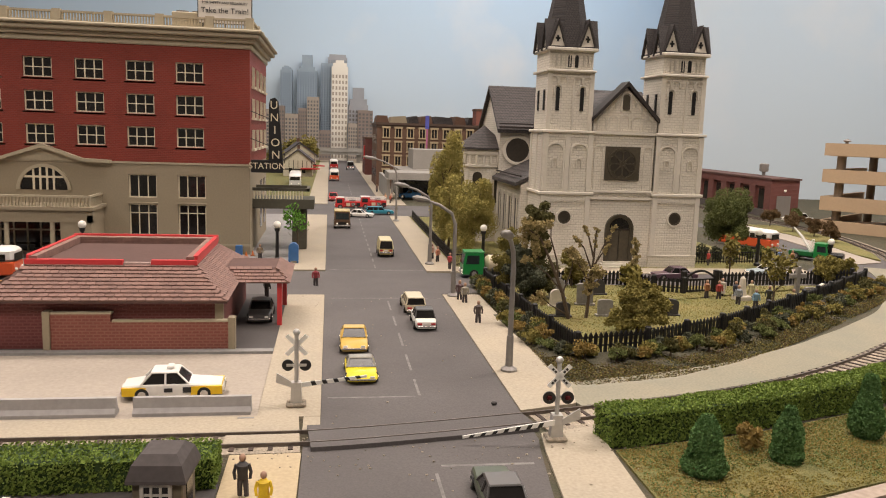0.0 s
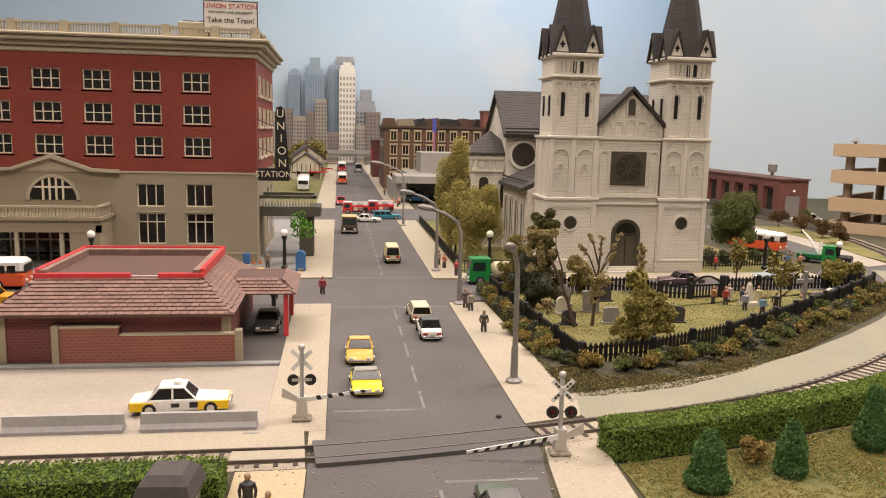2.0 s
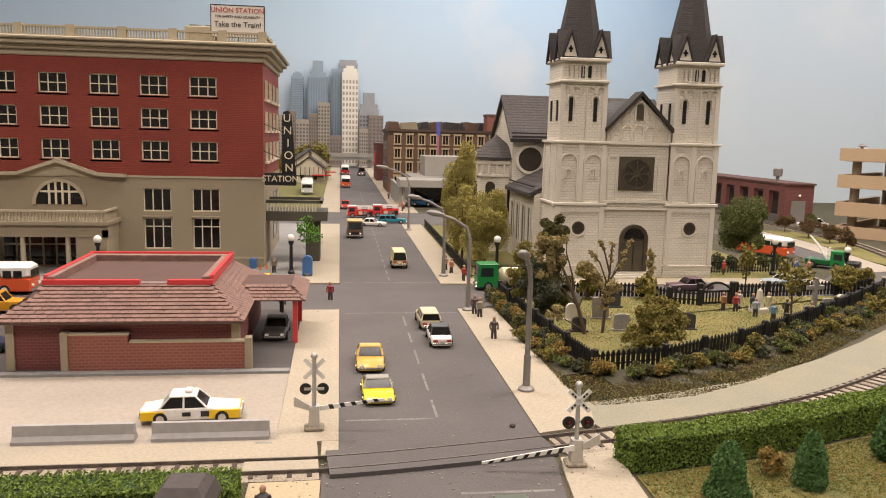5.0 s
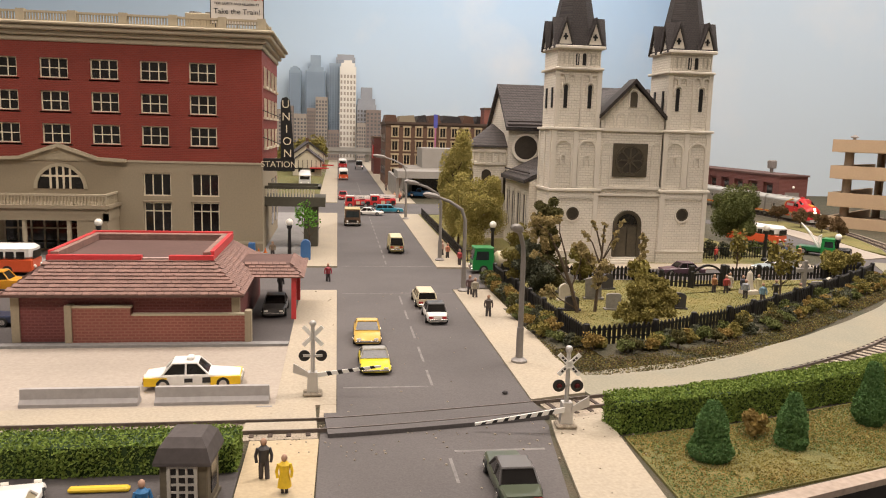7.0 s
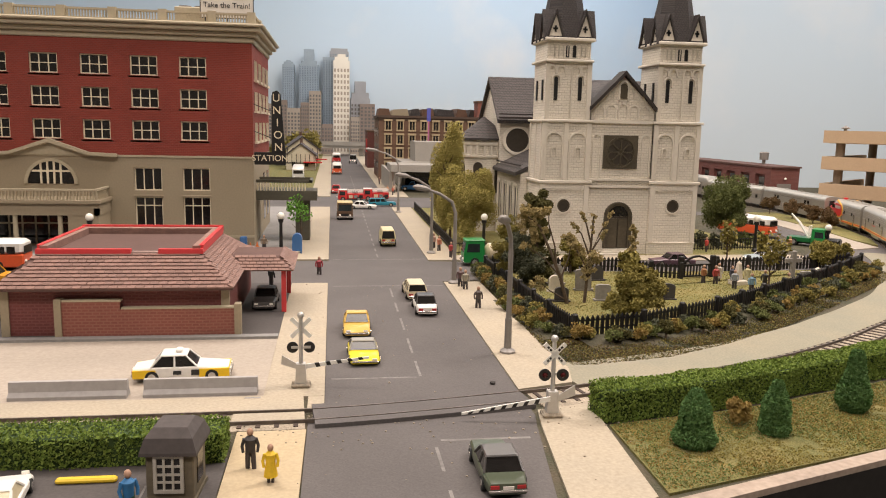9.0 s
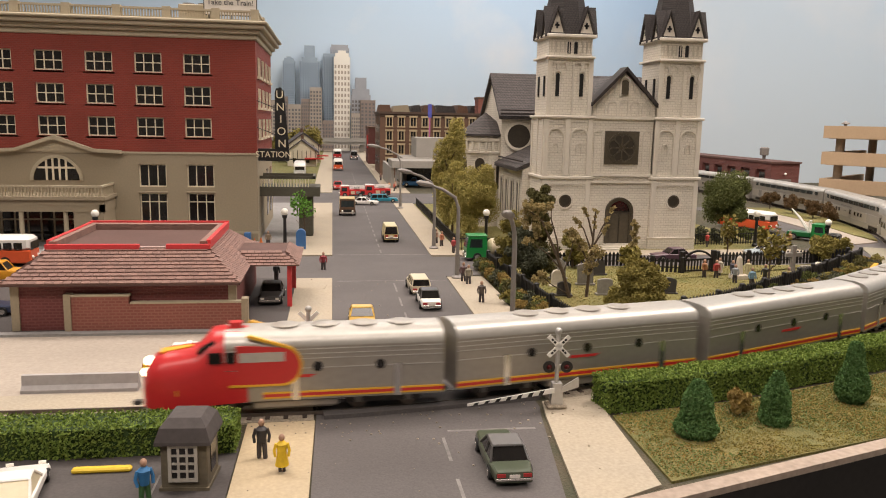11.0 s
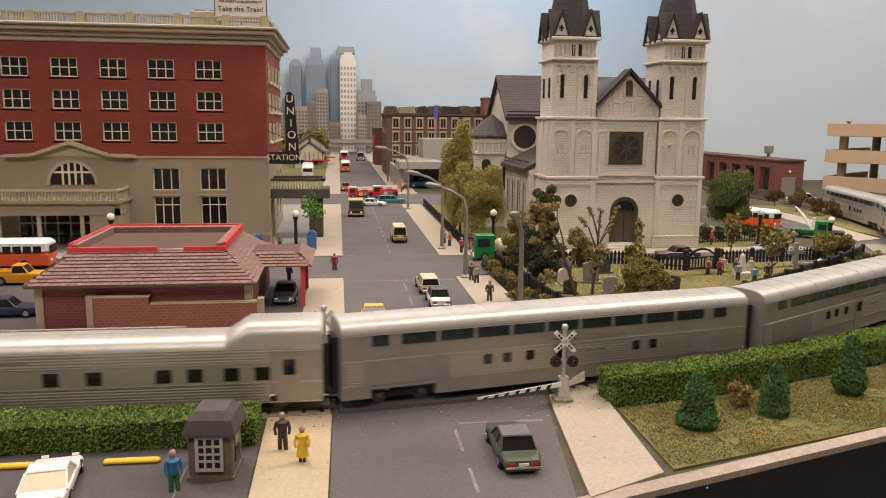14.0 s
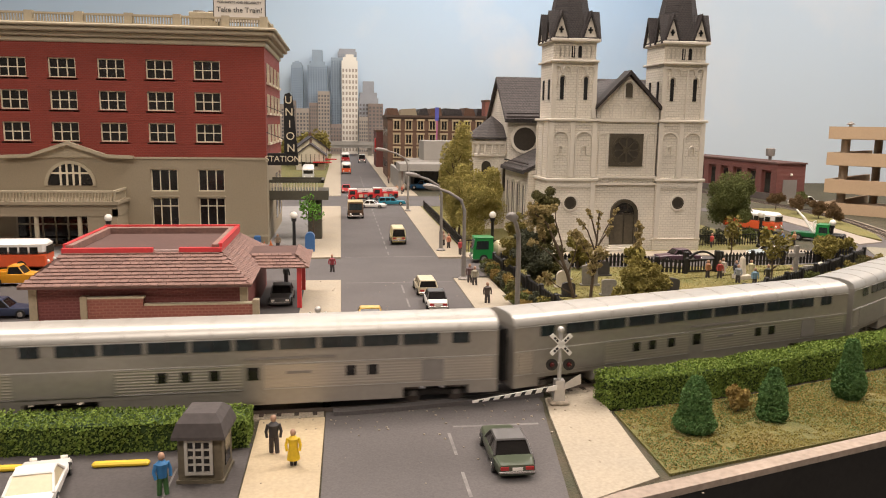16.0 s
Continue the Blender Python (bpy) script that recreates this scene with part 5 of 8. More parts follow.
            part("silver_panel", B().box(nose + 0.75, nose + 3.2, y0 - 0.02 * (sgn < 0), y1 + 0.02 * (sgn > 0), 2.95, 3.45), SILVER, cabm)
            part("windshield", B().add([(nose - 0.62, sgn * 0.12, 4.2), (nose - 0.62, sgn * 1.35, 4.0), (nose - 1.46, sgn * 1.4, 3.45), (nose - 1.5, sgn * 0.12, 3.5), (nose - 0.5, sgn * 0.12, 4.1), (nose - 0.5, sgn * 1.35, 3.9), (nose - 1.4, sgn * 1.4, 3.35), (nose - 1.4, sgn * 0.12, 3.4)], [(0, 1, 2, 3), (4, 5, 6, 7), (0, 1, 5, 4), (1, 2, 6, 5), (2, 3, 7, 6), (3, 0, 4, 7)]), GLASS_DARK, cabm)
        for z in (2.75, 2.15):
            part("headlight", B().ball(nose - (4.1 if z > 2.5 else 4.3), 0, z, 0.26), HEADLIGHT if cab == "lead" else GLOBE, cabm)
        part("yellow_whisker", B().loft([[(nose - 4.36, -0.8, 1.25), (nose - 4.36, 0.8, 1.25), (nose - 4.36, 0.8, 1.5), (nose - 4.36, -0.8, 1.5)], [(nose - 2.5, -1.66, 1.3), (nose - 2.5, 1.66, 1.3), (nose - 2.5, 1.66, 1.6), (nose - 2.5, -1.66, 1.6)]]), LIVERY_YELLOW, cabm)
        part("pilot", B().loft([[(nose - 4.4, -0.9, 0.3), (nose - 4.4, 0.9, 0.3), (nose - 4.3, 0.9, 0.8), (nose - 4.3, -0.9, 0.8)], [(nose - 2.5, -1.5, 0.3), (nose - 2.5, 1.5, 0.3), (nose - 2.5, 1.5, 0.8), (nose - 2.5, -1.5, 0.8)]]), SILVER, cabm)
        part("yellow_cap", B().loft([[(nose - 3.5, -0.45, 3.2), (nose - 3.5, 0.45, 3.2), (nose - 3.5, 0.45, 3.3), (nose - 3.5, -0.45, 3.3)], [(nose - 1.8, -0.2, 3.46), (nose - 1.8, 0.2, 3.46), (nose - 1.8, 0.2, 3.53), (nose - 1.8, -0.2, 3.53)]]), LIVERY_YELLOW, cabm)
        part("horn", B().box(nose + 0.2, nose + 0.9, -0.3, 0.3, 4.4, 4.7), WAR_RED, cabm)
    part("fuel_tank", B().cbox(-2.4, 2.4, -1.45, 1.45, 0.3, 0.86, 0.15), STEEL_SMOOTH, car)
    raise_shell(car, 1.08)
    for u in (-h + 3.4, h - 3.4):
        bogie(car, u, 2, 2.9)
    part("coupler", B().box(-h - 0.45, -h, -0.15, 0.15, 0.5, 0.75).box(h, h + 0.45, -0.15, 0.15, 0.5, 0.75), UNDERFRAME, car)
    return car


TRAIN = []
at_ = 0.0


def hook(car, length, flip=False):
    global at_
    TRAIN.append((car, at_ + length / 2, length, flip))
    at_ += length


UNIT = 17.35
hook(engine("lead", "silver diesel engine with red nose and lit headlights leading the train", UNIT), UNIT)
booster = engine("", "silver cabless diesel booster with yellow and red stripes", UNIT)
hook(booster, UNIT)
hook(copy_thing(booster, Matrix()), UNIT)
hook(engine("rear", "silver diesel engine with red nose facing the cars", UNIT), UNIT, True)
hook(coach("baggage", "silver fluted baggage car with round roof vents", 25.4), 25.4)
hook(coach("step", "silver fluted car with a stepped-up roof end", 29.1), 29.1)
high = coach("high", "tall silver two-level passenger car with dark windows", 29.0)
hook(high, 29.0)
for k in range(4):
    hook(copy_thing(high, Matrix()), 29.0)

# distance along the track, from its left end
ALONG = [0.0]
for a, b in zip(TRACK, TRACK[1:]):
    ALONG.append(ALONG[-1] + (b - a).length)
ALONG = np.array(ALONG)
TX, TYY = np.array([p.x for p in TRACK]), np.array([p.y for p in TRACK])
REF = float(np.interp(3.9, TX[:1400], ALONG[:1400]))  # where the rear of the four engines stands at 12.5 s
RUN_T, RUN_CM = (0.0, 9.2, 11.3, 12.5, 16.0), (-497.5, -131.3, -44.4, 0.2, 133.7)  # how far the train has run past that place


def train_pose(ahead, length, flip, t):
    """The pose of a car whose middle lies ahead cm behind the train's head."""
    head = REF - 4 * UNIT - float(np.interp(t, RUN_T, RUN_CM))
    base = length * 0.36
    p = [Vector((float(np.interp(head + ahead + d, ALONG, TX)), float(np.interp(head + ahead + d, ALONG, TYY)))) for d in (-base, base)]
    mid, d = (p[0] + p[1]) / 2, p[1] - p[0]
    turn = math.degrees(math.atan2(d.y, d.x)) + (180 if flip else 0)
    return C(mid.x, mid.y, RAIL_Z - 0.02, turn)


# ---- plants ----
def leaf_paint(name, rgb, rgb2, rough=0.9):
    """Foliage whose clumps differ one from another."""
    m, t, p = shader(name)
    n, l = t.nodes, t.links
    geo, ramp, co, no, mix = n.new("ShaderNodeNewGeometry"), n.new("ShaderNodeMix"), n.new("ShaderNodeTexCoord"), n.new("ShaderNodeTexNoise"), n.new("ShaderNodeMix")
    ramp.data_type = mix.data_type = "RGBA"
    l.new(geo.outputs["Random Per Island"], ramp.inputs["Factor"])
    ramp.inputs["A"].default_value, ramp.inputs["B"].default_value = (*rgb, 1), (*rgb2, 1)
    no.inputs["Scale"].default_value = 60
    l.new(co.outputs["Object"], no.inputs["Vector"])
    l.new(no.outputs["Fac"], mix.inputs["Factor"])
    l.new(ramp.outputs["Result"], mix.inputs["A"])
    mix.inputs["B"].default_value = (*[0.5 * (a + b) * 0.7 for a, b in zip(rgb, rgb2)], 1)
    l.new(mix.outputs["Result"], p.inputs["Base Color"])
    p.inputs["Roughness"].default_value, p.inputs["Specular IOR Level"].default_value = rough, 0.2
    return m


LEAF_GREEN = leaf_paint("leaf_green", (0.07, 0.09, 0.025), (0.2, 0.215, 0.075))
LEAF_OLIVE = leaf_paint("leaf_olive", (0.18, 0.155, 0.04), (0.36, 0.3, 0.09))
LEAF_TAN = leaf_paint("leaf_tan", (0.27, 0.21, 0.08), (0.56, 0.45, 0.22))
LEAF_DARK = leaf_paint("leaf_dark", (0.05, 0.058, 0.036), (0.15, 0.155, 0.1))
LEAF_LAWN = leaf_paint("leaf_lawn", (0.1, 0.15, 0.045), (0.19, 0.24, 0.08))
LEAF_MOSS = leaf_paint("leaf_moss", (0.06, 0.06, 0.02), (0.17, 0.15, 0.055))
LEAF_BROWN = leaf_paint("leaf_brown", (0.1, 0.06, 0.03), (0.2, 0.13, 0.06))
LEAF_HEDGE = leaf_paint("leaf_hedge", (0.1, 0.17, 0.025), (0.25, 0.32, 0.07))
LEAF_FIR = leaf_paint("leaf_fir", (0.06, 0.14, 0.04), (0.15, 0.26, 0.085))
LEAF_GOLD = leaf_paint("leaf_gold", (0.26, 0.17, 0.045), (0.36, 0.26, 0.09))
LEAF_BRIGHT = leaf_paint("leaf_bright", (0.09, 0.24, 0.03), (0.2, 0.4, 0.07))
LEAF_WILLOW = leaf_paint("leaf_willow", (0.3, 0.265, 0.07), (0.56, 0.48, 0.165))
rng = random.Random(7)


def leaf(b, p, size):
    """A bent two-face leaf clump at p."""
    d = Vector((rng.gauss(0, 1), rng.gauss(0, 1), rng.gauss(0, 1))).normalized()
    e = d.orthogonal().normalized()
    f = d.cross(e)
    e, f = e * size * rng.uniform(0.6, 1.2), f * size * rng.uniform(0.5, 1.0)
    n = len(b.v)
    b.v += [tuple(p - e), tuple(p - f + d * size * 0.25), tuple(p + e), tuple(p + f + d * size * 0.25)]
    b.f += [(n, n + 1, n + 2), (n, n + 2, n + 3)]


def cloud(b, c, r, n, size, bumps=9, fill=0.55):
    """Leaves in a lumpy cloud of several balls round c with radii r."""
    balls = [(Vector((0, 0, 0)), 0.5)]
    for _ in range(bumps):
        d = Vector((rng.gauss(0, 1), rng.gauss(0, 1), rng.gauss(0, 0.9))).normalized()
        balls.append((d * rng.uniform(0.46, 0.74), rng.uniform(0.22, 0.4)))
    for k in range(n):
        o, rad = balls[rng.randrange(len(balls))] if k % 5 else balls[0]
        d = Vector((rng.gauss(0, 1), rng.gauss(0, 1), rng.gauss(0, 1))).normalized()
        p = o + d * rad * rng.uniform(fill, 1.0)
        leaf(b, Vector((c[0] + p.x * r[0], c[1] + p.y * r[1], c[2] + p.z * r[2])), size)
    return b


def crown_mesh(name, b, material):
    me = bpy.data.meshes.new(name)
    me.from_pydata([(x * S, y * S, z * S) for x, y, z in b.v], [], b.f)
    me.materials.append(material)
    return me


def limbs(trunk_h, spread, n, r):
    b = B().tube([(0, 0, 0), (0.08, 0.05, trunk_h * 0.4), (-0.05, 0.1, trunk_h)], r, r * 0.55, 8)
    for k in range(n):
        a = 2 * math.pi * k / n + rng.uniform(-0.4, 0.4)
        z0 = trunk_h * rng.uniform(0.4, 0.95)
        s = spread * rng.uniform(0.6, 1.0)
        b.tube([(0, 0.05, z0), (s * 0.5 * math.cos(a), s * 0.5 * math.sin(a), z0 + s * 0.45), (s * math.cos(a), s * math.sin(a), z0 + s * rng.uniform(0.7, 1.2))], r * 0.4, r * 0.12, 5)
    return b


def tree(label, at, height, radius, material, n=1600, size=0.3, crown0=0.3, group="", category="tree", bumps=11):
    t = thing("tree", label, category, group, at=at)
    part("trunk", limbs(height * 0.62, radius * 0.75, 7, max(0.09, height * 0.016)), BARK, t, "", True)
    z0 = height * crown0
    b = cloud(B(), (0, 0, (height + z0) / 2), (radius, radius, (height - z0) / 2), n, size, bumps)
    part("crown", crown_mesh("crown", b, material), material, t)
    return t


def shrub(label, at, r, h, material, n=420, size=0.15, group="shrubs", name="shrub", shape="round"):
    t = thing(name, label, "shrub", group, at=at)
    part("stem", B().tube([(0, 0, 0), (0.03, 0, h * 0.3), (0, 0.02, h * 0.6)], 0.1, 0.05, 6), BARK, t)
    b = B()
    if shape == "round":
        cloud(b, (0, 0, h * 0.52), (r, r, h * 0.52), n, size, 8)
    else:
        for _ in range(n):
            z = rng.random() ** 1.25
            rr = r * (1 - 0.72 * z ** 1.6) * min(1.0, 0.72 + 2.2 * z) * rng.uniform(0.72, 1.03) * (1 + 0.1 * math.sin(9 * z + 5 * at[0]))
            a = rng.uniform(0, 2 * math.pi)
            leaf(b, Vector((rr * math.cos(a), rr * math.sin(a), 0.08 + h * z * 0.98)), size)
        b.lathe(0, 0, [(r * 0.35, 0.05), (r * 0.55, h * 0.25), (r * 0.4, h * 0.6), (r * 0.08, h * 0.85)], 10)
    part("foliage", crown_mesh("foliage", b, material), material, t)
    return t


def hedge(label, line, width, height, n, turn_mat):
    """A clipped hedge along a line of plan points: a solid core, coloured dark as inner shade, in a coat of small
    leaves.
    """
    h = thing("hedge", label, "hedge")
    pts = spline([Vector(p) for p in line], 0.8)
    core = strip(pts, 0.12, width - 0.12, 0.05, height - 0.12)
    a, c = beside(pts, 0.0), beside(pts, width)
    b = B()
    for _ in range(n):
        i = rng.randrange(len(pts) - 1)
        u = rng.random()
        p, q = a[i].lerp(a[i + 1], u), c[i].lerp(c[i + 1], u)
        side = rng.random()
        wob = 0.12 * math.sin(i * 0.9 + u) + rng.uniform(-0.12, 0.08)
        if side < 0.45:
            v = Vector((p.x, p.y, rng.uniform(0.08, height))) + Vector((0, -wob * 0.7, 0))
        elif side < 0.9:
            m = p.lerp(q, rng.random())
            v = Vector((m.x, m.y, height + wob * 0.6))
        else:
            v = Vector((q.x, q.y, rng.uniform(0.1, height)))
        leaf(b, v, 0.085)
    for e in (0, -1):
        for _ in range(800):
            m = a[e].lerp(c[e], rng.random())
            leaf(b, Vector((m.x + rng.uniform(-0.1, 0.1), m.y, rng.uniform(0.1, height))), 0.085)
    # the core's dark green paints in the shade between the leaves
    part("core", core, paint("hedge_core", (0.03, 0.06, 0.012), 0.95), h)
    part("leaves", crown_mesh("leaves", b, turn_mat), turn_mat, h)
    return h


hedge("clipped bright green hedge between lot and track", [(-62, 34.0), (-30, 34.0), (-2.5, 33.9)], 2.5, 1.6, 30000, LEAF_HEDGE)
hedge("clipped green hedge along the curved track", [(18.0, 37.4), (23, 38.2), (28, 39.6), (35, 41.9), (42, 44.6), (58, 51.5)], 2.1, 1.95, 34000, LEAF_HEDGE)
for x, y, h, r in ((21.6, 33.8, 3.1, 1.15), (26.9, 35.0, 3.05, 0.95), (33.7, 37.9, 3.8, 1.0), (42, 41.2, 3.4, 1.2)):
    shrub("small dark green clipped cone evergreen on a lawn", (x, y, 0.1), r, h, LEAF_FIR, 7000, 0.085, "cone evergreens on the lawn", "evergreen", "cone")
shrub("small golden brown shrub on a lawn", (25.5, 36.4, 0.1), 1.0, 1.9, LEAF_GOLD, 500, 0.17)

# churchyard planting
tree("tall bushy olive-green cypress-like tree beside the church", (19.6, 114.5, 0.1), 19.6, 3.4, LEAF_WILLOW, 30000, 0.125, 0.02, "trees by the church", bumps=18)
tree("broad olive-green bushy tree beside the church", (21.9, 103.5, 0.1), 11.8, 4.2, LEAF_WILLOW, 32000, 0.12, 0.02, "trees by the church", bumps=18)
tree("olive-green bushy tree beside the church", (19.6, 109, 0.1), 12.5, 3.2, LEAF_WILLOW, 18000, 0.125, 0.03, "trees by the church")
tree("round dark green leafy tree behind the churchyard", (60.0, 104, 0.1), 10.4, 4.9, LEAF_GREEN, 26000, 0.125, 0.14, bumps=18)


def clump_tree(label, at, stems, clumps, material, size=0.11):
    """A twiggy tree: bent stems that taper, and separate foliage clumps (x, y, z, radius, leaves) round its foot."""
    t = thing("tree", label, "tree", at=at)
    b = B()
    for pts, r in stems:
        b.tube(pts, r, r * 0.35, 6)
    part("trunk", b, BARK, t, "", True)
    lv = B()
    for x_, y_, z_, r_, n_ in clumps:
        cloud(lv, (x_, y_, z_), (r_ * 1.3, r_ * 1.3, r_ * 1.15), int(n_ * 1.4), size, 8, 0.3)
    part("crown", crown_mesh("crown", lv, material), material, t)
    return t


clump_tree("dark olive tree with a round top ball in the graveyard", (23.8, 76, 0.28), [([(0, 0, 0), (0.1, 0, 4), (-0.05, 0, 8)], 0.3)],
           [(0, 0, 8.4, 1.55, 4200), (-0.3, 0, 6.6, 1.3, 2200), (0.7, 0.2, 5.2, 1.4, 2400), (0.3, 0, 3.4, 1.7, 3000), (0.5, 0.1, 1.6, 1.7, 2600)], LEAF_MOSS, 0.12)
clump_tree("grey-green bushy tree in the graveyard", (22.1, 75.2, 0.28), [([(0, 0, 0), (0.2, 0, 2), (0, 0, 4)], 0.22)],
           [(0, 0, 2.9, 2.1, 5200), (0.9, 0, 1.6, 1.6, 2600), (-0.5, 0, 4.6, 1.4, 2200)], LEAF_DARK, 0.11)
clump_tree("olive shrub tree at the graveyard corner", (20.9, 77.0, 0.28), [([(0, 0, 0), (0, 0.1, 3)], 0.18)], [(-0.3, 0, 3.6, 1.3, 2200), (0.4, 0, 5.6, 1.3, 1900), (0.2, 0, 2.0, 1.3, 1600)], LEAF_OLIVE, 0.12)
twig = random.Random(21)
lean = [(0, 0, 0), (-0.7, 0, 2.4), (-1.9, 0, 5.2), (-3.0, 0, 7.4), (-4.7, 0.1, 8.7)]
clump_tree("thin leaning sapling with tan blossom clumps", (24.5, 66.5, 0.28),
           [(lean, 0.2), ([(-1.2, 0, 3.6), (-1.5, -0.3, 5.5), (-2.2, -0.4, 7.6), (-2.2, -0.3, 8.6)], 0.1), ([(-0.8, 0, 2.6), (-2.2, 0.2, 4.2), (-3.9, 0.2, 5.4)], 0.09), ([(-0.2, 0, 0.4), (-1.8, 0.1, 1.3), (-3.0, 0.2, 2.4)], 0.08), ([(-0.7, 0, 2.4), (-0.1, -0.2, 4.4), (0.1, -0.2, 5.6)], 0.08)],
           [(-3.7 + twig.uniform(-1.3, 1.7), twig.uniform(-0.5, 0.5), 8.0 + twig.uniform(-1.0, 0.9), twig.uniform(0.4, 0.75), 240) for _ in range(11)] + [(-2.9 + twig.uniform(-0.6, 0.6), 0.1, 2.2 + twig.uniform(-0.9, 0.4), 0.4, 110) for _ in range(4)] + [(-4.2, 0.1, 5.6, 0.6, 200), (-3.4, 0, 6.2, 0.6, 200), (0.1, -0.2, 5.6, 0.35, 90)], LEAF_TAN, 0.1)
bare = [((0, 0, 0), (0.2, 0, 3.0), (0.4, 0, 5.8), (0.5, 0, 8.5)), ((0.3, 0, 4.6), (1.2, 0.1, 6.6), (2.3, 0.1, 8.6)), ((0.3, 0, 4.4), (-0.6, 0, 6.6), (-1.4, 0, 7.5)), ((0.4, 0, 5.6), (-0.2, 0, 7.6), (-0.7, 0, 8.5)), ((0.2, 0, 3.2), (-1.1, -0.1, 5.2), (-2.4, 0, 6.4)), ((0.35, 0, 4.8), (1.1, 0, 6.0), (1.7, 0, 6.8)), ((0.1, 0, 2.2), (1.0, 0, 3.6), (1.3, 0, 4.4))]
tips = []
for k, way in enumerate(bare):
    for s_ in (0.35, 0.55, 0.75, 0.9, 1.0):
        p_ = Vector(way[-2]).lerp(Vector(way[-1]), s_)
        tips.append((p_.x + twig.uniform(-0.12, 0.12), p_.y, p_.z + twig.uniform(-0.1, 0.1), 0.22, 45))
clump_tree("sparse upright sapling with tan buds on bent branches", (26.3, 66.8, 0.28), [(list(way), 0.17 if k == 0 else 0.1) for k, way in enumerate(bare)],
           tips + [(-1.3, 0, 5.8, 0.75, 420), (-0.6, 0.1, 4.8, 0.7, 360), (0.5, 0, 4.2, 0.95, 560), (0.2, -0.1, 3.2, 0.75, 360), (0.0, 0, 2.4, 0.45, 180), (-1.9, 0, 6.3, 0.5, 200)], LEAF_TAN, 0.1)
clump_tree("broad olive-gold bush in the graveyard", (28.9, 60.8, 0.28), [([(0, 0, 0), (0.1, 0, 1.6), (0, 0, 3.2)], 0.25), ([(0, 0, 0.6), (1.2, 0, 2.0)], 0.14), ([(0, 0, 0.6), (-1.2, 0, 1.9)], 0.14)],
           [(-1.9, 0, 1.5, 1.2, 2200), (-1.0, -0.2, 2.8, 1.3, 2400), (0.0, 0, 3.4, 1.4, 2600), (1.5, 0, 2.9, 1.3, 2400), (1.9, 0.1, 1.6, 1.1, 2000), (0.2, -0.6, 1.7, 1.5, 3000), (1.0, 0.2, 3.9, 1.0, 1600), (-0.6, 0.6, 1.2, 1.4, 2000)], LEAF_OLIVE, 0.115)
clump_tree("olive bush behind the graveyard fence", (29.6, 82.0, 0.28), [([(0, 0, 0), (0, 0, 2.6)], 0.16)], [(0, 0, 3.0, 1.5, 2400), (0.3, 0, 1.6, 1.3, 1800)], LEAF_OLIVE, 0.12)
clump_tree("spindly tan shrub by the church steps", (37.7, 84, 0.1), [([(0, 0, 0), (0.1, 0, 2.6), (0, 0, 5.2)], 0.12)], [(0.1 * (-1) ** k, 0, 0.8 + 0.62 * k, 0.75 - 0.05 * k, 330) for k in range(8)] + [(-1.4, 0, 1.6, 0.5, 200)], LEAF_TAN, 0.11)
tree("low green bush by the churchyard fence", (36.2, 81.4, 0.1), 3.0, 1.7, LEAF_OLIVE, 500, 0.24, 0.05)
tree("spindly yellow-green sapling by the churchyard", (51.0, 86.6, 0.1), 6.6, 1.2, LEAF_OLIVE, 300, 0.24, 0.2)
tree("thin bright green sapling in the graveyard", (47.0, 70.2, 0.1), 7.2, 1.9, LEAF_OLIVE, 420, 0.24, 0.25)
tree("yellow-green bush at the churchyard corner", (62.0, 84.2, 0.1), 4.3, 2.2, LEAF_OLIVE, 3000, 0.15, 0.05)
tree("yellow-green bush at the churchyard corner", (66.0, 86.0, 0.1), 3.6, 2.2, LEAF_OLIVE, 3000, 0.15, 0.05)
for x, y in ((91, 145), (90.4, 136), (90.2, 129), (88.4, 121.6)):
    shrub("round brown-leaved shrub on a grass strip", (x, y, 0.3), 2.2, 4.2, LEAF_BROWN, 2600, 0.15, "brown shrubs by the track")
shrub("round bright green shrub by the garage", (97.5, 147, 0), 2.2, 4.2, LEAF_GREEN, 2600, 0.15)
tree("bright green sapling with bent bare branches beside the station", (-1.6, 101, 0.16), 7.4, 2.4, LEAF_BRIGHT, 420, 0.19, 0.4)



def tufts(name, label, poly_test, box, n, z, size, materials, patch=0.35, least=-0.32):
    """Loose scatter grass: one object of many small blades and crumbs."""
    for m_, share in materials:
        b = B()
        while len(b.f) < 2 * n * share:
            x_, y_ = rng.uniform(box[0], box[1]), rng.uniform(box[2], box[3])
            if poly_test(x_, y_) and noise.noise((x_ * patch, y_ * patch, share * 9)) + 0.35 * noise.noise((x_ * 2.1, y_ * 2.1, share)) > least:
                leaf(b, Vector((x_, y_, z + rng.uniform(0, size * 0.5))), size * rng.uniform(0.6, 1.2))
        me = crown_mesh(name, b, m_)
        tagged(new(name, me), label, "grass", kind="stuff")


def inside(poly):
    def test(x_, y_):
        hit = False
        for (xa, ya), (xb, yb) in zip(poly, poly[1:] + poly[:1]):
            if (ya > y_) != (yb > y_) and x_ < (xb - xa) * (y_ - ya) / (yb - ya) + xa:
                hit = not hit
        return hit
    return test


LAWN = [(18.0, 28.65), (32, 32.65), (60, 41.1), (60, 51.8), (48, 46.4), (41, 43.4), (27, 38.7), (18.15, 36.95)]
tufts("grass", "mixed green and yellow scatter grass on the lawn", inside(LAWN), (18, 50, 29, 48), 64000, 0.14, 0.06, ((LEAF_OLIVE, 0.4), (LEAF_LAWN, 0.33), (LEAF_GOLD, 0.27)), 0.2, -0.2)
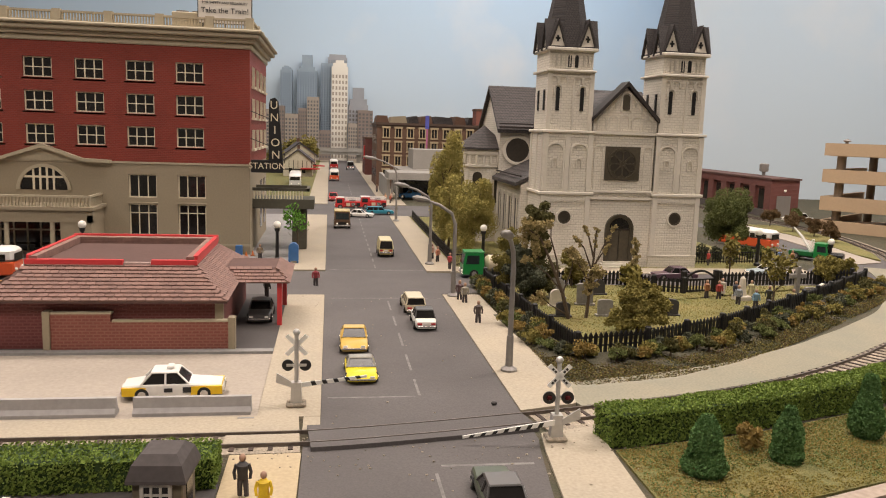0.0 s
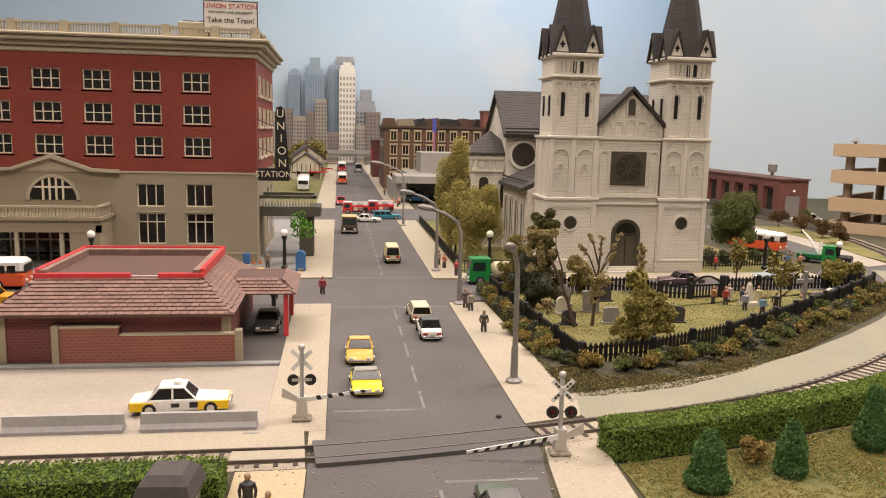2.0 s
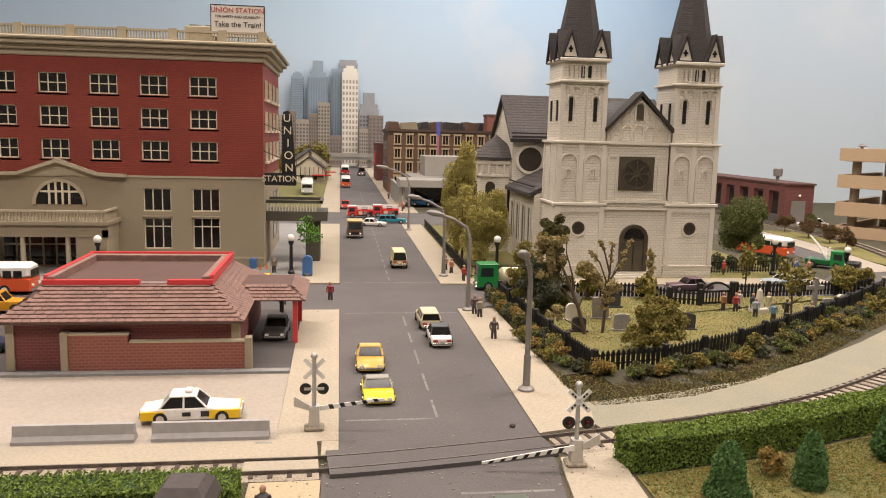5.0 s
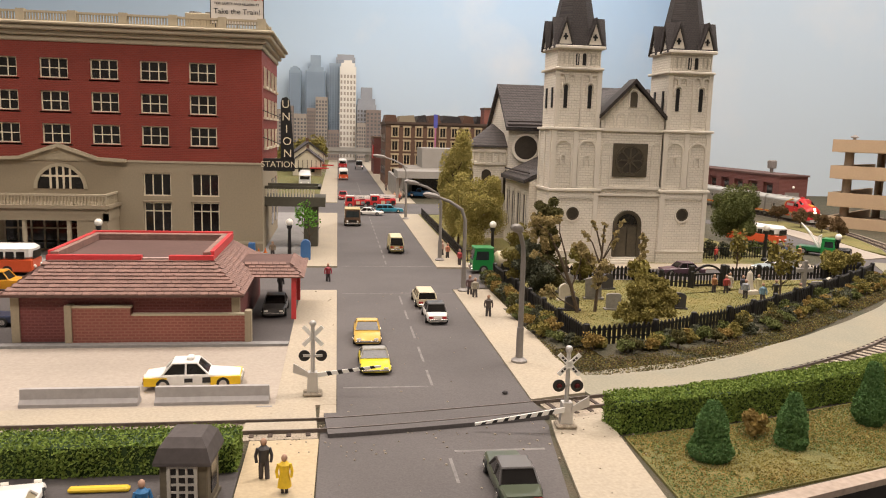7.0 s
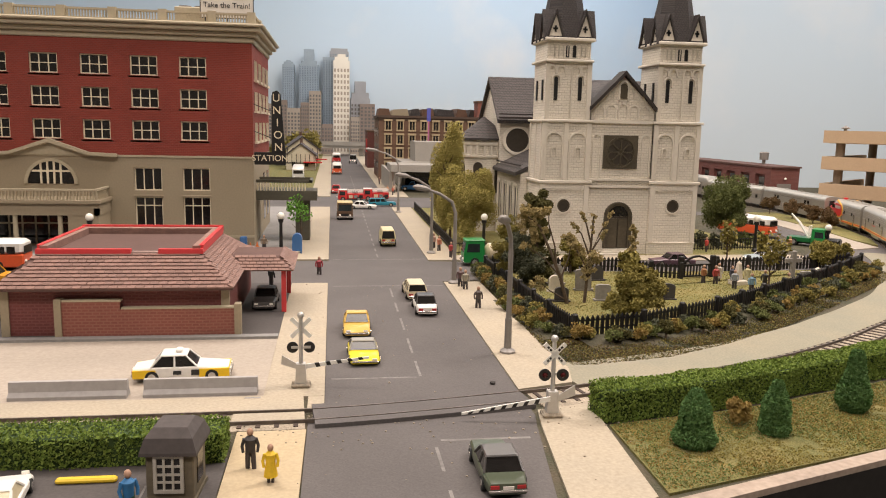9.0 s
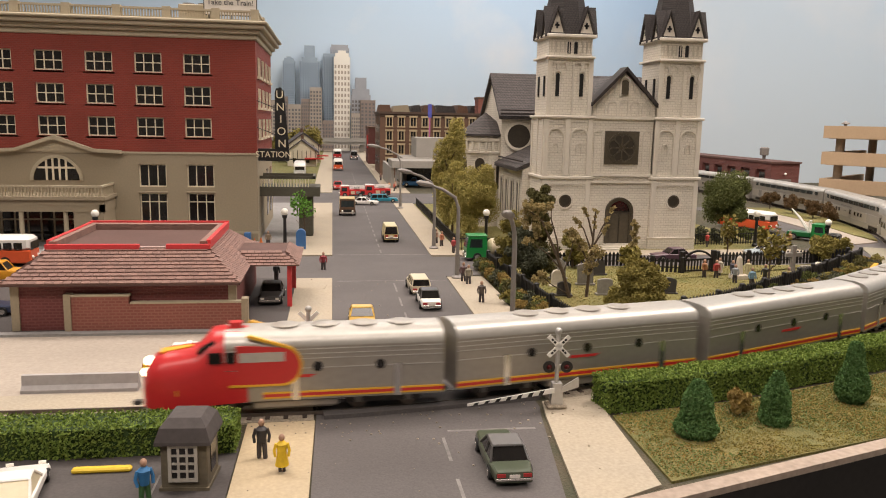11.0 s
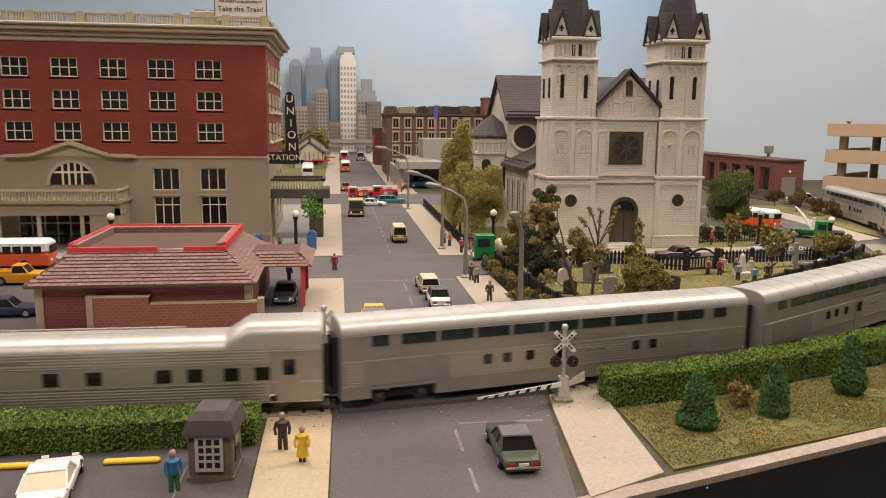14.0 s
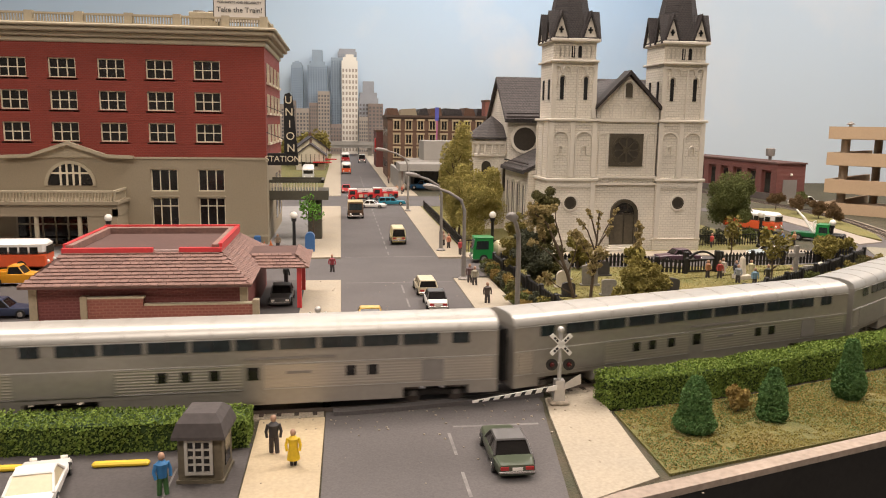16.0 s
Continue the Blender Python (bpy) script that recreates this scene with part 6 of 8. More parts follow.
# the graveyard
GY = [(19.9, 83.2), (20.5, 69), (21.0, 60.4), (21.6, 54.9), (27.9, 56.3), (36.7, 61.0), (48, 69), (57.4, 76.1), (67.8, 84.6)]
sheet("lawn", GY + [(66, 83), (44, 82.4), (21, 82.8)], 0.28, GRASS, "mown grass of the graveyard", "lawn")
bank = B()
for (xa, ya), (xb, yb) in zip(GY, GY[1:]):
    d = Vector((xb - xa, yb - ya)).normalized()
    nx, ny = (d.y * -1.0, d.x) if xa < 21 and xb < 21 else (d.y, -d.x)
    if xa < 21 and xb < 22.3 and yb < ya:
        nx, ny = -1.0, -0.1
    w = 1.8 if xa < 21 and xb < 21 else 4.0
    bank.add([(xa, ya, 0.32), (xb, yb, 0.32), (xb + nx * w, yb + ny * w, 0.08), (xa + nx * w, ya + ny * w, 0.08)], [(0, 1, 2, 3)])
solid("bank", bank, EARTH, "earth bank round the graveyard", "bank", kind="structure")

picket_mesh = mesh_of("picket", B().prism([(-0.15, 0.0), (0.15, 0.0), (0.15, 1.4), (0.0, 1.65), (-0.15, 1.4)], "y", -0.05, 0.05), BLACK_IRON)


def picket_fence(label, line, gap=0.46):
    f = thing("picket_fence", label, "fence", "churchyard fences")
    for (xa, ya), (xb, yb) in zip(line, line[1:]):
        a, b = Vector((xa, ya)), Vector((xb, yb))
        d = b - a
        ang = math.degrees(math.atan2(d.y, d.x))
        ux, uy = d.x / d.length, d.y / d.length
        for z in (0.55, 1.25):
            r = B().box(0, d.length, 0.05, 0.13, z - 0.07, z + 0.07)
            ob = part("rail", r, BLACK_IRON, f)
            ob.matrix_local = C(xa, ya, 0.28, ang)
        n = max(2, int(d.length / gap))
        for k in range(n):
            ob = new("picket", picket_mesh)
            ob.parent = f
            ob.matrix_local = C(xa + d.x * (k + 0.5) / n, ya + d.y * (k + 0.5) / n, 0.3, ang + rng.uniform(-3, 3))
        m = max(1, round(d.length / 4.4))
        for k in range(m + 1):
            ob = part("post", B().cbox(-0.22, 0.22, -0.22, 0.22, 0, 1.95, 0.08), BLACK_IRON, f)
            ob.matrix_local = C(xa + d.x * k / m, ya + d.y * k / m, 0.2, ang)
    return f


picket_fence("black wooden picket fence along the street side", [(19.9, 83.2), (20.5, 69), (21.0, 60.4), (21.6, 54.9)])
picket_fence("black wooden picket fence along the curve", [(21.6, 54.9), (27.9, 56.3), (36.7, 61.0), (48, 69), (57.4, 76.1), (67.8, 84.6)])
picket_fence("black wooden picket fence at the back of the graveyard", [(20.8, 82.9), (30, 83.0), (36.5, 82.9), (38.2, 79.4), (41.2, 78.2)])
picket_fence("black wooden picket fence at the back of the graveyard", [(45.4, 79.3), (47.5, 82.2), (56, 83.2), (66, 84.6)])
gate = thing("churchyard_gate", "black wooden lattice gate with arched top between posts", "gate", at=(43.3, 78.7, 0.28), turn=10)
for x in (-2.1, 2.1):
    part("gate_post", B().cbox(x - 0.3, x + 0.3, -0.25, 0.25, -0.1, 2.5, 0.08), BLACK_IRON, gate)
gb = B().box(-1.8, 1.8, -0.1, 0.1, 0.1, 0.3).box(-1.8, 1.8, -0.1, 0.1, 1.35, 1.55)
ga = [(x, 1.75 + 0.75 * (1 - (x / 1.8) ** 2)) for x in np.linspace(-1.8, 1.8, 10)]
for (xa, za), (xb, zb) in zip(ga, ga[1:]):
    gb.prism([(xa, za - 0.18), (xb, zb - 0.18), (xb, zb + 0.05), (xa, za + 0.05)], "y", -0.1, 0.1)
part("gate_frame", gb, BLACK_IRON, gate)
for k in range(9):
    x = -1.6 + 0.4 * k
    part("gate_bar", B().box(x - 0.07, x + 0.07, -0.06, 0.06, 0.3, 1.35), BLACK_IRON, gate)

GREY_STONE, DARK_STONE, PALE_STONE = paint("grey_granite", (0.3, 0.28, 0.25), 0.7, vary=0.3), paint("dark_granite", (0.06, 0.055, 0.055), 0.5, vary=0.3), paint("pale_marble", (0.62, 0.56, 0.46), 0.7, vary=0.15)
for x, y, w, h, mat_, top, lab in ((26.0, 75.6, 1.6, 2.2, GREY_STONE, 1, "rounded grey"), (24.8, 71.8, 1.1, 1.7, PALE_STONE, 1, "rounded pale"), (24.2, 67.4, 1.3, 1.4, DARK_STONE, 0.4, "dark"), (28.0, 72.4, 1.6, 2.2, GREY_STONE, 0.2, "square grey"),
                                  (31.2, 77.4, 1.3, 1.7, DARK_STONE, 1, "rounded dark"), (28.4, 67.6, 1.4, 1.6, GREY_STONE, 0.2, "square grey"), (35.0, 67.9, 1.5, 1.6, DARK_STONE, 0.4, "dark"), (35.5, 76.0, 1.2, 1.4, DARK_STONE, 0.4, "dark"),
                                  (55.6, 76.9, 1.5, 1.0, GREY_STONE, 0.1, "low grey"), (57.8, 78.0, 1.2, 1.2, PALE_STONE, 1, "rounded pale")):
    b = B().prism([(-w / 2, 0), (w / 2, 0)] + [(w / 2 * math.cos(a), h - w / 2 * top + w / 2 * top * math.sin(a)) for a in np.linspace(0, math.pi, 12)], "y", -0.2, 0.2)
    b.box(-w / 2 - 0.2, w / 2 + 0.2, -0.35, 0.35, -0.05, 0.16)
    solid("gravestone", b, mat_, lab + " gravestone standing in the grass", "gravestone", "gravestones").matrix_world = pose(x * S, y * S, 0.28 * S, 0, rng.uniform(-3, 3), rng.uniform(-12, 8))
cross = B().cbox(-0.28, 0.28, -0.2, 0.2, 0.5, 3.6, 0.06).cbox(-1.05, 1.05, -0.18, 0.18, 2.3, 2.8, 0.06).cbox(-0.9, 0.9, -0.6, 0.6, -0.05, 0.5, 0.1)
solid("gravestone", cross, GREY_STONE, "tall grey stone cross on a stepped base", "gravestone", "gravestones").matrix_world = C(52.8, 75.3, 0.28, 8)
solid("gravestone", B().cbox(-0.8, 0.8, -0.7, 0.7, -0.05, 0.5, 0.08).cyl(0, 0, 0.5, 2.3, 0.5, 0.28, 4, math.pi / 4).cyl(0, 0, 2.3, 2.6, 0.28, 0.02, 4, math.pi / 4), PALE_STONE, "pale stone obelisk gravestone", "gravestone", "gravestones").matrix_world = C(46.2, 74.8, 0.28, 10)

tufts("grass", "short olive scatter grass of the graveyard", inside(GY + [(66, 83), (44, 82.4), (21, 82.8)]), (20, 67, 56, 84), 26000, 0.28, 0.06, ((LEAF_OLIVE, 0.6), (LEAF_GREEN, 0.25), (LEAF_GOLD, 0.15)))
BANK = [(18.4, 82), (20.0, 82.4), (20.9, 60.4), (21.4, 54.8), (28.0, 56.0), (36.9, 60.7), (48.2, 68.7), (57.6, 75.8), (67.8, 84.3), (70, 81), (62, 73.7), (50.1, 64.3), (41.3, 57.6), (33.5, 52.6), (27.2, 49.4), (19.4, 47.6), (18.4, 52)]
tufts("ground_scatter", "brown and green ground scatter on the bank", inside(BANK), (18, 70, 48, 85), 70000, 0.12, 0.08, ((LEAF_BROWN, 0.25), (LEAF_OLIVE, 0.22), (LEAF_DARK, 0.15), (LEAF_MOSS, 0.38)))
# shrubs along the bank, outside the fence
k = 0
for (xa, ya), (xb, yb) in zip(GY, GY[1:]):
    d = Vector((xb - xa, yb - ya))
    steps = int(d.length / 0.8)
    for i in range(steps):
        u = (i + rng.random()) / steps
        street_side = xa < 21 and xb < 21
        nx, ny = (-1, 0) if street_side else (d.y / d.length, -d.x / d.length)
        if xa < 21 and not street_side:
            nx, ny = -0.8, -0.6
        o_ = rng.uniform(0.6, 1.5) if street_side else rng.uniform(0.6, 3.0)
        k += 1
        m_ = (LEAF_OLIVE, LEAF_GREEN, LEAF_MOSS, LEAF_DARK, LEAF_GOLD)[k % 5]
        lab = {"leaf_olive": "low olive-green", "leaf_green": "low green", "leaf_dark": "low grey-green", "leaf_moss": "low moss-green", "leaf_gold": "low golden brown"}[m_.name]
        shrub(lab + " shrub outside the churchyard fence", (xa + d.x * u + nx * o_, ya + d.y * u + ny * o_, 0.12), rng.uniform(0.75, 1.3), rng.uniform(1.0, 1.8), m_, 800, 0.1, "shrubs along the churchyard bank")


# ---- figures: one plain mesh each ----
FIGURE_SKIN, FIGURE_DARK = paint("figure_skin", (0.4, 0.24, 0.16), 0.6), paint("figure_dark", (0.06, 0.05, 0.05), 0.7)
LEGS = {"blue": paint("figure_green", (0.05, 0.13, 0.04), 0.7)}


def figure(at, colour, label, turn=0.0, height=2.0, dark=(0.05, 0.045, 0.05), skirt=False):
    b = B()
    if skirt:
        b.lathe(0, 0, [(0.36, 0.35), (0.34, 0.5), (0.24, 1.1), (0.28, 1.5), (0.12, 1.66)], 9)
        b.cyl(-0.1, 0, 0, 0.4, 0.08).cyl(0.1, 0, 0, 0.4, 0.08)
    else:
        b.tube([(-0.14, 0.05, 0), (-0.13, 0, 0.5), (-0.1, 0, 1.0)], 0.11, 0.14).tube([(0.17, -0.05, 0), (0.14, 0, 0.5), (0.1, 0, 1.0)], 0.11, 0.14)
        b.lathe(0, 0, [(0.22, 0.85), (0.24, 1.1), (0.29, 1.5), (0.12, 1.66)], 9)
    b.tube([(-0.27, 0, 1.52), (-0.38, -0.04, 1.15), (-0.32, -0.14, 0.85)], 0.09, 0.07).tube([(0.27, 0, 1.52), (0.38, -0.02, 1.15), (0.34, -0.12, 0.85)], 0.09, 0.07)
    b.ball(0, 0, 1.83, 0.16, 0.17, 0.2)
    s = height / 2.0
    b.v = [(x * s, y * s, z * s) for x, y, z in b.v]
    key = "figure_%d_%d_%d" % tuple(int(c * 99) for c in colour)
    m = bpy.data.materials.get(key) or paint(key, colour, 0.6, vary=0.2, patch=200)
    ob = solid("figurine", b, m, label, "figurine", "model figures", smooth=True)
    for extra in (LEGS.get(label.split(" in a ")[-1].split()[0], FIGURE_DARK), FIGURE_SKIN):
        ob.data.materials.append(extra)
    for f in ob.data.polygons:
        zc = f.center.z / (S * s)
        f.material_index = 2 if zc > 1.68 else 1 if zc < (0.36 if skirt else 0.92) else 0
    ob.matrix_world = C(*at, turn)
    return ob


figure((-1.33, 33.0, 0.16), (0.04, 0.035, 0.035), "tiny painted figure in a dark coat on the pavement")
figure((-0.26, 31.4, 0.16), (0.75, 0.5, 0.02), "tiny painted figure in a yellow dress on the pavement", skirt=True, height=1.85)
figure((-5.97, 29.1, 0.05), (0.03, 0.16, 0.36), "tiny painted figure in a blue top beside the hut", 30)
figure((1.1, 82.8, 0.05), (0.3, 0.04, 0.05), "tiny red painted figure crossing the street")
figure((16.0, 73.9, 0.16), (0.32, 0.29, 0.22), "tiny grey painted figure on the pavement")
figure((15.7, 75.3, 0.16), (0.12, 0.07, 0.07), "tiny brown painted figure on the pavement")
figure((15.8, 65.6, 0.16), (0.09, 0.07, 0.06), "tiny dark painted figure on the pavement")
figure((-6.2, 99, 0.15), (0.25, 0.18, 0.12), "tiny tan painted figure before the station")
for x, y, c, w in ((42.6, 75.6, (0.32, 0.14, 0.06), "orange"), (43.8, 75.2, (0.34, 0.05, 0.04), "red"), (44.9, 76.6, (0.45, 0.4, 0.32), "cream"), (45.6, 75.0, (0.05, 0.05, 0.07), "dark"), (44.6, 72.6, (0.3, 0.32, 0.34), "grey"), (45.4, 70.6, (0.2, 0.33, 0.42), "pale blue"), (47.6, 75.4, (0.55, 0.5, 0.3), "straw-coloured"), (47.9, 72.4, (0.06, 0.06, 0.05), "black"), (49.6, 70.8, (0.3, 0.24, 0.1), "ochre")):
    figure((x, y, 0.28), c, "tiny %s painted mourner figure in the graveyard" % w, rng.uniform(-60, 60), skirt=c[0] > 0.4)
for x, y, c, w in ((16.2, 101, (0.5, 0.32, 0.25), "pink"), (16.6, 98.6, (0.5, 0.2, 0.12), "orange"), (17.4, 93.2, (0.4, 0.05, 0.05), "red"), (15.6, 184, (0.6, 0.35, 0.2), "orange"), (16.6, 181, (0.45, 0.1, 0.06), "red"), (17.3, 186, (0.6, 0.4, 0.3), "pale"), (15.4, 214, (0.2, 0.12, 0.1), "brown"), (65.5, 99.5, (0.15, 0.25, 0.5), "blue"), (67, 98.8, (0.55, 0.3, 0.15), "tan"), (53.8, 97.5, (0.5, 0.05, 0.04), "red"), (-3.6, 76.4, (0.03, 0.03, 0.03), "black")):
    figure((x, y, 0.16), c, "tiny %s painted figure on the pavement" % w, rng.uniform(-180, 180))


# ---- street furniture ----
def street_lamp(at, height, turn, arm=4.0):
    lp = thing("street_lamp", "tall grey street lamp with a curved arm and oval head", "street lamp", "tall street lamps", at=at, turn=turn)
    part("base", B().lathe(0, 0, [(0.6, 0), (0.6, 0.15), (0.3, 0.35)], 12), GREY_METAL, lp)
    part("pole", B().cyl(0, 0, 0.3, 2.6, 0.28, 0.26).tube([(0, 0, 2.6), (0, 0, height * 0.78), (-arm * 0.1, 0, height * 0.9), (-arm * 0.45, 0, height * 0.99), (-arm * 0.75, 0, height * 1.03)], 0.2, 0.15, 10), GREY_METAL, lp, "", True)
    hd = part("lamp_head", B().loft([[(-arm * 0.7 - u * arm * 0.45, w * math.cos(a), height * 1.03 + 0.05 + 0.3 * u + 0.7 * w * math.sin(a)) for a in np.linspace(0, 2 * math.pi, 10)[:-1]] for u, w in ((0, 0.16), (0.25, 0.42), (0.75, 0.46), (1, 0.14))]), GREY_METAL, lp, "", True)
    return lp


street_lamp((15.4, 51.4, 0.16), 9.6, 62, 2.2)
street_lamp((15.3, 77.0, 0.16), 9.6, 8, 4.0)
street_lamp((15.3, 96.6, 0.16), 9.6, 4, 4.2)
street_lamp((14.9, 144.2, 0.16), 11.2, 4, 5.5)


def globe_lamp(at, h=4.2):
    g = thing("globe_lamp", "short black lamp post with a white globe", "street lamp", "globe lamps", at=at)
    part("post", B().lathe(0, 0, [(0.42, 0), (0.42, 0.3), (0.24, 0.5), (0.2, h - 0.5), (0.34, h - 0.3), (0.34, h)], 12), BLACK_IRON, g, "", True)
    part("globe", B().ball(0, 0, h + 0.4, 0.48, n=14, m=9), GLOBE, g, "white glass globe", True)


for p in ((-4.0, 98.2, 0.15), (-26.6, 98.2 - 2.4, 0.15), (22.6, 98.5, 0.1), (61, 97.6, 0.15), (74.6, 101.5, 0.05)):
    globe_lamp(p, 2.6 if p[0] > 70 else 4.2)

BLUE_BOX = paint("post_blue", (0.05, 0.15, 0.36), 0.4, vary=0.1)
mb = thing("mailbox", "blue round-topped street mailbox", "mailbox", at=(-1.9, 97, 0.16))
part("body", B().prism([(-0.62, 0.3), (0.62, 0.3)] + arc(0, 1.9, 0.62, 0, 180, 10), "y", -0.55, 0.55), BLUE_BOX, mb)
for x in (-0.5, 0.5):
    for y in (-0.42, 0.42):
        part("leg", B().box(x - 0.1, x + 0.1, y - 0.1, y + 0.1, 0, 0.3), BLUE_BOX, mb)
solid("trash_bin", B().cbox(-9.6, -8.7, 101.8, 102.6, 0.15, 1.5, 0.1), BLUE_BOX, "small blue bin before the station", "bin")
for x, y in ((-7.4, 102.2), (-8.2, 101.6)):
    solid("traffic_cone", B().lathe(x, y, [(0.3, 0.15), (0.3, 0.22), (0.18, 0.24), (0.05, 0.8)], 8), paint("cone_orange", (0.6, 0.16, 0.03), 0.5), "small orange traffic cone", "traffic cone", "traffic cones")

BARRIER = paint("barrier_concrete", (0.36, 0.34, 0.33), 0.8, vary=0.12)
for x0 in (-25.0, -17.3 + 0.95, -8.7):
    b = B().prism([(43.55, 0.1), (44.5, 0.1), (44.5, 0.3), (44.25, 0.55), (44.18, 1.15), (43.87, 1.15), (43.8, 0.55), (43.55, 0.3)], "x", x0, x0 + 6.7)
    solid("concrete_barrier", b, BARRIER, "grey concrete road barrier on the lot", "barrier", "road barriers")
solid("wheel_stop", B().cbox(-2.7, -1.7, 42.7, 42.95, 0.1, 0.22, 0.04), KERB_GREY, "dark strip on the pavement edge", "strip")


def crossing_signal(at, turn, arm_len, tip):
    g = thing("crossing_signal", "silver level-crossing signal with crossbuck, lights and lowered gate", "crossing signal", "crossing signals", at=at, turn=turn)
    part("footing", B().cbox(-0.6, 0.6, -0.5, 0.5, 0, 0.25, 0.08), BALLAST, g)
    part("mast", B().cyl(0, 0, 0.2, 4.5, 0.13, 0.13, 10).ball(0, 0, 4.6, 0.22), SILVER, g, "", True)
    part("mechanism", B().prism([(-0.35, 0.25), (0.35, 0.25), (0.3, 1.5), (-0.28, 1.5)], "y", -0.3, 0.3), SILVER, g)
    for a in (45, -45):
        c = B().box(-0.85, 0.85, -0.23, -0.17 + (0.03 if a > 0 else 0), -0.13, 0.13)
        m = Matrix.Translation((0, 0, 3.75)) @ Matrix.Rotation(radians(a), 4, "Y")
        c.v = [tuple(m @ Vector(p)) for p in c.v]
        cb = part("crossbuck", c, WHITE, g)
        c2 = B()
        for u in (-0.55, -0.35, 0.35, 0.55):
            c2.box(u - 0.07, u + 0.07, -0.25, -0.23, -0.06, 0.06)
        c2.v = [tuple(m @ Vector(p)) for p in c2.v]
        part("dark_print", c2, SIGN_BLACK, cb, "dark illegible print")
    part("light_bar", B().box(-0.6, 0.6, -0.1, 0.0, 2.45, 2.6), SILVER, g)
    for x in (-0.52, 0.52):
        hd = part("light", B().prism([(x + u - x, z) for u, z in arc(x, 2.5, 0.36, 0, 345, 15)], "y", -0.2, -0.12), BLACK_PAINT, g, "black round signal backing")
        part("lens", B().ball(x, -0.24, 2.5, 0.17), paint("signal_red", (0.06, 0.008, 0.008), 0.2) if "signal_red" not in bpy.data.materials else bpy.data.materials["signal_red"], hd)
    part("counterweight", B().prism([(0.25, 1.0), (1.25, 1.35), (1.2, 1.95), (0.25, 1.35)], "y", -0.42, -0.32), SILVER, g)
    arm = part("gate_arm", B().prism([(-0.2, 1.0), (-0.2, 1.3), (-arm_len, tip + 0.14), (-arm_len, tip)], "y", -0.45, -0.36), WHITE, g, "white gate arm with dark bands")
    n = int(arm_len / 0.62)
    for k in range(1, n, 1):
        u0, u1 = 0.2 + (arm_len - 0.2) * (k + 0.1) / n, 0.2 + (arm_len - 0.2) * (k + 0.5) / n
        def zz(u, top):
            w = (u - 0.2) / (arm_len - 0.2)
            return (1.3 + (tip + 0.14 - 1.3) * w) if top else (1.0 + (tip - 1.0) * w)
        part("band", B().prism([(-u0, zz(u0, 0)), (-u0 + 0.12, zz(u0, 1)), (-u1 + 0.12, zz(u1, 1)), (-u1, zz(u1, 0))], "y", -0.462, -0.35), BLACK_PAINT, arm)
    return g


crossing_signal((15.15, 38.6, 0.16), -3, 5.3, 0.25)
crossing_signal((0.6, 44.9, 0.16), 180, 4.3, 1.6)

hut = thing("watchman_hut", "small weathered crossing hut with dark hipped roof and paned window", "hut", at=(-4.5, 30.1, 0.05), turn=-4)
HUT = paint("hut_wood", (0.14, 0.115, 0.075), 0.85, vary=0.3, patch=60)
part("wall", B().cbox(-1.0, 1.05, 0.0, 2.2, 0, 2.3, 0.05), HUT, hut)
part("plinth", B().box(-1.08, 1.13, -0.08, 2.28, 0, 0.15), HUT, hut)
rf = B().loft([[(-1.2, -0.25, 2.2), (1.25, -0.25, 2.2), (1.25, 2.45, 2.2), (-1.2, 2.45, 2.2)], [(-1.2, -0.25, 2.35), (1.25, -0.25, 2.35), (1.25, 2.45, 2.35), (-1.2, 2.45, 2.35)], [(-1.0, -0.05, 2.95), (1.05, -0.05, 2.95), (1.05, 2.25, 2.95), (-1.0, 2.25, 2.95)], [(-0.7, 0.35, 3.3), (0.75, 0.35, 3.3), (0.75, 1.85, 3.3), (-0.7, 1.85, 3.3)]])
part("roof", rf, paint("hut_roof", (0.075, 0.063, 0.06), 0.85, vary=0.25), hut)
hw = part("window", B().box(-0.55, 0.55, -0.05, 0.02, 0.55, 2.1), GLASS_DARK, hut)
hb = B().box(-0.65, -0.5, -0.14, -0.05, 0.45, 2.2).box(0.5, 0.65, -0.14, -0.05, 0.45, 2.2).box(-0.5, 0.5, -0.14, -0.05, 0.45, 0.6).box(-0.5, 0.5, -0.14, -0.05, 2.05, 2.2)
for u in (-0.2, 0.18):
    hb.box(u - 0.05, u + 0.05, -0.12, -0.051, 0.6, 2.05)
for z in (0.95, 1.3, 1.68):
    hb.box(-0.5, 0.5, -0.11, -0.052, z - 0.05, z + 0.05)
part("frame", hb, paint("grey_white_paint", (0.42, 0.39, 0.34), 0.7, vary=0.2), hw)
hs = part("side_window", B().box(1.04, 1.09, 0.6, 1.6, 0.6, 2.0), GLASS_DARK, hut)

# low iron fences
def iron_fence(label, line, h=1.6):
    f = thing("iron_fence", label, "fence", "iron fences")
    for (xa, ya), (xb, yb) in zip(line, line[1:]):
        d = Vector((xb - xa, yb - ya))
        ang = math.degrees(math.atan2(d.y, d.x))
        for z in (0.2, h - 0.15):
            part("rail", B().box(0, d.length, -0.04, 0.04, z, z + 0.1), BLACK_IRON, f).matrix_local = C(xa, ya, 0.12, ang)
        n = int(d.length / 0.42)
        b = B()
        for k in range(n):
            b.box(d.length * k / n - 0.04, d.length * k / n + 0.04, -0.04, 0.04, 0, h)
        ob = tagged(part("railing", b, BLACK_IRON, f), kind="stuff")
        ob.matrix_local = C(xa, ya, 0.12, ang)


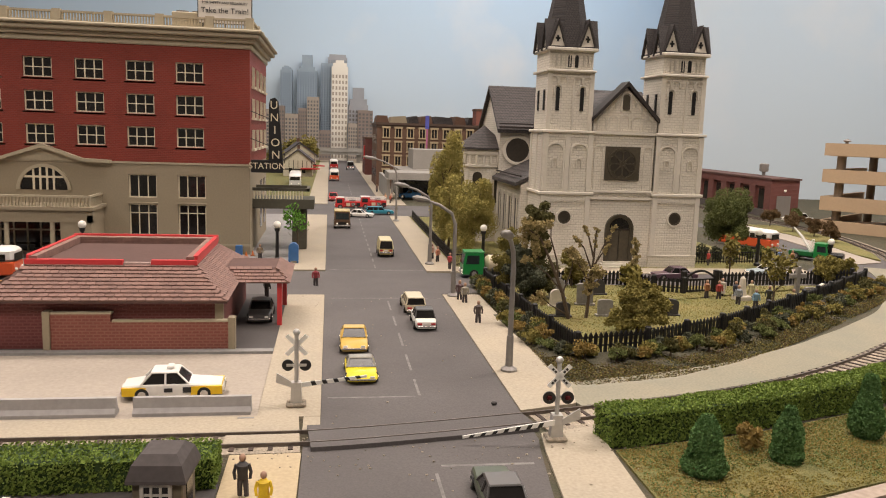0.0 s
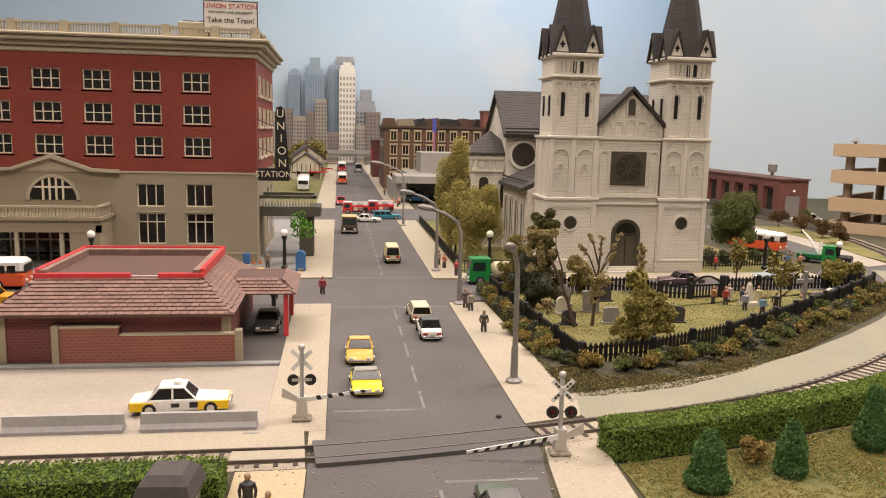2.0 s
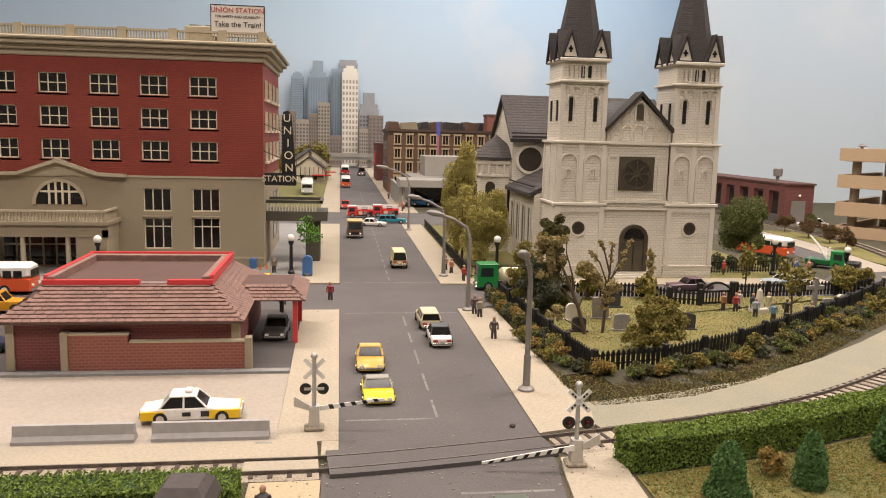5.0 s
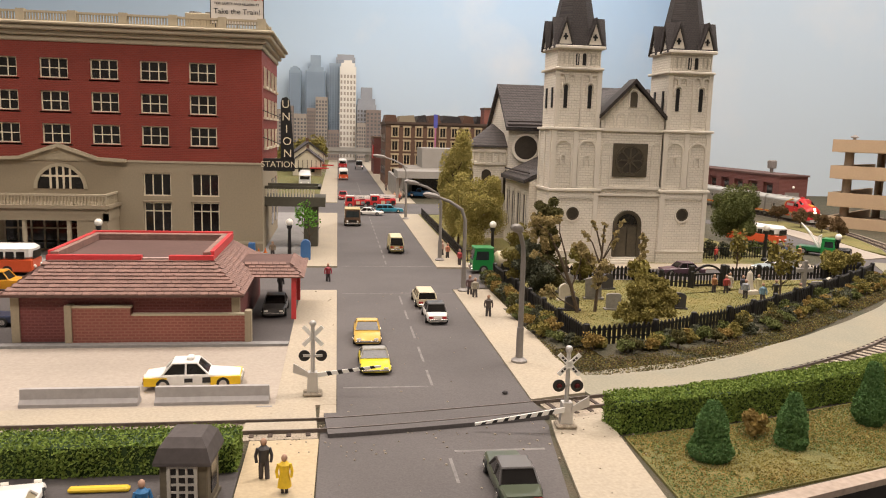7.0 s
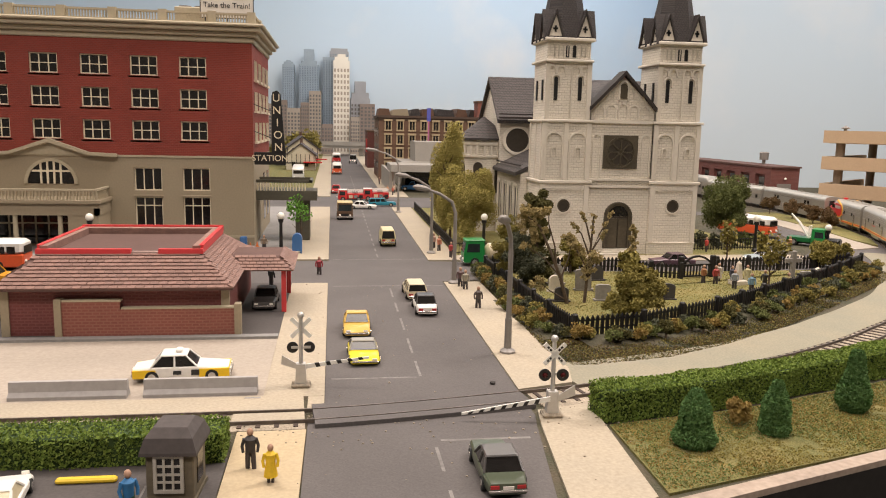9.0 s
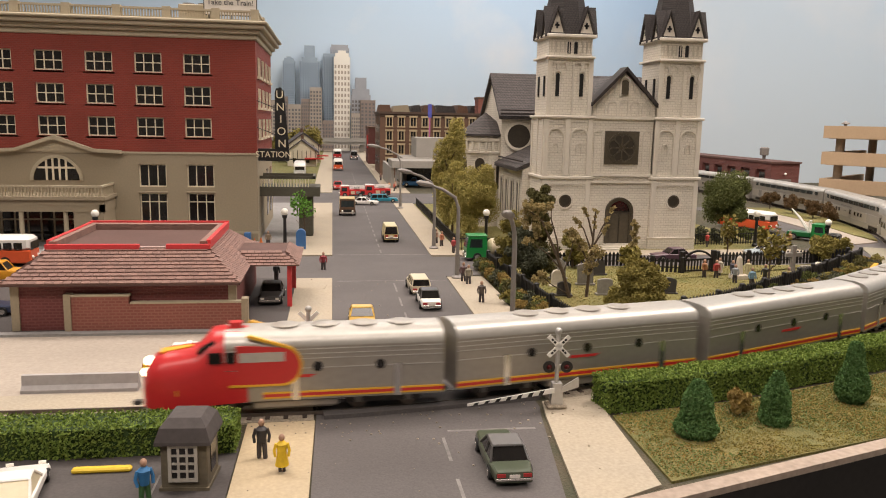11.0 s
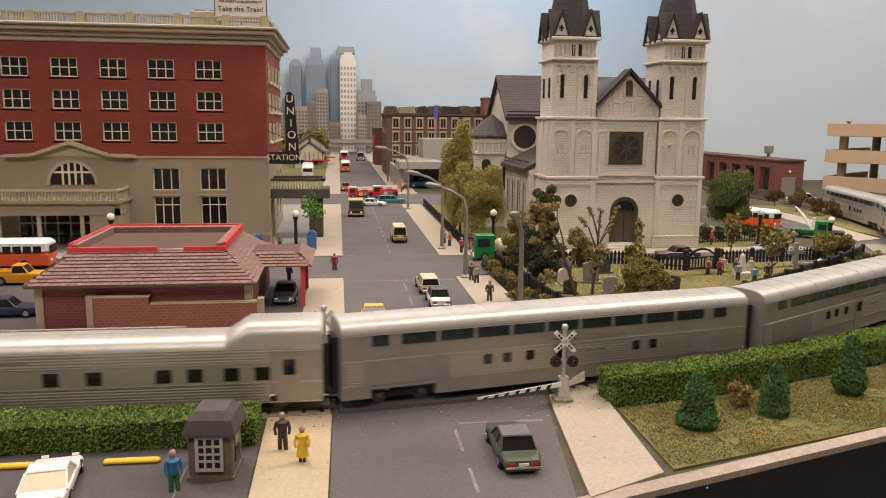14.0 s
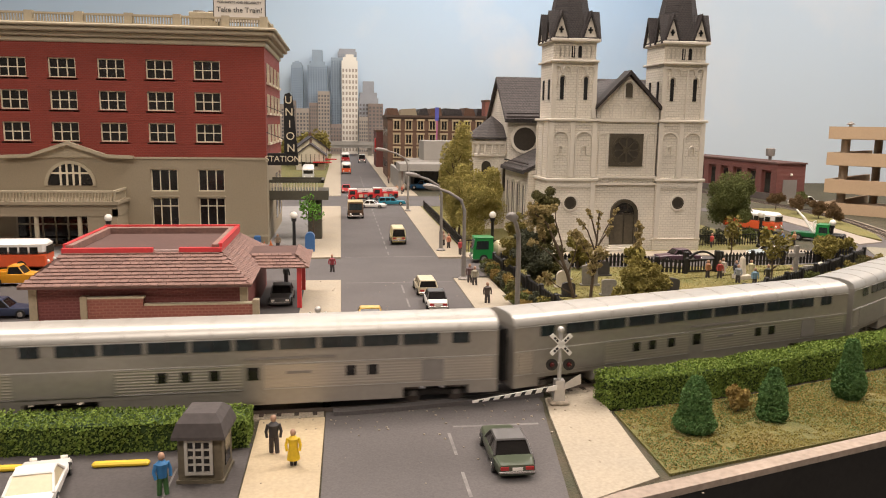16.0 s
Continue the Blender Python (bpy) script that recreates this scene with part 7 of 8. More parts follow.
for x in (53.5, 55.5, 57.5, 60, 62.5, 64.5):
    shrub("low dark green shrub behind an iron fence", (x, 102 + 0.3 * (x % 3), 0.1), 1.5, 2.4, LEAF_DARK if int(x) % 2 else LEAF_GREEN, 900, 0.13, "shrubs behind the iron fence")
iron_fence("thin black iron fence beside the church lawn", [(18.4, 96.5), (18.5, 130), (18.5, 150)])
iron_fence("thin black iron fence before the trees", [(18.4, 95.6), (28.2, 95.4)])
iron_fence("thin black iron fence behind the churchyard", [(52.4, 99.0), (66, 100.5)])


# ---- vehicles: local +x is forward ----
def enamel(name, rgb, rough=0.3, metal=0.0):
    return bpy.data.materials.get(name) or paint(name, rgb, rough, metal, vary=0.07, grain=400, bump=0.03)


def wheel(parent, x, y, r, w=0.32, rim_mat=None):
    side = 1 if y > 0 else -1
    def disc(rad, y0, y1):
        return [[(x + rad * math.cos(2 * math.pi * i / 16), yy, r + rad * math.sin(2 * math.pi * i / 16)) for i in range(16)] for yy in (y0, y1)]
    wh = part("wheel", B().loft(disc(r, y - w / 2, y + w / 2)), TYRE, parent, "", True)
    part("rim", B().loft(disc(r * 0.58, y + side * w * 0.35, y + side * (w / 2 + 0.03))), rim_mat or CHROME, wh)


def car(label, at, turn, colour, L=5.2, W=2.05, H=1.55, style="sedan", roof=None, group="parked cars", lower=None, name="car", glass=None):
    """A die-cast car: shaped body, glass house, roof, wheels, bumpers and lamps."""
    c = thing(name, label, "car", group, at=at, turn=turn)
    h, w = L / 2, W / 2
    belt = H * 0.6
    nose = H * 0.5
    prof = {"sedan": [(-1, 0.3), (-0.99, 0.52), (-0.6, 0.6), (0.3, 0.6), (0.96, 0.52), (1, 0.34)],
            "wagon": [(-1, 0.3), (-0.99, 0.6), (-0.6, 0.6), (0.36, 0.6), (0.95, 0.54), (1, 0.36)],
            "coupe": [(-1, 0.32), (-0.97, 0.58), (-0.6, 0.62), (0.25, 0.56), (0.85, 0.46), (1, 0.34)],
            "pickup": [(-1, 0.32), (-1, 0.62), (-0.2, 0.62), (0.32, 0.62), (0.94, 0.58), (1, 0.36)],
            "van": [(-1, 0.2), (-1, 0.5), (-0.6, 0.52), (0.5, 0.52), (0.97, 0.5), (1, 0.25)]}[style]
    rings = []
    for u, top in prof:
        end = 0.86 if abs(u) > 0.93 else 1.0
        z0, z1 = H * 0.17, H * top
        rings.append([(u * h, -w * end * 0.92, z0), (u * h, -w * end, z0 + (z1 - z0) * 0.4), (u * h, -w * end * 0.97, z1 - 0.08), (u * h, -w * end * 0.88, z1), (u * h, w * end * 0.88, z1), (u * h, w * end * 0.97, z1 - 0.08), (u * h, w * end, z0 + (z1 - z0) * 0.4), (u * h, w * end * 0.92, z0)])
    part("body", B().loft(rings), colour, c, "", True)
    if lower:
        for u0, u1 in ((-0.985, -0.52), (0.36, 0.98)):
            part("painted_panel", B().box(u0 * h, u1 * h, -w - 0.012, w + 0.012, H * 0.2, H * 0.5), lower, c)
    g0, g1, t0, t1 = {"sedan": (-0.62, 0.32, -0.42, 0.1), "wagon": (-0.97, 0.34, -0.88, 0.12), "coupe": (-0.72, 0.26, -0.32, 0.02), "pickup": (-0.25, 0.34, -0.2, 0.14), "van": (-0.985, 0.96, -0.95, 0.8)}[style]
    zb, zt = H * (0.6 if style != "van" else 0.52), H * 0.96
    part("glass_house", B().loft([[(g0 * h, -w * 0.9, zb - 0.02), (g1 * h, -w * 0.9, zb - 0.02), (g1 * h, w * 0.9, zb - 0.02), (g0 * h, w * 0.9, zb - 0.02)], [(t0 * h, -w * 0.74, zt), (t1 * h, -w * 0.74, zt), (t1 * h, w * 0.74, zt), (t0 * h, w * 0.74, zt)]]), glass or GLASS_DARK, c, "window glass")
    part("roof", B().cbox(t0 * h - 0.05, t1 * h + 0.05, -w * 0.77, w * 0.77, zt - 0.05, H + 0.03, 0.06), roof or colour, c)
    pil = B()
    mids = {"sedan": (-0.14,), "wagon": (-0.5, -0.14), "coupe": (), "pickup": (), "van": (-0.6, -0.2, 0.25, 0.6)}[style]
    for s_ in (-1, 1):
        for a, b_ in ((g0, t0), (g1, t1)) + tuple((m, m) for m in mids):
            pil.tube([(a * h, s_ * w * 0.905, zb - 0.02), (b_ * h, s_ * w * 0.76, zt)], 0.07, 0.06, 5)
    part("pillar_frame", pil, roof or colour, c)
    for u in (-0.6, 0.62):
        for s_ in (-1, 1):
            wheel(c, u * h, s_ * (w - 0.14), H * 0.235)
    for u, nm in ((-1, "rear_bumper"), (1, "front_bumper")):
        part(nm, B().cbox(min(u * h, u * (h + 0.08)), max(u * h, u * (h + 0.08)), -w * 0.86, w * 0.86, H * 0.24, H * 0.33, 0.03), CHROME, c)
    for s_ in (-1, 1):
        part("headlight", B().box(h * 0.985, h + 0.03, s_ * w * 0.62 - 0.16, s_ * w * 0.62 + 0.16, H * 0.36, H * 0.46), GLOBE, c)
        part("tail_light", B().box(-h - 0.03, -h * 0.985, s_ * w * 0.6 - 0.2, s_ * w * 0.6 + 0.2, H * 0.36, H * 0.47), enamel("tail_red", (0.4, 0.03, 0.03)), c)
    part("number_plate", B().box(-h - 0.09, -h - 0.06, -0.25, 0.25, H * 0.36, H * 0.46), SIGN_WHITE, c)
    if style == "pickup":
        bed = B().box(-h * 0.98, -h * 0.27, -w * 0.9, -w * 0.78, H * 0.62, H * 0.72).box(-h * 0.98, -h * 0.27, w * 0.78, w * 0.9, H * 0.62, H * 0.72)
        part("bed_sides", bed, colour, c)
    return c


YELLOW, TAXI_YELLOW, AMBER = enamel("lemon_yellow", (0.72, 0.6, 0.03)), enamel("taxi_yellow", (0.78, 0.5, 0.01)), enamel("amber_gold", (0.62, 0.4, 0.09))
CAR_WHITE, CAR_CREAM, CAR_BLACK, CAR_PLUM = enamel("car_white", (0.78, 0.75, 0.7)), enamel("car_cream", (0.58, 0.5, 0.34)), enamel("car_black", (0.06, 0.055, 0.052)), enamel("car_plum", (0.095, 0.05, 0.07))
CAR_GREEN, TRUCK_GREEN, CAR_TEAL, CAR_RED = enamel("car_olive", (0.07, 0.085, 0.055)), enamel("truck_green", (0.015, 0.22, 0.05)), enamel("car_teal", (0.03, 0.22, 0.3)), enamel("car_red", (0.5, 0.03, 0.03))
BUS_ORANGE, CAR_NAVY, PICKUP_ORANGE, CAR_BLUE = enamel("bus_orange", (0.66, 0.1, 0.03)), enamel("car_navy", (0.03, 0.04, 0.08)), enamel("pickup_orange", (0.66, 0.3, 0.02)), enamel("car_blue", (0.04, 0.16, 0.35))

taxi = car("yellow and white taxi on a pale lot behind barriers", (-7.0, 47.3, 0.1), 3, CAR_WHITE, 6.0, 2.1, 1.75, "sedan", lower=TAXI_YELLOW)
part("roof_lamp", B().cbox(-0.4, 0.0, -0.35, 0.35, 1.78, 2.0, 0.05), CAR_WHITE, taxi)
part("door_mark", B().box(-0.5, 0.0, -1.07, -1.05, 0.55, 0.8).box(0.6, 1.1, -1.07, -1.05, 0.5, 0.85), SIGN_BLACK, taxi, "dark door lettering")
car("gold sports coupe waiting on the street", (4.5, 58.6, 0.06), -91, AMBER, 5.0, 2.15, 1.5, "coupe", group="cars on the street")
car("lemon yellow low sports car at the stop line", (4.75, 51.2, 0.06), -89, YELLOW, 4.6, 2.15, 1.25, "coupe", roof=enamel("targa_grey", (0.3, 0.28, 0.24)), group="cars on the street")
car("white sedan with a dark roof on the street", (10.8, 65.3, 0.06), 90, CAR_WHITE, 5.0, 1.95, 1.6, "sedan", roof=CAR_BLACK, group="cars on the street")
car("cream station wagon on the street", (10.5, 71.6, 0.06), 91, CAR_CREAM, 5.4, 2.0, 1.6, "wagon", group="cars on the street")
van = car("cream and white camper van on the street", (10.1, 104.6, 0.06), 90, enamel("van_cream", (0.62, 0.5, 0.2)), 4.9, 2.1, 2.3, "van", roof=enamel("van_roof", (0.66, 0.58, 0.34)), group="cars on the street", name="van")
car("dark grey car under the diner canopy", (-3.4, 67.5, 0.2), -90, CAR_BLACK, 5.0, 2.1, 1.6, "sedan")
car("plum-coloured sedan parked before the church", (44.3, 87.6, 0.06), 182, CAR_PLUM, 5.6, 2.05, 1.55, "sedan")
car("pale blue convertible parked by the churchyard", (58.8, 91.6, 0.06), 186, enamel("pale_blue", (0.38, 0.44, 0.46)), 5.2, 2.0, 1.2, "coupe", roof=CAR_WHITE)
car("dark olive sedan with a black roof driving off", (10.4, 31.45, 0.06), 90, CAR_GREEN, 5.2, 2.05, 1.45, "sedan", roof=CAR_BLACK, group="cars on the street")
car("white sports car parked in the lot", (-11.6, 29.9, 0.05), 99, CAR_WHITE, 5.2, 2.2, 1.3, "coupe", glass=CAR_CREAM)
car("teal station wagon crossing the street", (12.6, 156.5, 0.06), 2, CAR_TEAL, 5.6, 2.0, 1.6, "wagon", group="cars on the street")
car("white patrol car crossing the street", (8.4, 151.2, 0.06), -14, CAR_WHITE, 5.4, 2.0, 1.5, "sedan", group="cars on the street")
car("red compact car on the far street", (3.4, 186, 0.06), -92, CAR_RED, 5.0, 2.1, 1.9, "sedan", group="cars on the street")
car("yellow taxi on the side street", (-6.2, 89.4, 0.06), 2, TAXI_YELLOW, 5.6, 2.05, 1.6, "sedan", group="cars on the street")
car("navy blue sedan beside the diner", (-26.4, 63.4, 0.2), 4, CAR_NAVY, 5.4, 2.05, 1.6, "sedan")
car("orange pickup truck beside the diner", (-30.4, 77.2, 0.2), 2, PICKUP_ORANGE, 5.6, 2.1, 2.0, "pickup")
car("yellow pickup truck beside the diner", (-34.0, 73.0, 0.2), 8, TAXI_YELLOW, 5.2, 2.1, 1.9, "pickup")
car("white car parked beside the garage", (104, 156, 0.0), 178, CAR_WHITE, 6.4, 2.2, 2.0, "sedan")
car("blue pickup truck under a carport", (22.6, 194.5, 0.1), 170, CAR_BLUE, 5.6, 2.1, 2.3, "pickup")
car("silver van on the far street", (11.0, 330, 0.06), 90, enamel("van_silver", (0.36, 0.35, 0.34)), 6, 3.2, 3.6, "van", group="cars on the street", name="van")


def bus(label, at, turn, low_paint, L=13.2, W=2.8, H=3.3, roof_paint=None):
    c = thing("bus", label, "bus", "buses", at=at, turn=turn)
    h, w = L / 2, W / 2
    part("lower_body", B().cbox(-h, h, -w, w, 0.35, H * 0.55, 0.14), low_paint, c)
    part("upper_body", B().cbox(-h + 0.02, h - 0.02, -w + 0.02, w - 0.02, H * 0.52, H, 0.35), roof_paint or CAR_WHITE, c, "white upper body and roof", True)
    n = int(L / 1.15)
    for k in range(n):
        u = -h + 0.7 + (L - 1.4) * (k + 0.5) / n
        for s_ in (-1, 1):
            part("window", B().box(u - 0.42, u + 0.42, s_ * w - 0.03, s_ * w + 0.02, H * 0.58, H * 0.8), GLASS_DARK, c)
    for u in (-h, h):
        part("end_window", B().box(min(u, u * 1.004), max(u, u * 1.004), -w * 0.8, w * 0.8, H * 0.56, H * 0.82), GLASS_DARK, c)
    for u in (-h * 0.55, h * 0.6):
        for s_ in (-1, 1):
            wheel(c, u, s_ * (w - 0.15), 0.55, 0.35, CAR_WHITE)
    part("bumper", B().box(h, h + 0.12, -w * 0.9, w * 0.9, 0.4, 0.7).box(-h - 0.12, -h, -w * 0.9, w * 0.9, 0.4, 0.7), CHROME, c)
    for s_ in (-1, 1):
        part("headlight", B().ball(h + 0.02, s_ * w * 0.6, 1.0, 0.2), GLOBE, c)
    return c


bus("orange and white city bus before the station", (-37.2, 87.0, 0.06), 0, BUS_ORANGE)
bus("orange and white coach behind the churchyard", (70.2, 116.5, 0.05), -62, BUS_ORANGE, 9.5, 2.6, 3.2)
bus("orange and white bus coming down the far street", (4.0, 262, 0.06), -90, BUS_ORANGE, 13, 3.0, 3.5)
bus("red and white bus at the far end of the street", (4.2, 340, 0.06), -90, CAR_RED, 13, 3.4, 3.8)
bus("silver coach parked behind the station", (-7.6, 236, 0.1), -88, enamel("coach_silver", (0.5, 0.5, 0.48)), 22, 3.4, 3.6)


def truck(label, at, turn, cab_paint, L=6.5, W=2.3, H=2.5, load=None, load_paint=None, roof=None):
    c = thing("truck", label, "truck", "trucks", at=at, turn=turn)
    h, w = L / 2, W / 2
    part("chassis", B().box(-h, h * 0.9, -w * 0.5, w * 0.5, 0.35, 0.6), UNDERFRAME, c)
    cab = part("cab", B().loft([[(h * 0.28, -w, 0.45), (h, -w, 0.45), (h, w, 0.45), (h * 0.28, w, 0.45)], [(h * 0.28, -w, H * 0.5), (h, -w, H * 0.5), (h, w, H * 0.5), (h * 0.28, w, H * 0.5)], [(h * 0.3, -w * 0.92, H), (h * 0.92, -w * 0.92, H), (h * 0.92, w * 0.92, H), (h * 0.3, w * 0.92, H)]]), cab_paint, c)
    part("cab_roof", B().cbox(h * 0.26, h * 0.96, -w * 0.95, w * 0.95, H, H + 0.16, 0.06), roof or cab_paint, cab)
    part("windshield", B().loft([[(h * 1.005, -w * 0.85, H * 0.55), (h * 1.005, w * 0.85, H * 0.55), (h * 0.94, w * 0.8, H * 0.92), (h * 0.94, -w * 0.8, H * 0.92)], [(h * 0.97, -w * 0.85, H * 0.55), (h * 0.97, w * 0.85, H * 0.55), (h * 0.9, w * 0.8, H * 0.92), (h * 0.9, -w * 0.8, H * 0.92)]]), GLASS_BLUE, cab)
    for s_ in (-1, 1):
        part("side_window", B().loft([[(h * 0.45, s_ * w * 1.01, H * 0.56), (h * 0.9, s_ * w * 1.01, H * 0.56), (h * 0.86, s_ * w * 0.95, H * 0.9), (h * 0.45, s_ * w * 0.95, H * 0.9)], [(h * 0.45, s_ * w * 0.97, H * 0.56), (h * 0.9, s_ * w * 0.97, H * 0.56), (h * 0.86, s_ * w * 0.9, H * 0.9), (h * 0.45, s_ * w * 0.9, H * 0.9)]]), GLASS_BLUE, cab)
        part("headlight", B().ball(h * 1.01, s_ * w * 0.65, 0.85, 0.18), GLOBE, cab)
        for u in (-h * 0.62, h * 0.62):
            wheel(c, u, s_ * (w - 0.12), 0.52, 0.4, GREY_METAL)
    part("bumper", B().cbox(h, h + 0.15, -w, w, 0.4, 0.65, 0.05), CHROME, c)
    part("grille", B().box(h, h + 0.04, -w * 0.5, w * 0.5, 0.7, 1.15), BLACK_PAINT, c)
    if load == "tank":
        b = B()
        b.loft([[(x, r * math.cos(a), 1.65 + r * math.sin(a)) for a in np.linspace(0, 2 * math.pi, 15)[:-1]] for x, r in ((-h, 0.6), (-h + 0.3, 1.0), (h * 0.1, 1.0), (h * 0.22, 0.6))])
        part("tank", b, load_paint, c, "cream tank", True)
    elif load == "box":
        part("cargo_box", B().cbox(-h, h * 0.26, -w, w, 0.6, H * 1.02, 0.06), load_paint, c)
    elif load == "fire":
        part("pump_body", B().cbox(-h, h * 0.26, -w, w, 0.6, H * 0.72, 0.08), load_paint, c, "red pump body")
        for s_ in (-1, 1):
            for k in range(3):
                part("locker", B().box(-h * 0.95 + k * h * 0.4, -h * 0.65 + k * h * 0.4, s_ * w - 0.02, s_ * w + 0.03, 0.75, 1.4), (BLACK_PAINT, CHROME, CAR_CREAM)[k], c)
            lad = B().box(-h * 0.98, h * 0.2, s_ * w * 0.8 - 0.05, s_ * w * 0.8 + 0.05, H * 0.82, H * 0.88).box(-h * 0.98, h * 0.2, s_ * w * 0.8 - 0.05, s_ * w * 0.8 + 0.05, H * 0.98, H * 1.04)
            for k in range(9):
                u = -h * 0.95 + k * h * 0.14
                lad.box(u, u + 0.08, s_ * w * 0.8 - 0.04, s_ * w * 0.8 + 0.04, H * 0.88, H * 0.98)
            part("ladder", lad, CAR_WHITE, c, "white ladder")
        part("hose_reel", B().cbox(-h * 0.6, -h * 0.1, -w * 0.5, w * 0.5, H * 0.72, H * 0.9, 0.08), CAR_BLACK, c)
    elif load == "hook":
        part("hood", B().cbox(h, h + 1.9, -w * 0.72, w * 0.72, 0.5, H * 0.56, 0.18), BLACK_PAINT, c, "black engine hood")
        for s_ in (-1, 1):
            wheel(c, h + 1.0, s_ * (w - 0.25), 0.55, 0.4, CAR_WHITE)
            part("fender", B().cbox(h + 0.25, h + 1.75, s_ * (w - 0.3) - 0.28, s_ * (w - 0.3) + 0.28, 1.02, 1.25, 0.08), BLACK_PAINT, c)
        part("bed", B().cbox(-h, h * 0.24, -w, w, 0.6, 1.25, 0.06), load_paint, c)
        for s_ in (-0.4, 0.4):
            part("boom", B().tube([(h * 0.1, s_, 1.2), (-h * 0.5, s_ * 0.5, 3.4), (-h * 0.95, 0, 4.6)], 0.16, 0.1), CAR_WHITE, c)
        part("mast", B().tube([(h * 0.1, -0.6, 1.2), (h * 0.1, -0.6, 3.0), (h * 0.1, 0.6, 3.0), (h * 0.1, 0.6, 1.2)], 0.08), CAR_WHITE, c)
    return c


truck("green delivery truck with a cream tank at the corner", (21.6, 88.6, 0.06), 180, TRUCK_GREEN, 7.0, 2.3, 3.0, "tank", CAR_CREAM)
truck("cream and brown delivery van coming down the street", (4.7, 135, 0.06), -90, enamel("van_brown", (0.12, 0.07, 0.04)), 5.2, 2.7, 2.9, "box", enamel("van_tan", (0.55, 0.42, 0.18)), enamel("van_tan", (0.55, 0.42, 0.18)))
truck("green and white tow truck behind the churchyard", (73.0, 103.9, 0.05), -48, TRUCK_GREEN, 5.4, 2.3, 2.5, "hook", enamel("bed_green", (0.012, 0.12, 0.035)), TRUCK_GREEN)
truck("red fire engine with white cab at the crossing", (6.4, 166.5, 0.06), 182, CAR_RED, 5.4, 2.5, 2.4, "fire", CAR_RED, CAR_WHITE)
truck("red fire engine with ladders at the crossing", (11.9, 168.6, 0.06), 182, CAR_RED, 5.6, 2.5, 2.5, "fire", CAR_RED, CAR_WHITE)


# ---- buildings of the distance ----
def facade_windows(parent, x0, x1, z0, rows, cols, w, h, zstep, y, trim_mat):
    for r in range(rows):
        for k in range(cols):
            x = x0 + (x1 - x0) * (k + 0.5) / cols
            z = z0 + r * zstep
            win = part("window", B().box(x - w / 2, x + w / 2, y - 0.06, y + 0.02, z, z + h), GLASS_DARK, parent)
            b = B().box(x - w / 2 - 0.45, x + w / 2 + 0.45, y - 0.35, y, z - 0.45, z - 0.02).box(x - w / 2 - 0.5, x + w / 2 + 0.5, y - 0.4, y, z + h + 0.02, z + h + 0.6)
            b.box(x - w / 2 - 0.35, x - w / 2 - 0.02, y - 0.25, y, z, z + h).box(x + w / 2 + 0.02, x + w / 2 + 0.35, y - 0.25, y, z, z + h).box(x - 0.08, x + 0.08, y - 0.12, y - 0.061, z, z + h)
            part("surround", b, trim_mat, win)


TAN_TRIM = paint("window_trim", (0.42, 0.33, 0.2), 0.8)
row = thing("brick_tenement", "long dark brown brick building with tan window surrounds", "building")
part("wall", B().box(16.4, 62, 236, 262, 0.1, 18.6), BRICK_BROWN, row)
part("cornice", B().box(16.0, 62, 235.4, 262, 18.6, 19.3).box(16.2, 62, 235.7, 262, 18.0, 18.4), paint("brown_trim", (0.08, 0.05, 0.035), 0.8), row)
facade_windows(row, 17.4, 61, 2.6, 4, 12, 1.5, 2.5, 4.15, 236, TAN_TRIM)
for k in range(5):
    for z in (3, 8, 13):
        part("window", B().box(16.34, 16.44, 239 + k * 4.6, 241 + k * 4.6, z, z + 2.6), GLASS_DARK, row)
tops = thing("roofscape", "row of brown mansard roofs and grey gables far off", "building")
rng2 = random.Random(3)
x = 18.0
while x < 60:
    w = rng2.uniform(4, 8)
    part("roof", B().prism([(x, 19), (x + w, 19), (x + w - 0.8, 21.5 + rng2.random()), (x + 0.8, 21.7 + rng2.random())], "y", 275, 290), (BRICK_BROWN, STUCCO, SLATE)[int(x) % 3], tops)
    part("wall", B().box(x, x + w, 275.5, 290, 0.1, 19), BRICK_BROWN, tops)
    x += w
orange = thing("brick_warehouse", "orange-brown brick warehouse behind the tenement", "building")
part("wall", B().box(52, 61, 266, 273, 0.1, 24.5), BRICK_ORANGE, orange)
part("parapet", B().box(51.7, 61, 265.7, 273, 24.5, 25.2), BRICK_BROWN, orange)
banner = thing("street_banner", "tall purple and pink vertical street banner on a pole", "banner", at=(30.5, 228, 0.1))
part("pole", B().cyl(0, 0, 0, 21, 0.18), GREY_METAL, banner)
part("cloth", B().box(-0.22, 0.22, -0.35, -0.2, 8, 18), paint("banner_pink", (0.4, 0.12, 0.25), 0.7), banner)
part("top_cloth", B().box(-0.55, 0.55, -0.36, -0.21, 17.6, 21.5), paint("banner_blue", (0.08, 0.09, 0.4), 0.7), banner)
GREY_PLASTER = paint("grey_plaster", (0.3, 0.28, 0.25), 0.85, vary=0.12)
shop = thing("gas_station", "low grey flat-roofed service station with a wide canopy", "building")
part("wall", B().box(20.5, 40, 202, 222, 0.1, 7.0), GREY_PLASTER, shop)
part("canopy", B().box(16.6, 34, 188, 202, 5.2, 6.9), GREY_PLASTER, shop, "grey flat canopy")
part("upper_block", B().box(24.4, 38, 206, 220, 7.0, 12.2), GREY_PLASTER, shop)
part("side_wall", B().box(16.4, 17.2, 190, 222, 0.1, 5.2), GREY_PLASTER, shop)
part("opening", B().box(21.5, 39, 201.9, 202, 0.3, 4.8), GLASS_DARK, shop)
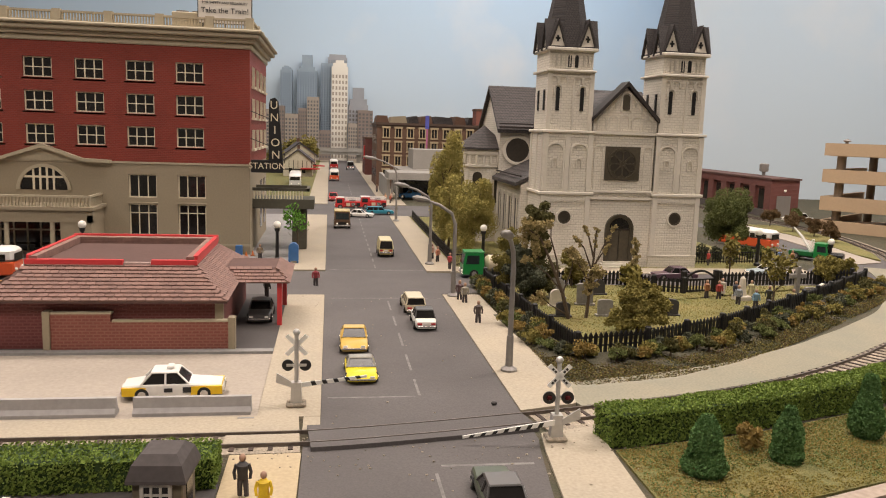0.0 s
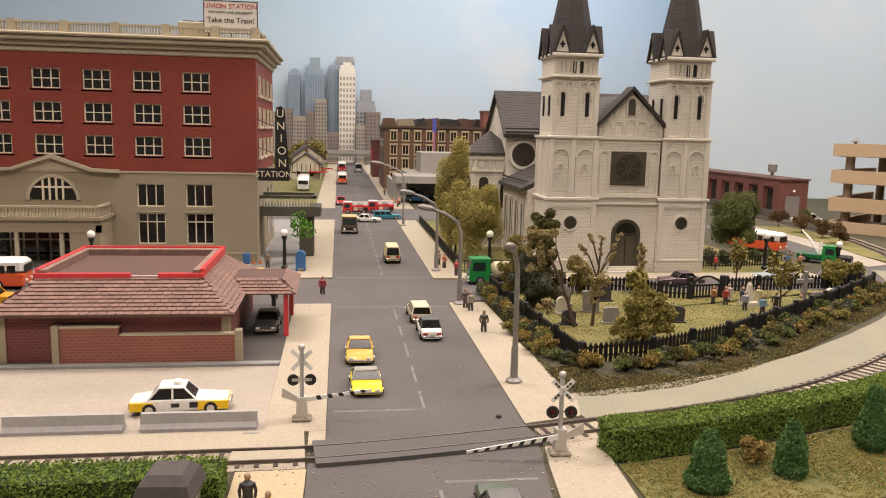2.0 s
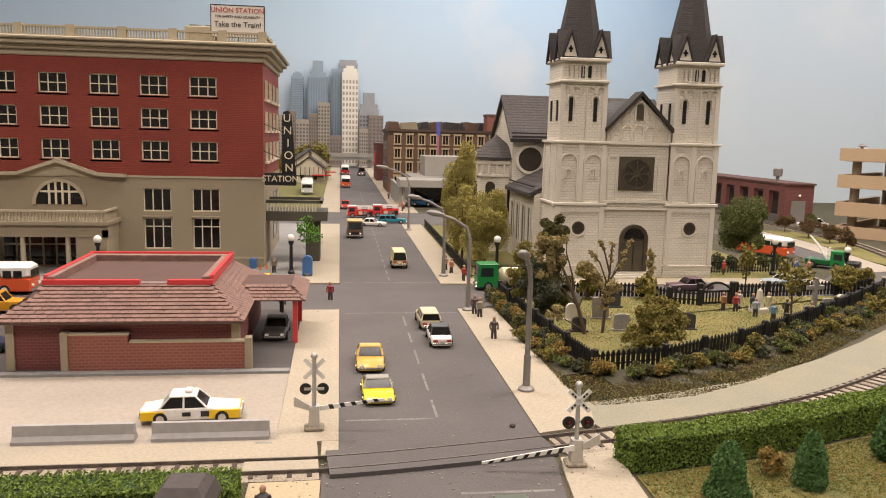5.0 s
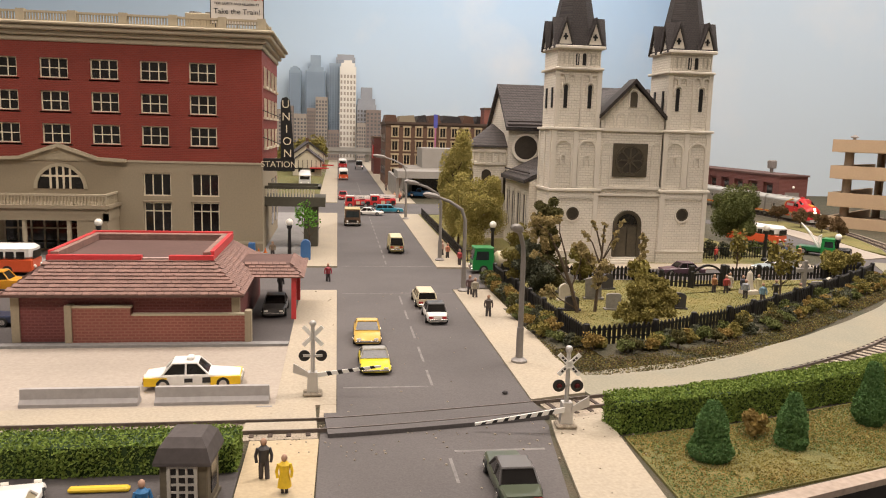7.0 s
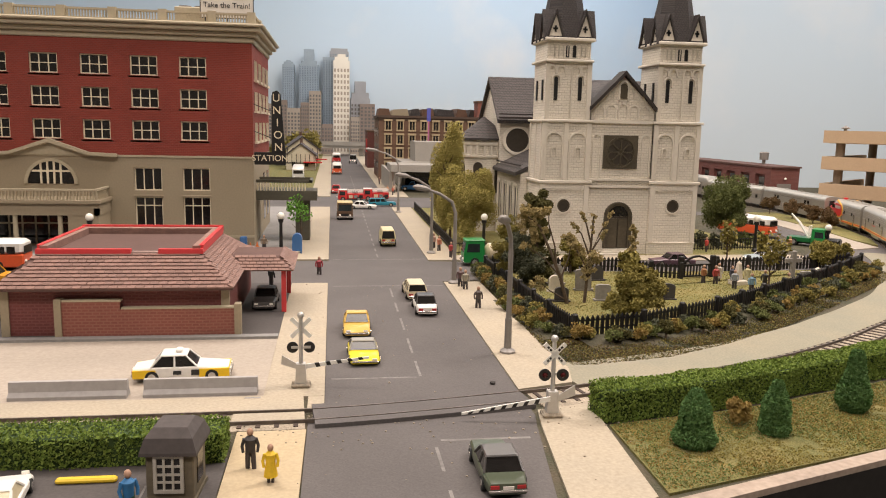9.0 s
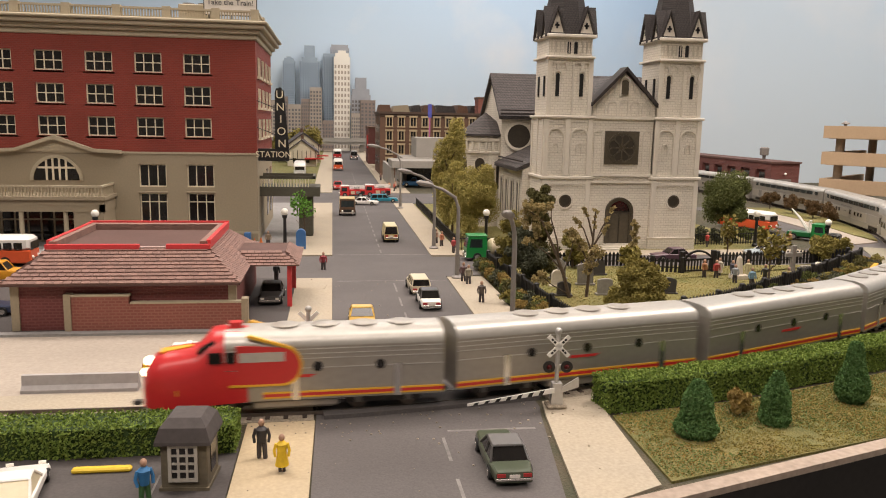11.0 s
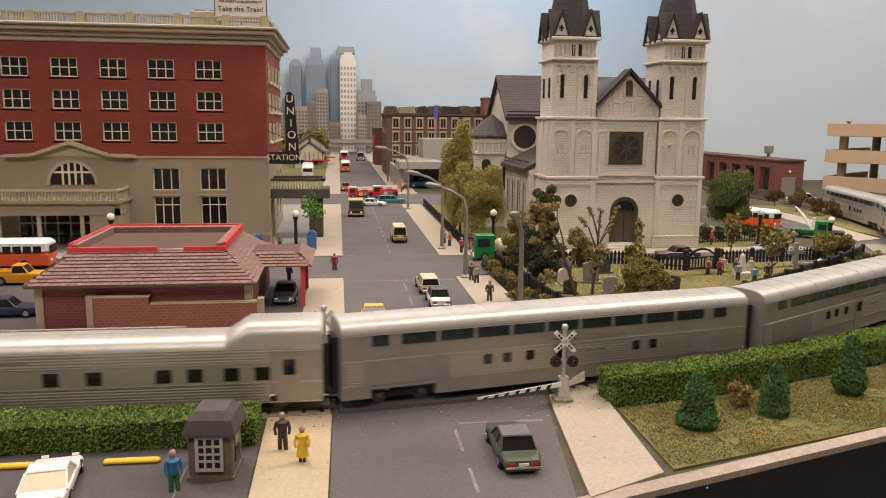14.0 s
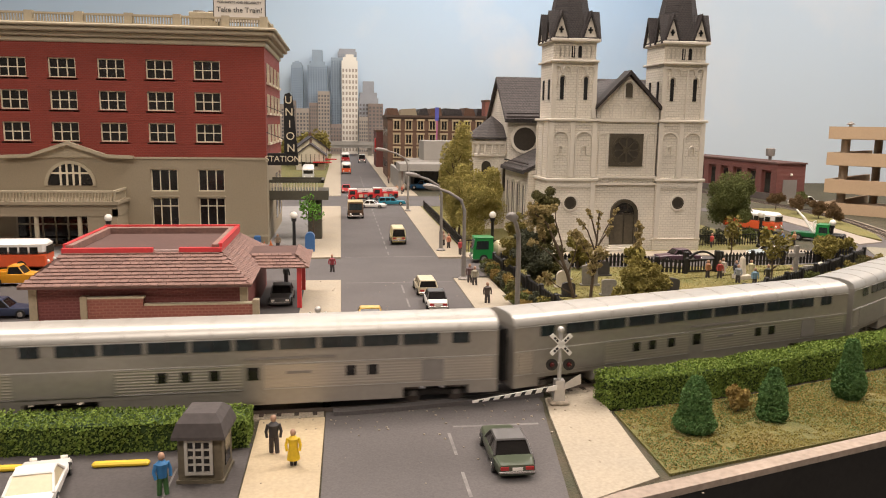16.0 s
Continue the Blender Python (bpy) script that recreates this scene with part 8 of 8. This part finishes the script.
for x in (17.6, 33):
    part("post", B().cyl(x, 189, 0.1, 5.2, 0.25), GREY_METAL, shop)
red_shop = thing("red_storefront", "narrow red-brown storefront on the far street", "building")
part("wall", B().box(15.6, 21, 296, 318, 0.1, 13.5), BRICK_MAROON, red_shop)
part("sign", B().box(15.2, 15.58, 297, 303, 6, 11), CAR_RED, red_shop)
part("parapet", B().box(15.4, 21.2, 295.8, 318.2, 13.5, 14.2), BRICK_BROWN, red_shop)

HOUSE = paint("house_cream", (0.55, 0.5, 0.38), 0.8)
def cottage(label, at, L, W, H, turn):
    hs_ = thing("house", label, "house", "far houses", at=at, turn=turn)
    part("wall", B().prism([(-W / 2, 0), (W / 2, 0), (W / 2, H), (0, H + W * 0.36), (-W / 2, H)], "y", -L / 2, L / 2), HOUSE, hs_)
    rb = B()
    for s_ in (-1, 1):
        rb.prism([(0, H + W * 0.37), (s_ * (W / 2 + 0.8), H - 0.6), (s_ * (W / 2 + 0.8), H - 0.1), (0, H + W * 0.37 + 0.55)], "y", -L / 2 - 0.7, L / 2 + 0.7)
    part("roof", rb, paint("house_roof", (0.07, 0.06, 0.06), 0.8), hs_)
    part("chimney", B().box(-0.5, 0.5, 0, 1, H + 1, H + W * 0.37 + 1.8), BRICK_BROWN, hs_)
    tb = B()
    for u in np.linspace(-W / 2 + 0.3, W / 2 - 0.5, 7):
        tb.box(u, u + 0.22, -L / 2 - 0.06, -L / 2, H * 0.45, H + 0.3)
    part("timbering", tb.box(-W / 2, W / 2, -L / 2 - 0.07, -L / 2, H * 0.42, H * 0.5), paint("timber", (0.04, 0.03, 0.025), 0.8), hs_)
    for u in (-W * 0.25, W * 0.2):
        part("window", B().box(u - 0.6, u + 0.6, -L / 2 - 0.08, -L / 2 + 0.02, 1.2, 2.8), GLASS_DARK, hs_)
    part("porch_roof", B().box(W * 0.1, W * 0.75, -L / 2 - 2.4, -L / 2, 2.6, 3.0), CAR_RED, hs_)


cottage("cream half-timbered cottage with dark gabled roof", (-8.5, 283, 0.1), 12, 10, 5.2, 0)
cottage("cream cottage with grey roof behind", (-9.5, 305, 0.1), 12, 12, 6.6, 8)
for x, y, h, r in ((-13, 318, 15, 5), (-6, 330, 16.5, 6), (-18, 300, 11, 5), (-12, 345, 13, 5)):
    tree("far olive-green bushy tree behind cottages", (x, y, 0.1), h, r, LEAF_OLIVE, 900, 0.6, 0.1, "far trees")
via = thing("viaduct", "long grey elevated road on piers across the street end", "viaduct")
part("deck", B().box(-120, 30, 400, 408, 4.0, 5.4), GREY_PLASTER, via)
part("parapet", B().box(-120, 30, 399.6, 400.4, 5.4, 7.4), GREY_PLASTER, via)
for x in range(-116, 30, 12):
    if not 0 < x < 15:
        part("pier", B().box(x, x + 2, 402, 406, 0.1, 4.0), GREY_PLASTER, via)


def tower_block(label, x0, x1, top, y, wall_mat, pane_mat, cols, storey, crown=None, depth=8):
    """A skyscraper with standing ribs and level bands of windows."""
    t = thing("skyscraper", label, "skyscraper", "skyline towers")
    part("wall", B().box(x0, x1, y, y + depth, 0.1, top), wall_mat, t)
    w = (x1 - x0) / cols
    n = int((top - 2) / storey)
    panes = B()
    for k in range(cols):
        for r in range(n):
            u, z = x0 + (k + 0.22) * w, 1.5 + r * storey
            panes.box(u, u + w * 0.56, y - 0.08, y, z, z + storey * 0.58)
    tagged(part("window_grid", panes, pane_mat, t), kind="stuff")
    for z0, z1, e in crown or ():
        part("crown", B().box(x0 + e, x1 - e, y + e * 0.3, y + depth - e * 0.3, z0, z1), wall_mat, t)
    return t


HAZE_BLUE, HAZE_GREY = paint("tower_blue", (0.27, 0.34, 0.41), 0.6, vary=0.12), paint("tower_grey", (0.3, 0.31, 0.33), 0.7, vary=0.12)
HAZE_TAN, HAZE_WHITE, HAZE_BROWN = paint("tower_tan", (0.36, 0.31, 0.26), 0.8, vary=0.12), paint("tower_white", (0.72, 0.68, 0.6), 0.8, vary=0.06), paint("tower_brown", (0.25, 0.2, 0.17), 0.8, vary=0.15)
PANE_BLUE, PANE_GREY = paint("pane_blue", (0.14, 0.19, 0.25), 0.3, vary=0.2), paint("pane_grey", (0.13, 0.12, 0.12), 0.4, vary=0.2)
tower_block("slim blue glass tower with rounded top", -23.8, -17.6, 46.8, 428, HAZE_BLUE, PANE_BLUE, 6, 0.9, ((46.8, 48.2, 0.8), (48.2, 49.0, 2.0)))
tower_block("blue-grey glass tower with set-back crown", -15.2, -4.6, 47.0, 430, HAZE_BLUE, PANE_BLUE, 8, 0.9, ((47, 49, 1.2), (49, 55.2, 2.6)))
tower_block("blue-grey slab tower beside a white tower", -2.6, 4.2, 51.4, 432, HAZE_BLUE, PANE_BLUE, 5, 0.9)
tower_block("blue-grey tower top behind a white tower", 1.0, 11.2, 54.8, 434, HAZE_GREY, PANE_BLUE, 8, 0.9, ((54.8, 56.4, 0.6),))
tower_block("tall white stone tower with small windows", 3.0, 11.6, 49.5, 426, HAZE_WHITE, HAZE_TAN, 5, 3.0, ((49.5, 51.4, 0.7), (51.4, 52.8, 2.2), (24.5, 25.2, -0.3)))
tower_block("stepped grey office tower", 12.2, 22.6, 30.0, 428, HAZE_GREY, PANE_GREY, 6, 2.2, ((30, 33, 0.6), (33, 39, 2.2)))
for x0, x1, top, m_ in ((-40, -34, 22, HAZE_BROWN), (-34, -27, 26, HAZE_TAN), (-27, -21, 28, HAZE_BROWN), (-21, -14, 24, HAZE_TAN), (-14, -9.6, 27, HAZE_BROWN), (-9.6, -3.2, 33, HAZE_TAN), (-3.2, 3, 16, HAZE_BROWN), (12, 17, 20, HAZE_TAN), (17, 25, 27, HAZE_BROWN), (25, 33, 17, HAZE_TAN), (-47, -40, 16, HAZE_TAN)):
    tower_block("hazy %s office block in the skyline" % ("brown" if m_ is HAZE_BROWN else "tan"), x0, x1 - 0.2, top, 420, m_, PANE_GREY, 4, 1.9)

# ---- brick works and parking garage ----
works = thing("brick_works", "low maroon brick works with bricked window bays", "building", at=(102.2, 214, 0), turn=-90)
part("wall", B().box(0, 49.5, 0.6, 7, 0.05, 8.6), BRICK_MAROON, works)
bays = [1.5 + 6.9 * k for k in range(7)]
last = 0.0
for x in bays:
    part("pier", B().box(last, x - 0.2, 0, 0.6, 1.6, 8.6), BRICK_MAROON, works)
    part("spandrel", B().box(x - 0.2, x + 4.0, 0.02, 0.6, 7.0, 8.6), BRICK_MAROON, works)
    last = x + 4.0
part("pier", B().box(last, 49.5, 0, 0.6, 1.6, 8.6), BRICK_MAROON, works)
part("plinth", B().box(-0.2, 49.7, -0.4, 0.6, 0.05, 1.6), paint("sooty_stone", (0.12, 0.1, 0.09), 0.9, vary=0.3), works)
part("roof_edge", B().box(-0.3, 49.8, -0.25, 7.3, 8.6, 9.0), paint("tar_edge", (0.12, 0.06, 0.05), 0.8), works)
for x in bays:
    part("window", B().box(x + 0.7, x + 3.1, 0.5, 0.58, 1.7, 6.4), GLASS_DARK, works)
    part("lintel", B().box(x - 0.1, x + 3.9, -0.1, 0.0, 7.0, 7.3), BRICK_MAROON, works)
part("side_door", B().box(49.49, 49.7, 1.6, 5, 0.1, 5.0), GREY_METAL, works)
part("roof_vent", B().lathe(39, 4, [(0.4, 9.0), (0.4, 10.0), (1.0, 10.1), (1.1, 11.8), (0.8, 12.0)], 12), GREY_METAL, works, "grey round roof ventilator")
part("wall_lamp", B().ball(49.8, 3.4, 6.2, 0.3), GLOBE, works)
GARAGE = paint("garage_tan", (0.5, 0.36, 0.23), 0.85, vary=0.07)
GARAGE_IN = paint("garage_column", (0.34, 0.255, 0.175), 0.85)
gar = thing("parking_garage", "open four-deck tan concrete parking garage", "parking garage", at=(98.7, 141, 0), turn=-52)
for z0, z1 in ((0.05, 2.2), (4.2, 6.9), (9.7, 12.2), (14.9, 17.3)):
    part("parapet", B().box(0, 60, 0, 0.8, z0, z1).box(0, 0.8, 0.8, 26, z0, z1), GARAGE, gar, "tan concrete parapet band")
    part("deck", B().box(0.8, 60, 0.8, 26, max(z0 - 0.1, 0.03), z0 + 0.5), GARAGE, gar)
for x in (1.6, 12, 24, 36, 48):
    for y in (1.8, 23):
        part("column", B().cyl(x + 0.9, y + 0.9, 0.6, 14.9, 0.85, 0.85, 14), GARAGE_IN, gar, "", True)
part("roof_lamp", B().lathe(3, 3, [(0.5, 15.3), (0.3, 17.6), (0.9, 17.8), (0.1, 18.3)], 8), GREY_METAL, gar)
car("dark teal car on a garage deck", (111, 134, 4.75), -52, CAR_TEAL, 5.2, 2.0, 1.6, "sedan")

# ---- many small shingles last ----
budget = [300]
shingles(rest, (E0, F0, EZ), (E1 - E0, 0, 0), (0, G0 - F0, RZ - EZ), 10, 27, budget, (2.5, 3.1))
joined = B()


def shingle_rest(corner, along, up, rows, across, pitch):
    """The far slopes' shingles, joined."""
    a, u = Vector(along), Vector(up)
    n_ = a.cross(u).normalized()
    w = a.length / across
    ad = a.normalized()
    for r in range(rows):
        lo, hi = pitch[0] * r / rows, a.length - pitch[1] * r / rows
        for k in range(across + 1):
            s = (k + 0.5 - 0.5 * (r % 2)) * w
            if s - w * 0.4 < lo or s + w * 0.4 > hi:
                continue
            p = Vector(corner) + ad * s + u * (r / rows)
            q = [p - ad * w * 0.46 + n_ * 0.13, p + ad * w * 0.46 + n_ * 0.13, p + ad * w * 0.46 + u * (1.15 / rows) + n_ * 0.03, p - ad * w * 0.46 + u * (1.15 / rows) + n_ * 0.03]
            joined.add(q + [v - n_ * 0.1 for v in q], [(0, 1, 2, 3), (4, 5, 1, 0), (5, 6, 2, 1), (7, 4, 0, 3)])


shingle_rest((E1, F0, EZ), (0, F1 - F0, 0), (I1 - E1, 0, RZ - EZ), 9, 30, (4.0, 3.4))
shingle_rest((E0, F1, EZ), (0, F0 - F1, 0), (I0 - E0, 0, RZ - EZ), 9, 30, (3.4, 4.0))
shingle_rest((-5.6, 64.4, EZ - 0.05), (4.8, 0, 0), (-0.4, 2.2, 1.0), 5, 8, (0.0, 0.9))
shingle_rest((-0.8, 64.4, EZ - 0.05), (0, 9.2, 0), (-1.2, 0, 1.0), 4, 14, (2.2, 2.2))
for r in range(4):
    joined.box(I0 + 0.6, I1 - 0.6, G1 - 0.95 - 0.02 * (4 - r), G1 - 0.9, RZ - 0.02 + r * 0.14, RZ + 0.1 + r * 0.14)
tagged(part("shingle_field", joined, SHINGLE, rest), kind="stuff")


# ---- what moves: the train runs along its track through the whole clip ----
def motions():
    for car, ahead, length, flip in TRAIN:
        walk(car, [(k * 0.25, train_pose(ahead, length, flip, k * 0.25)) for k in range(65)])


motions()
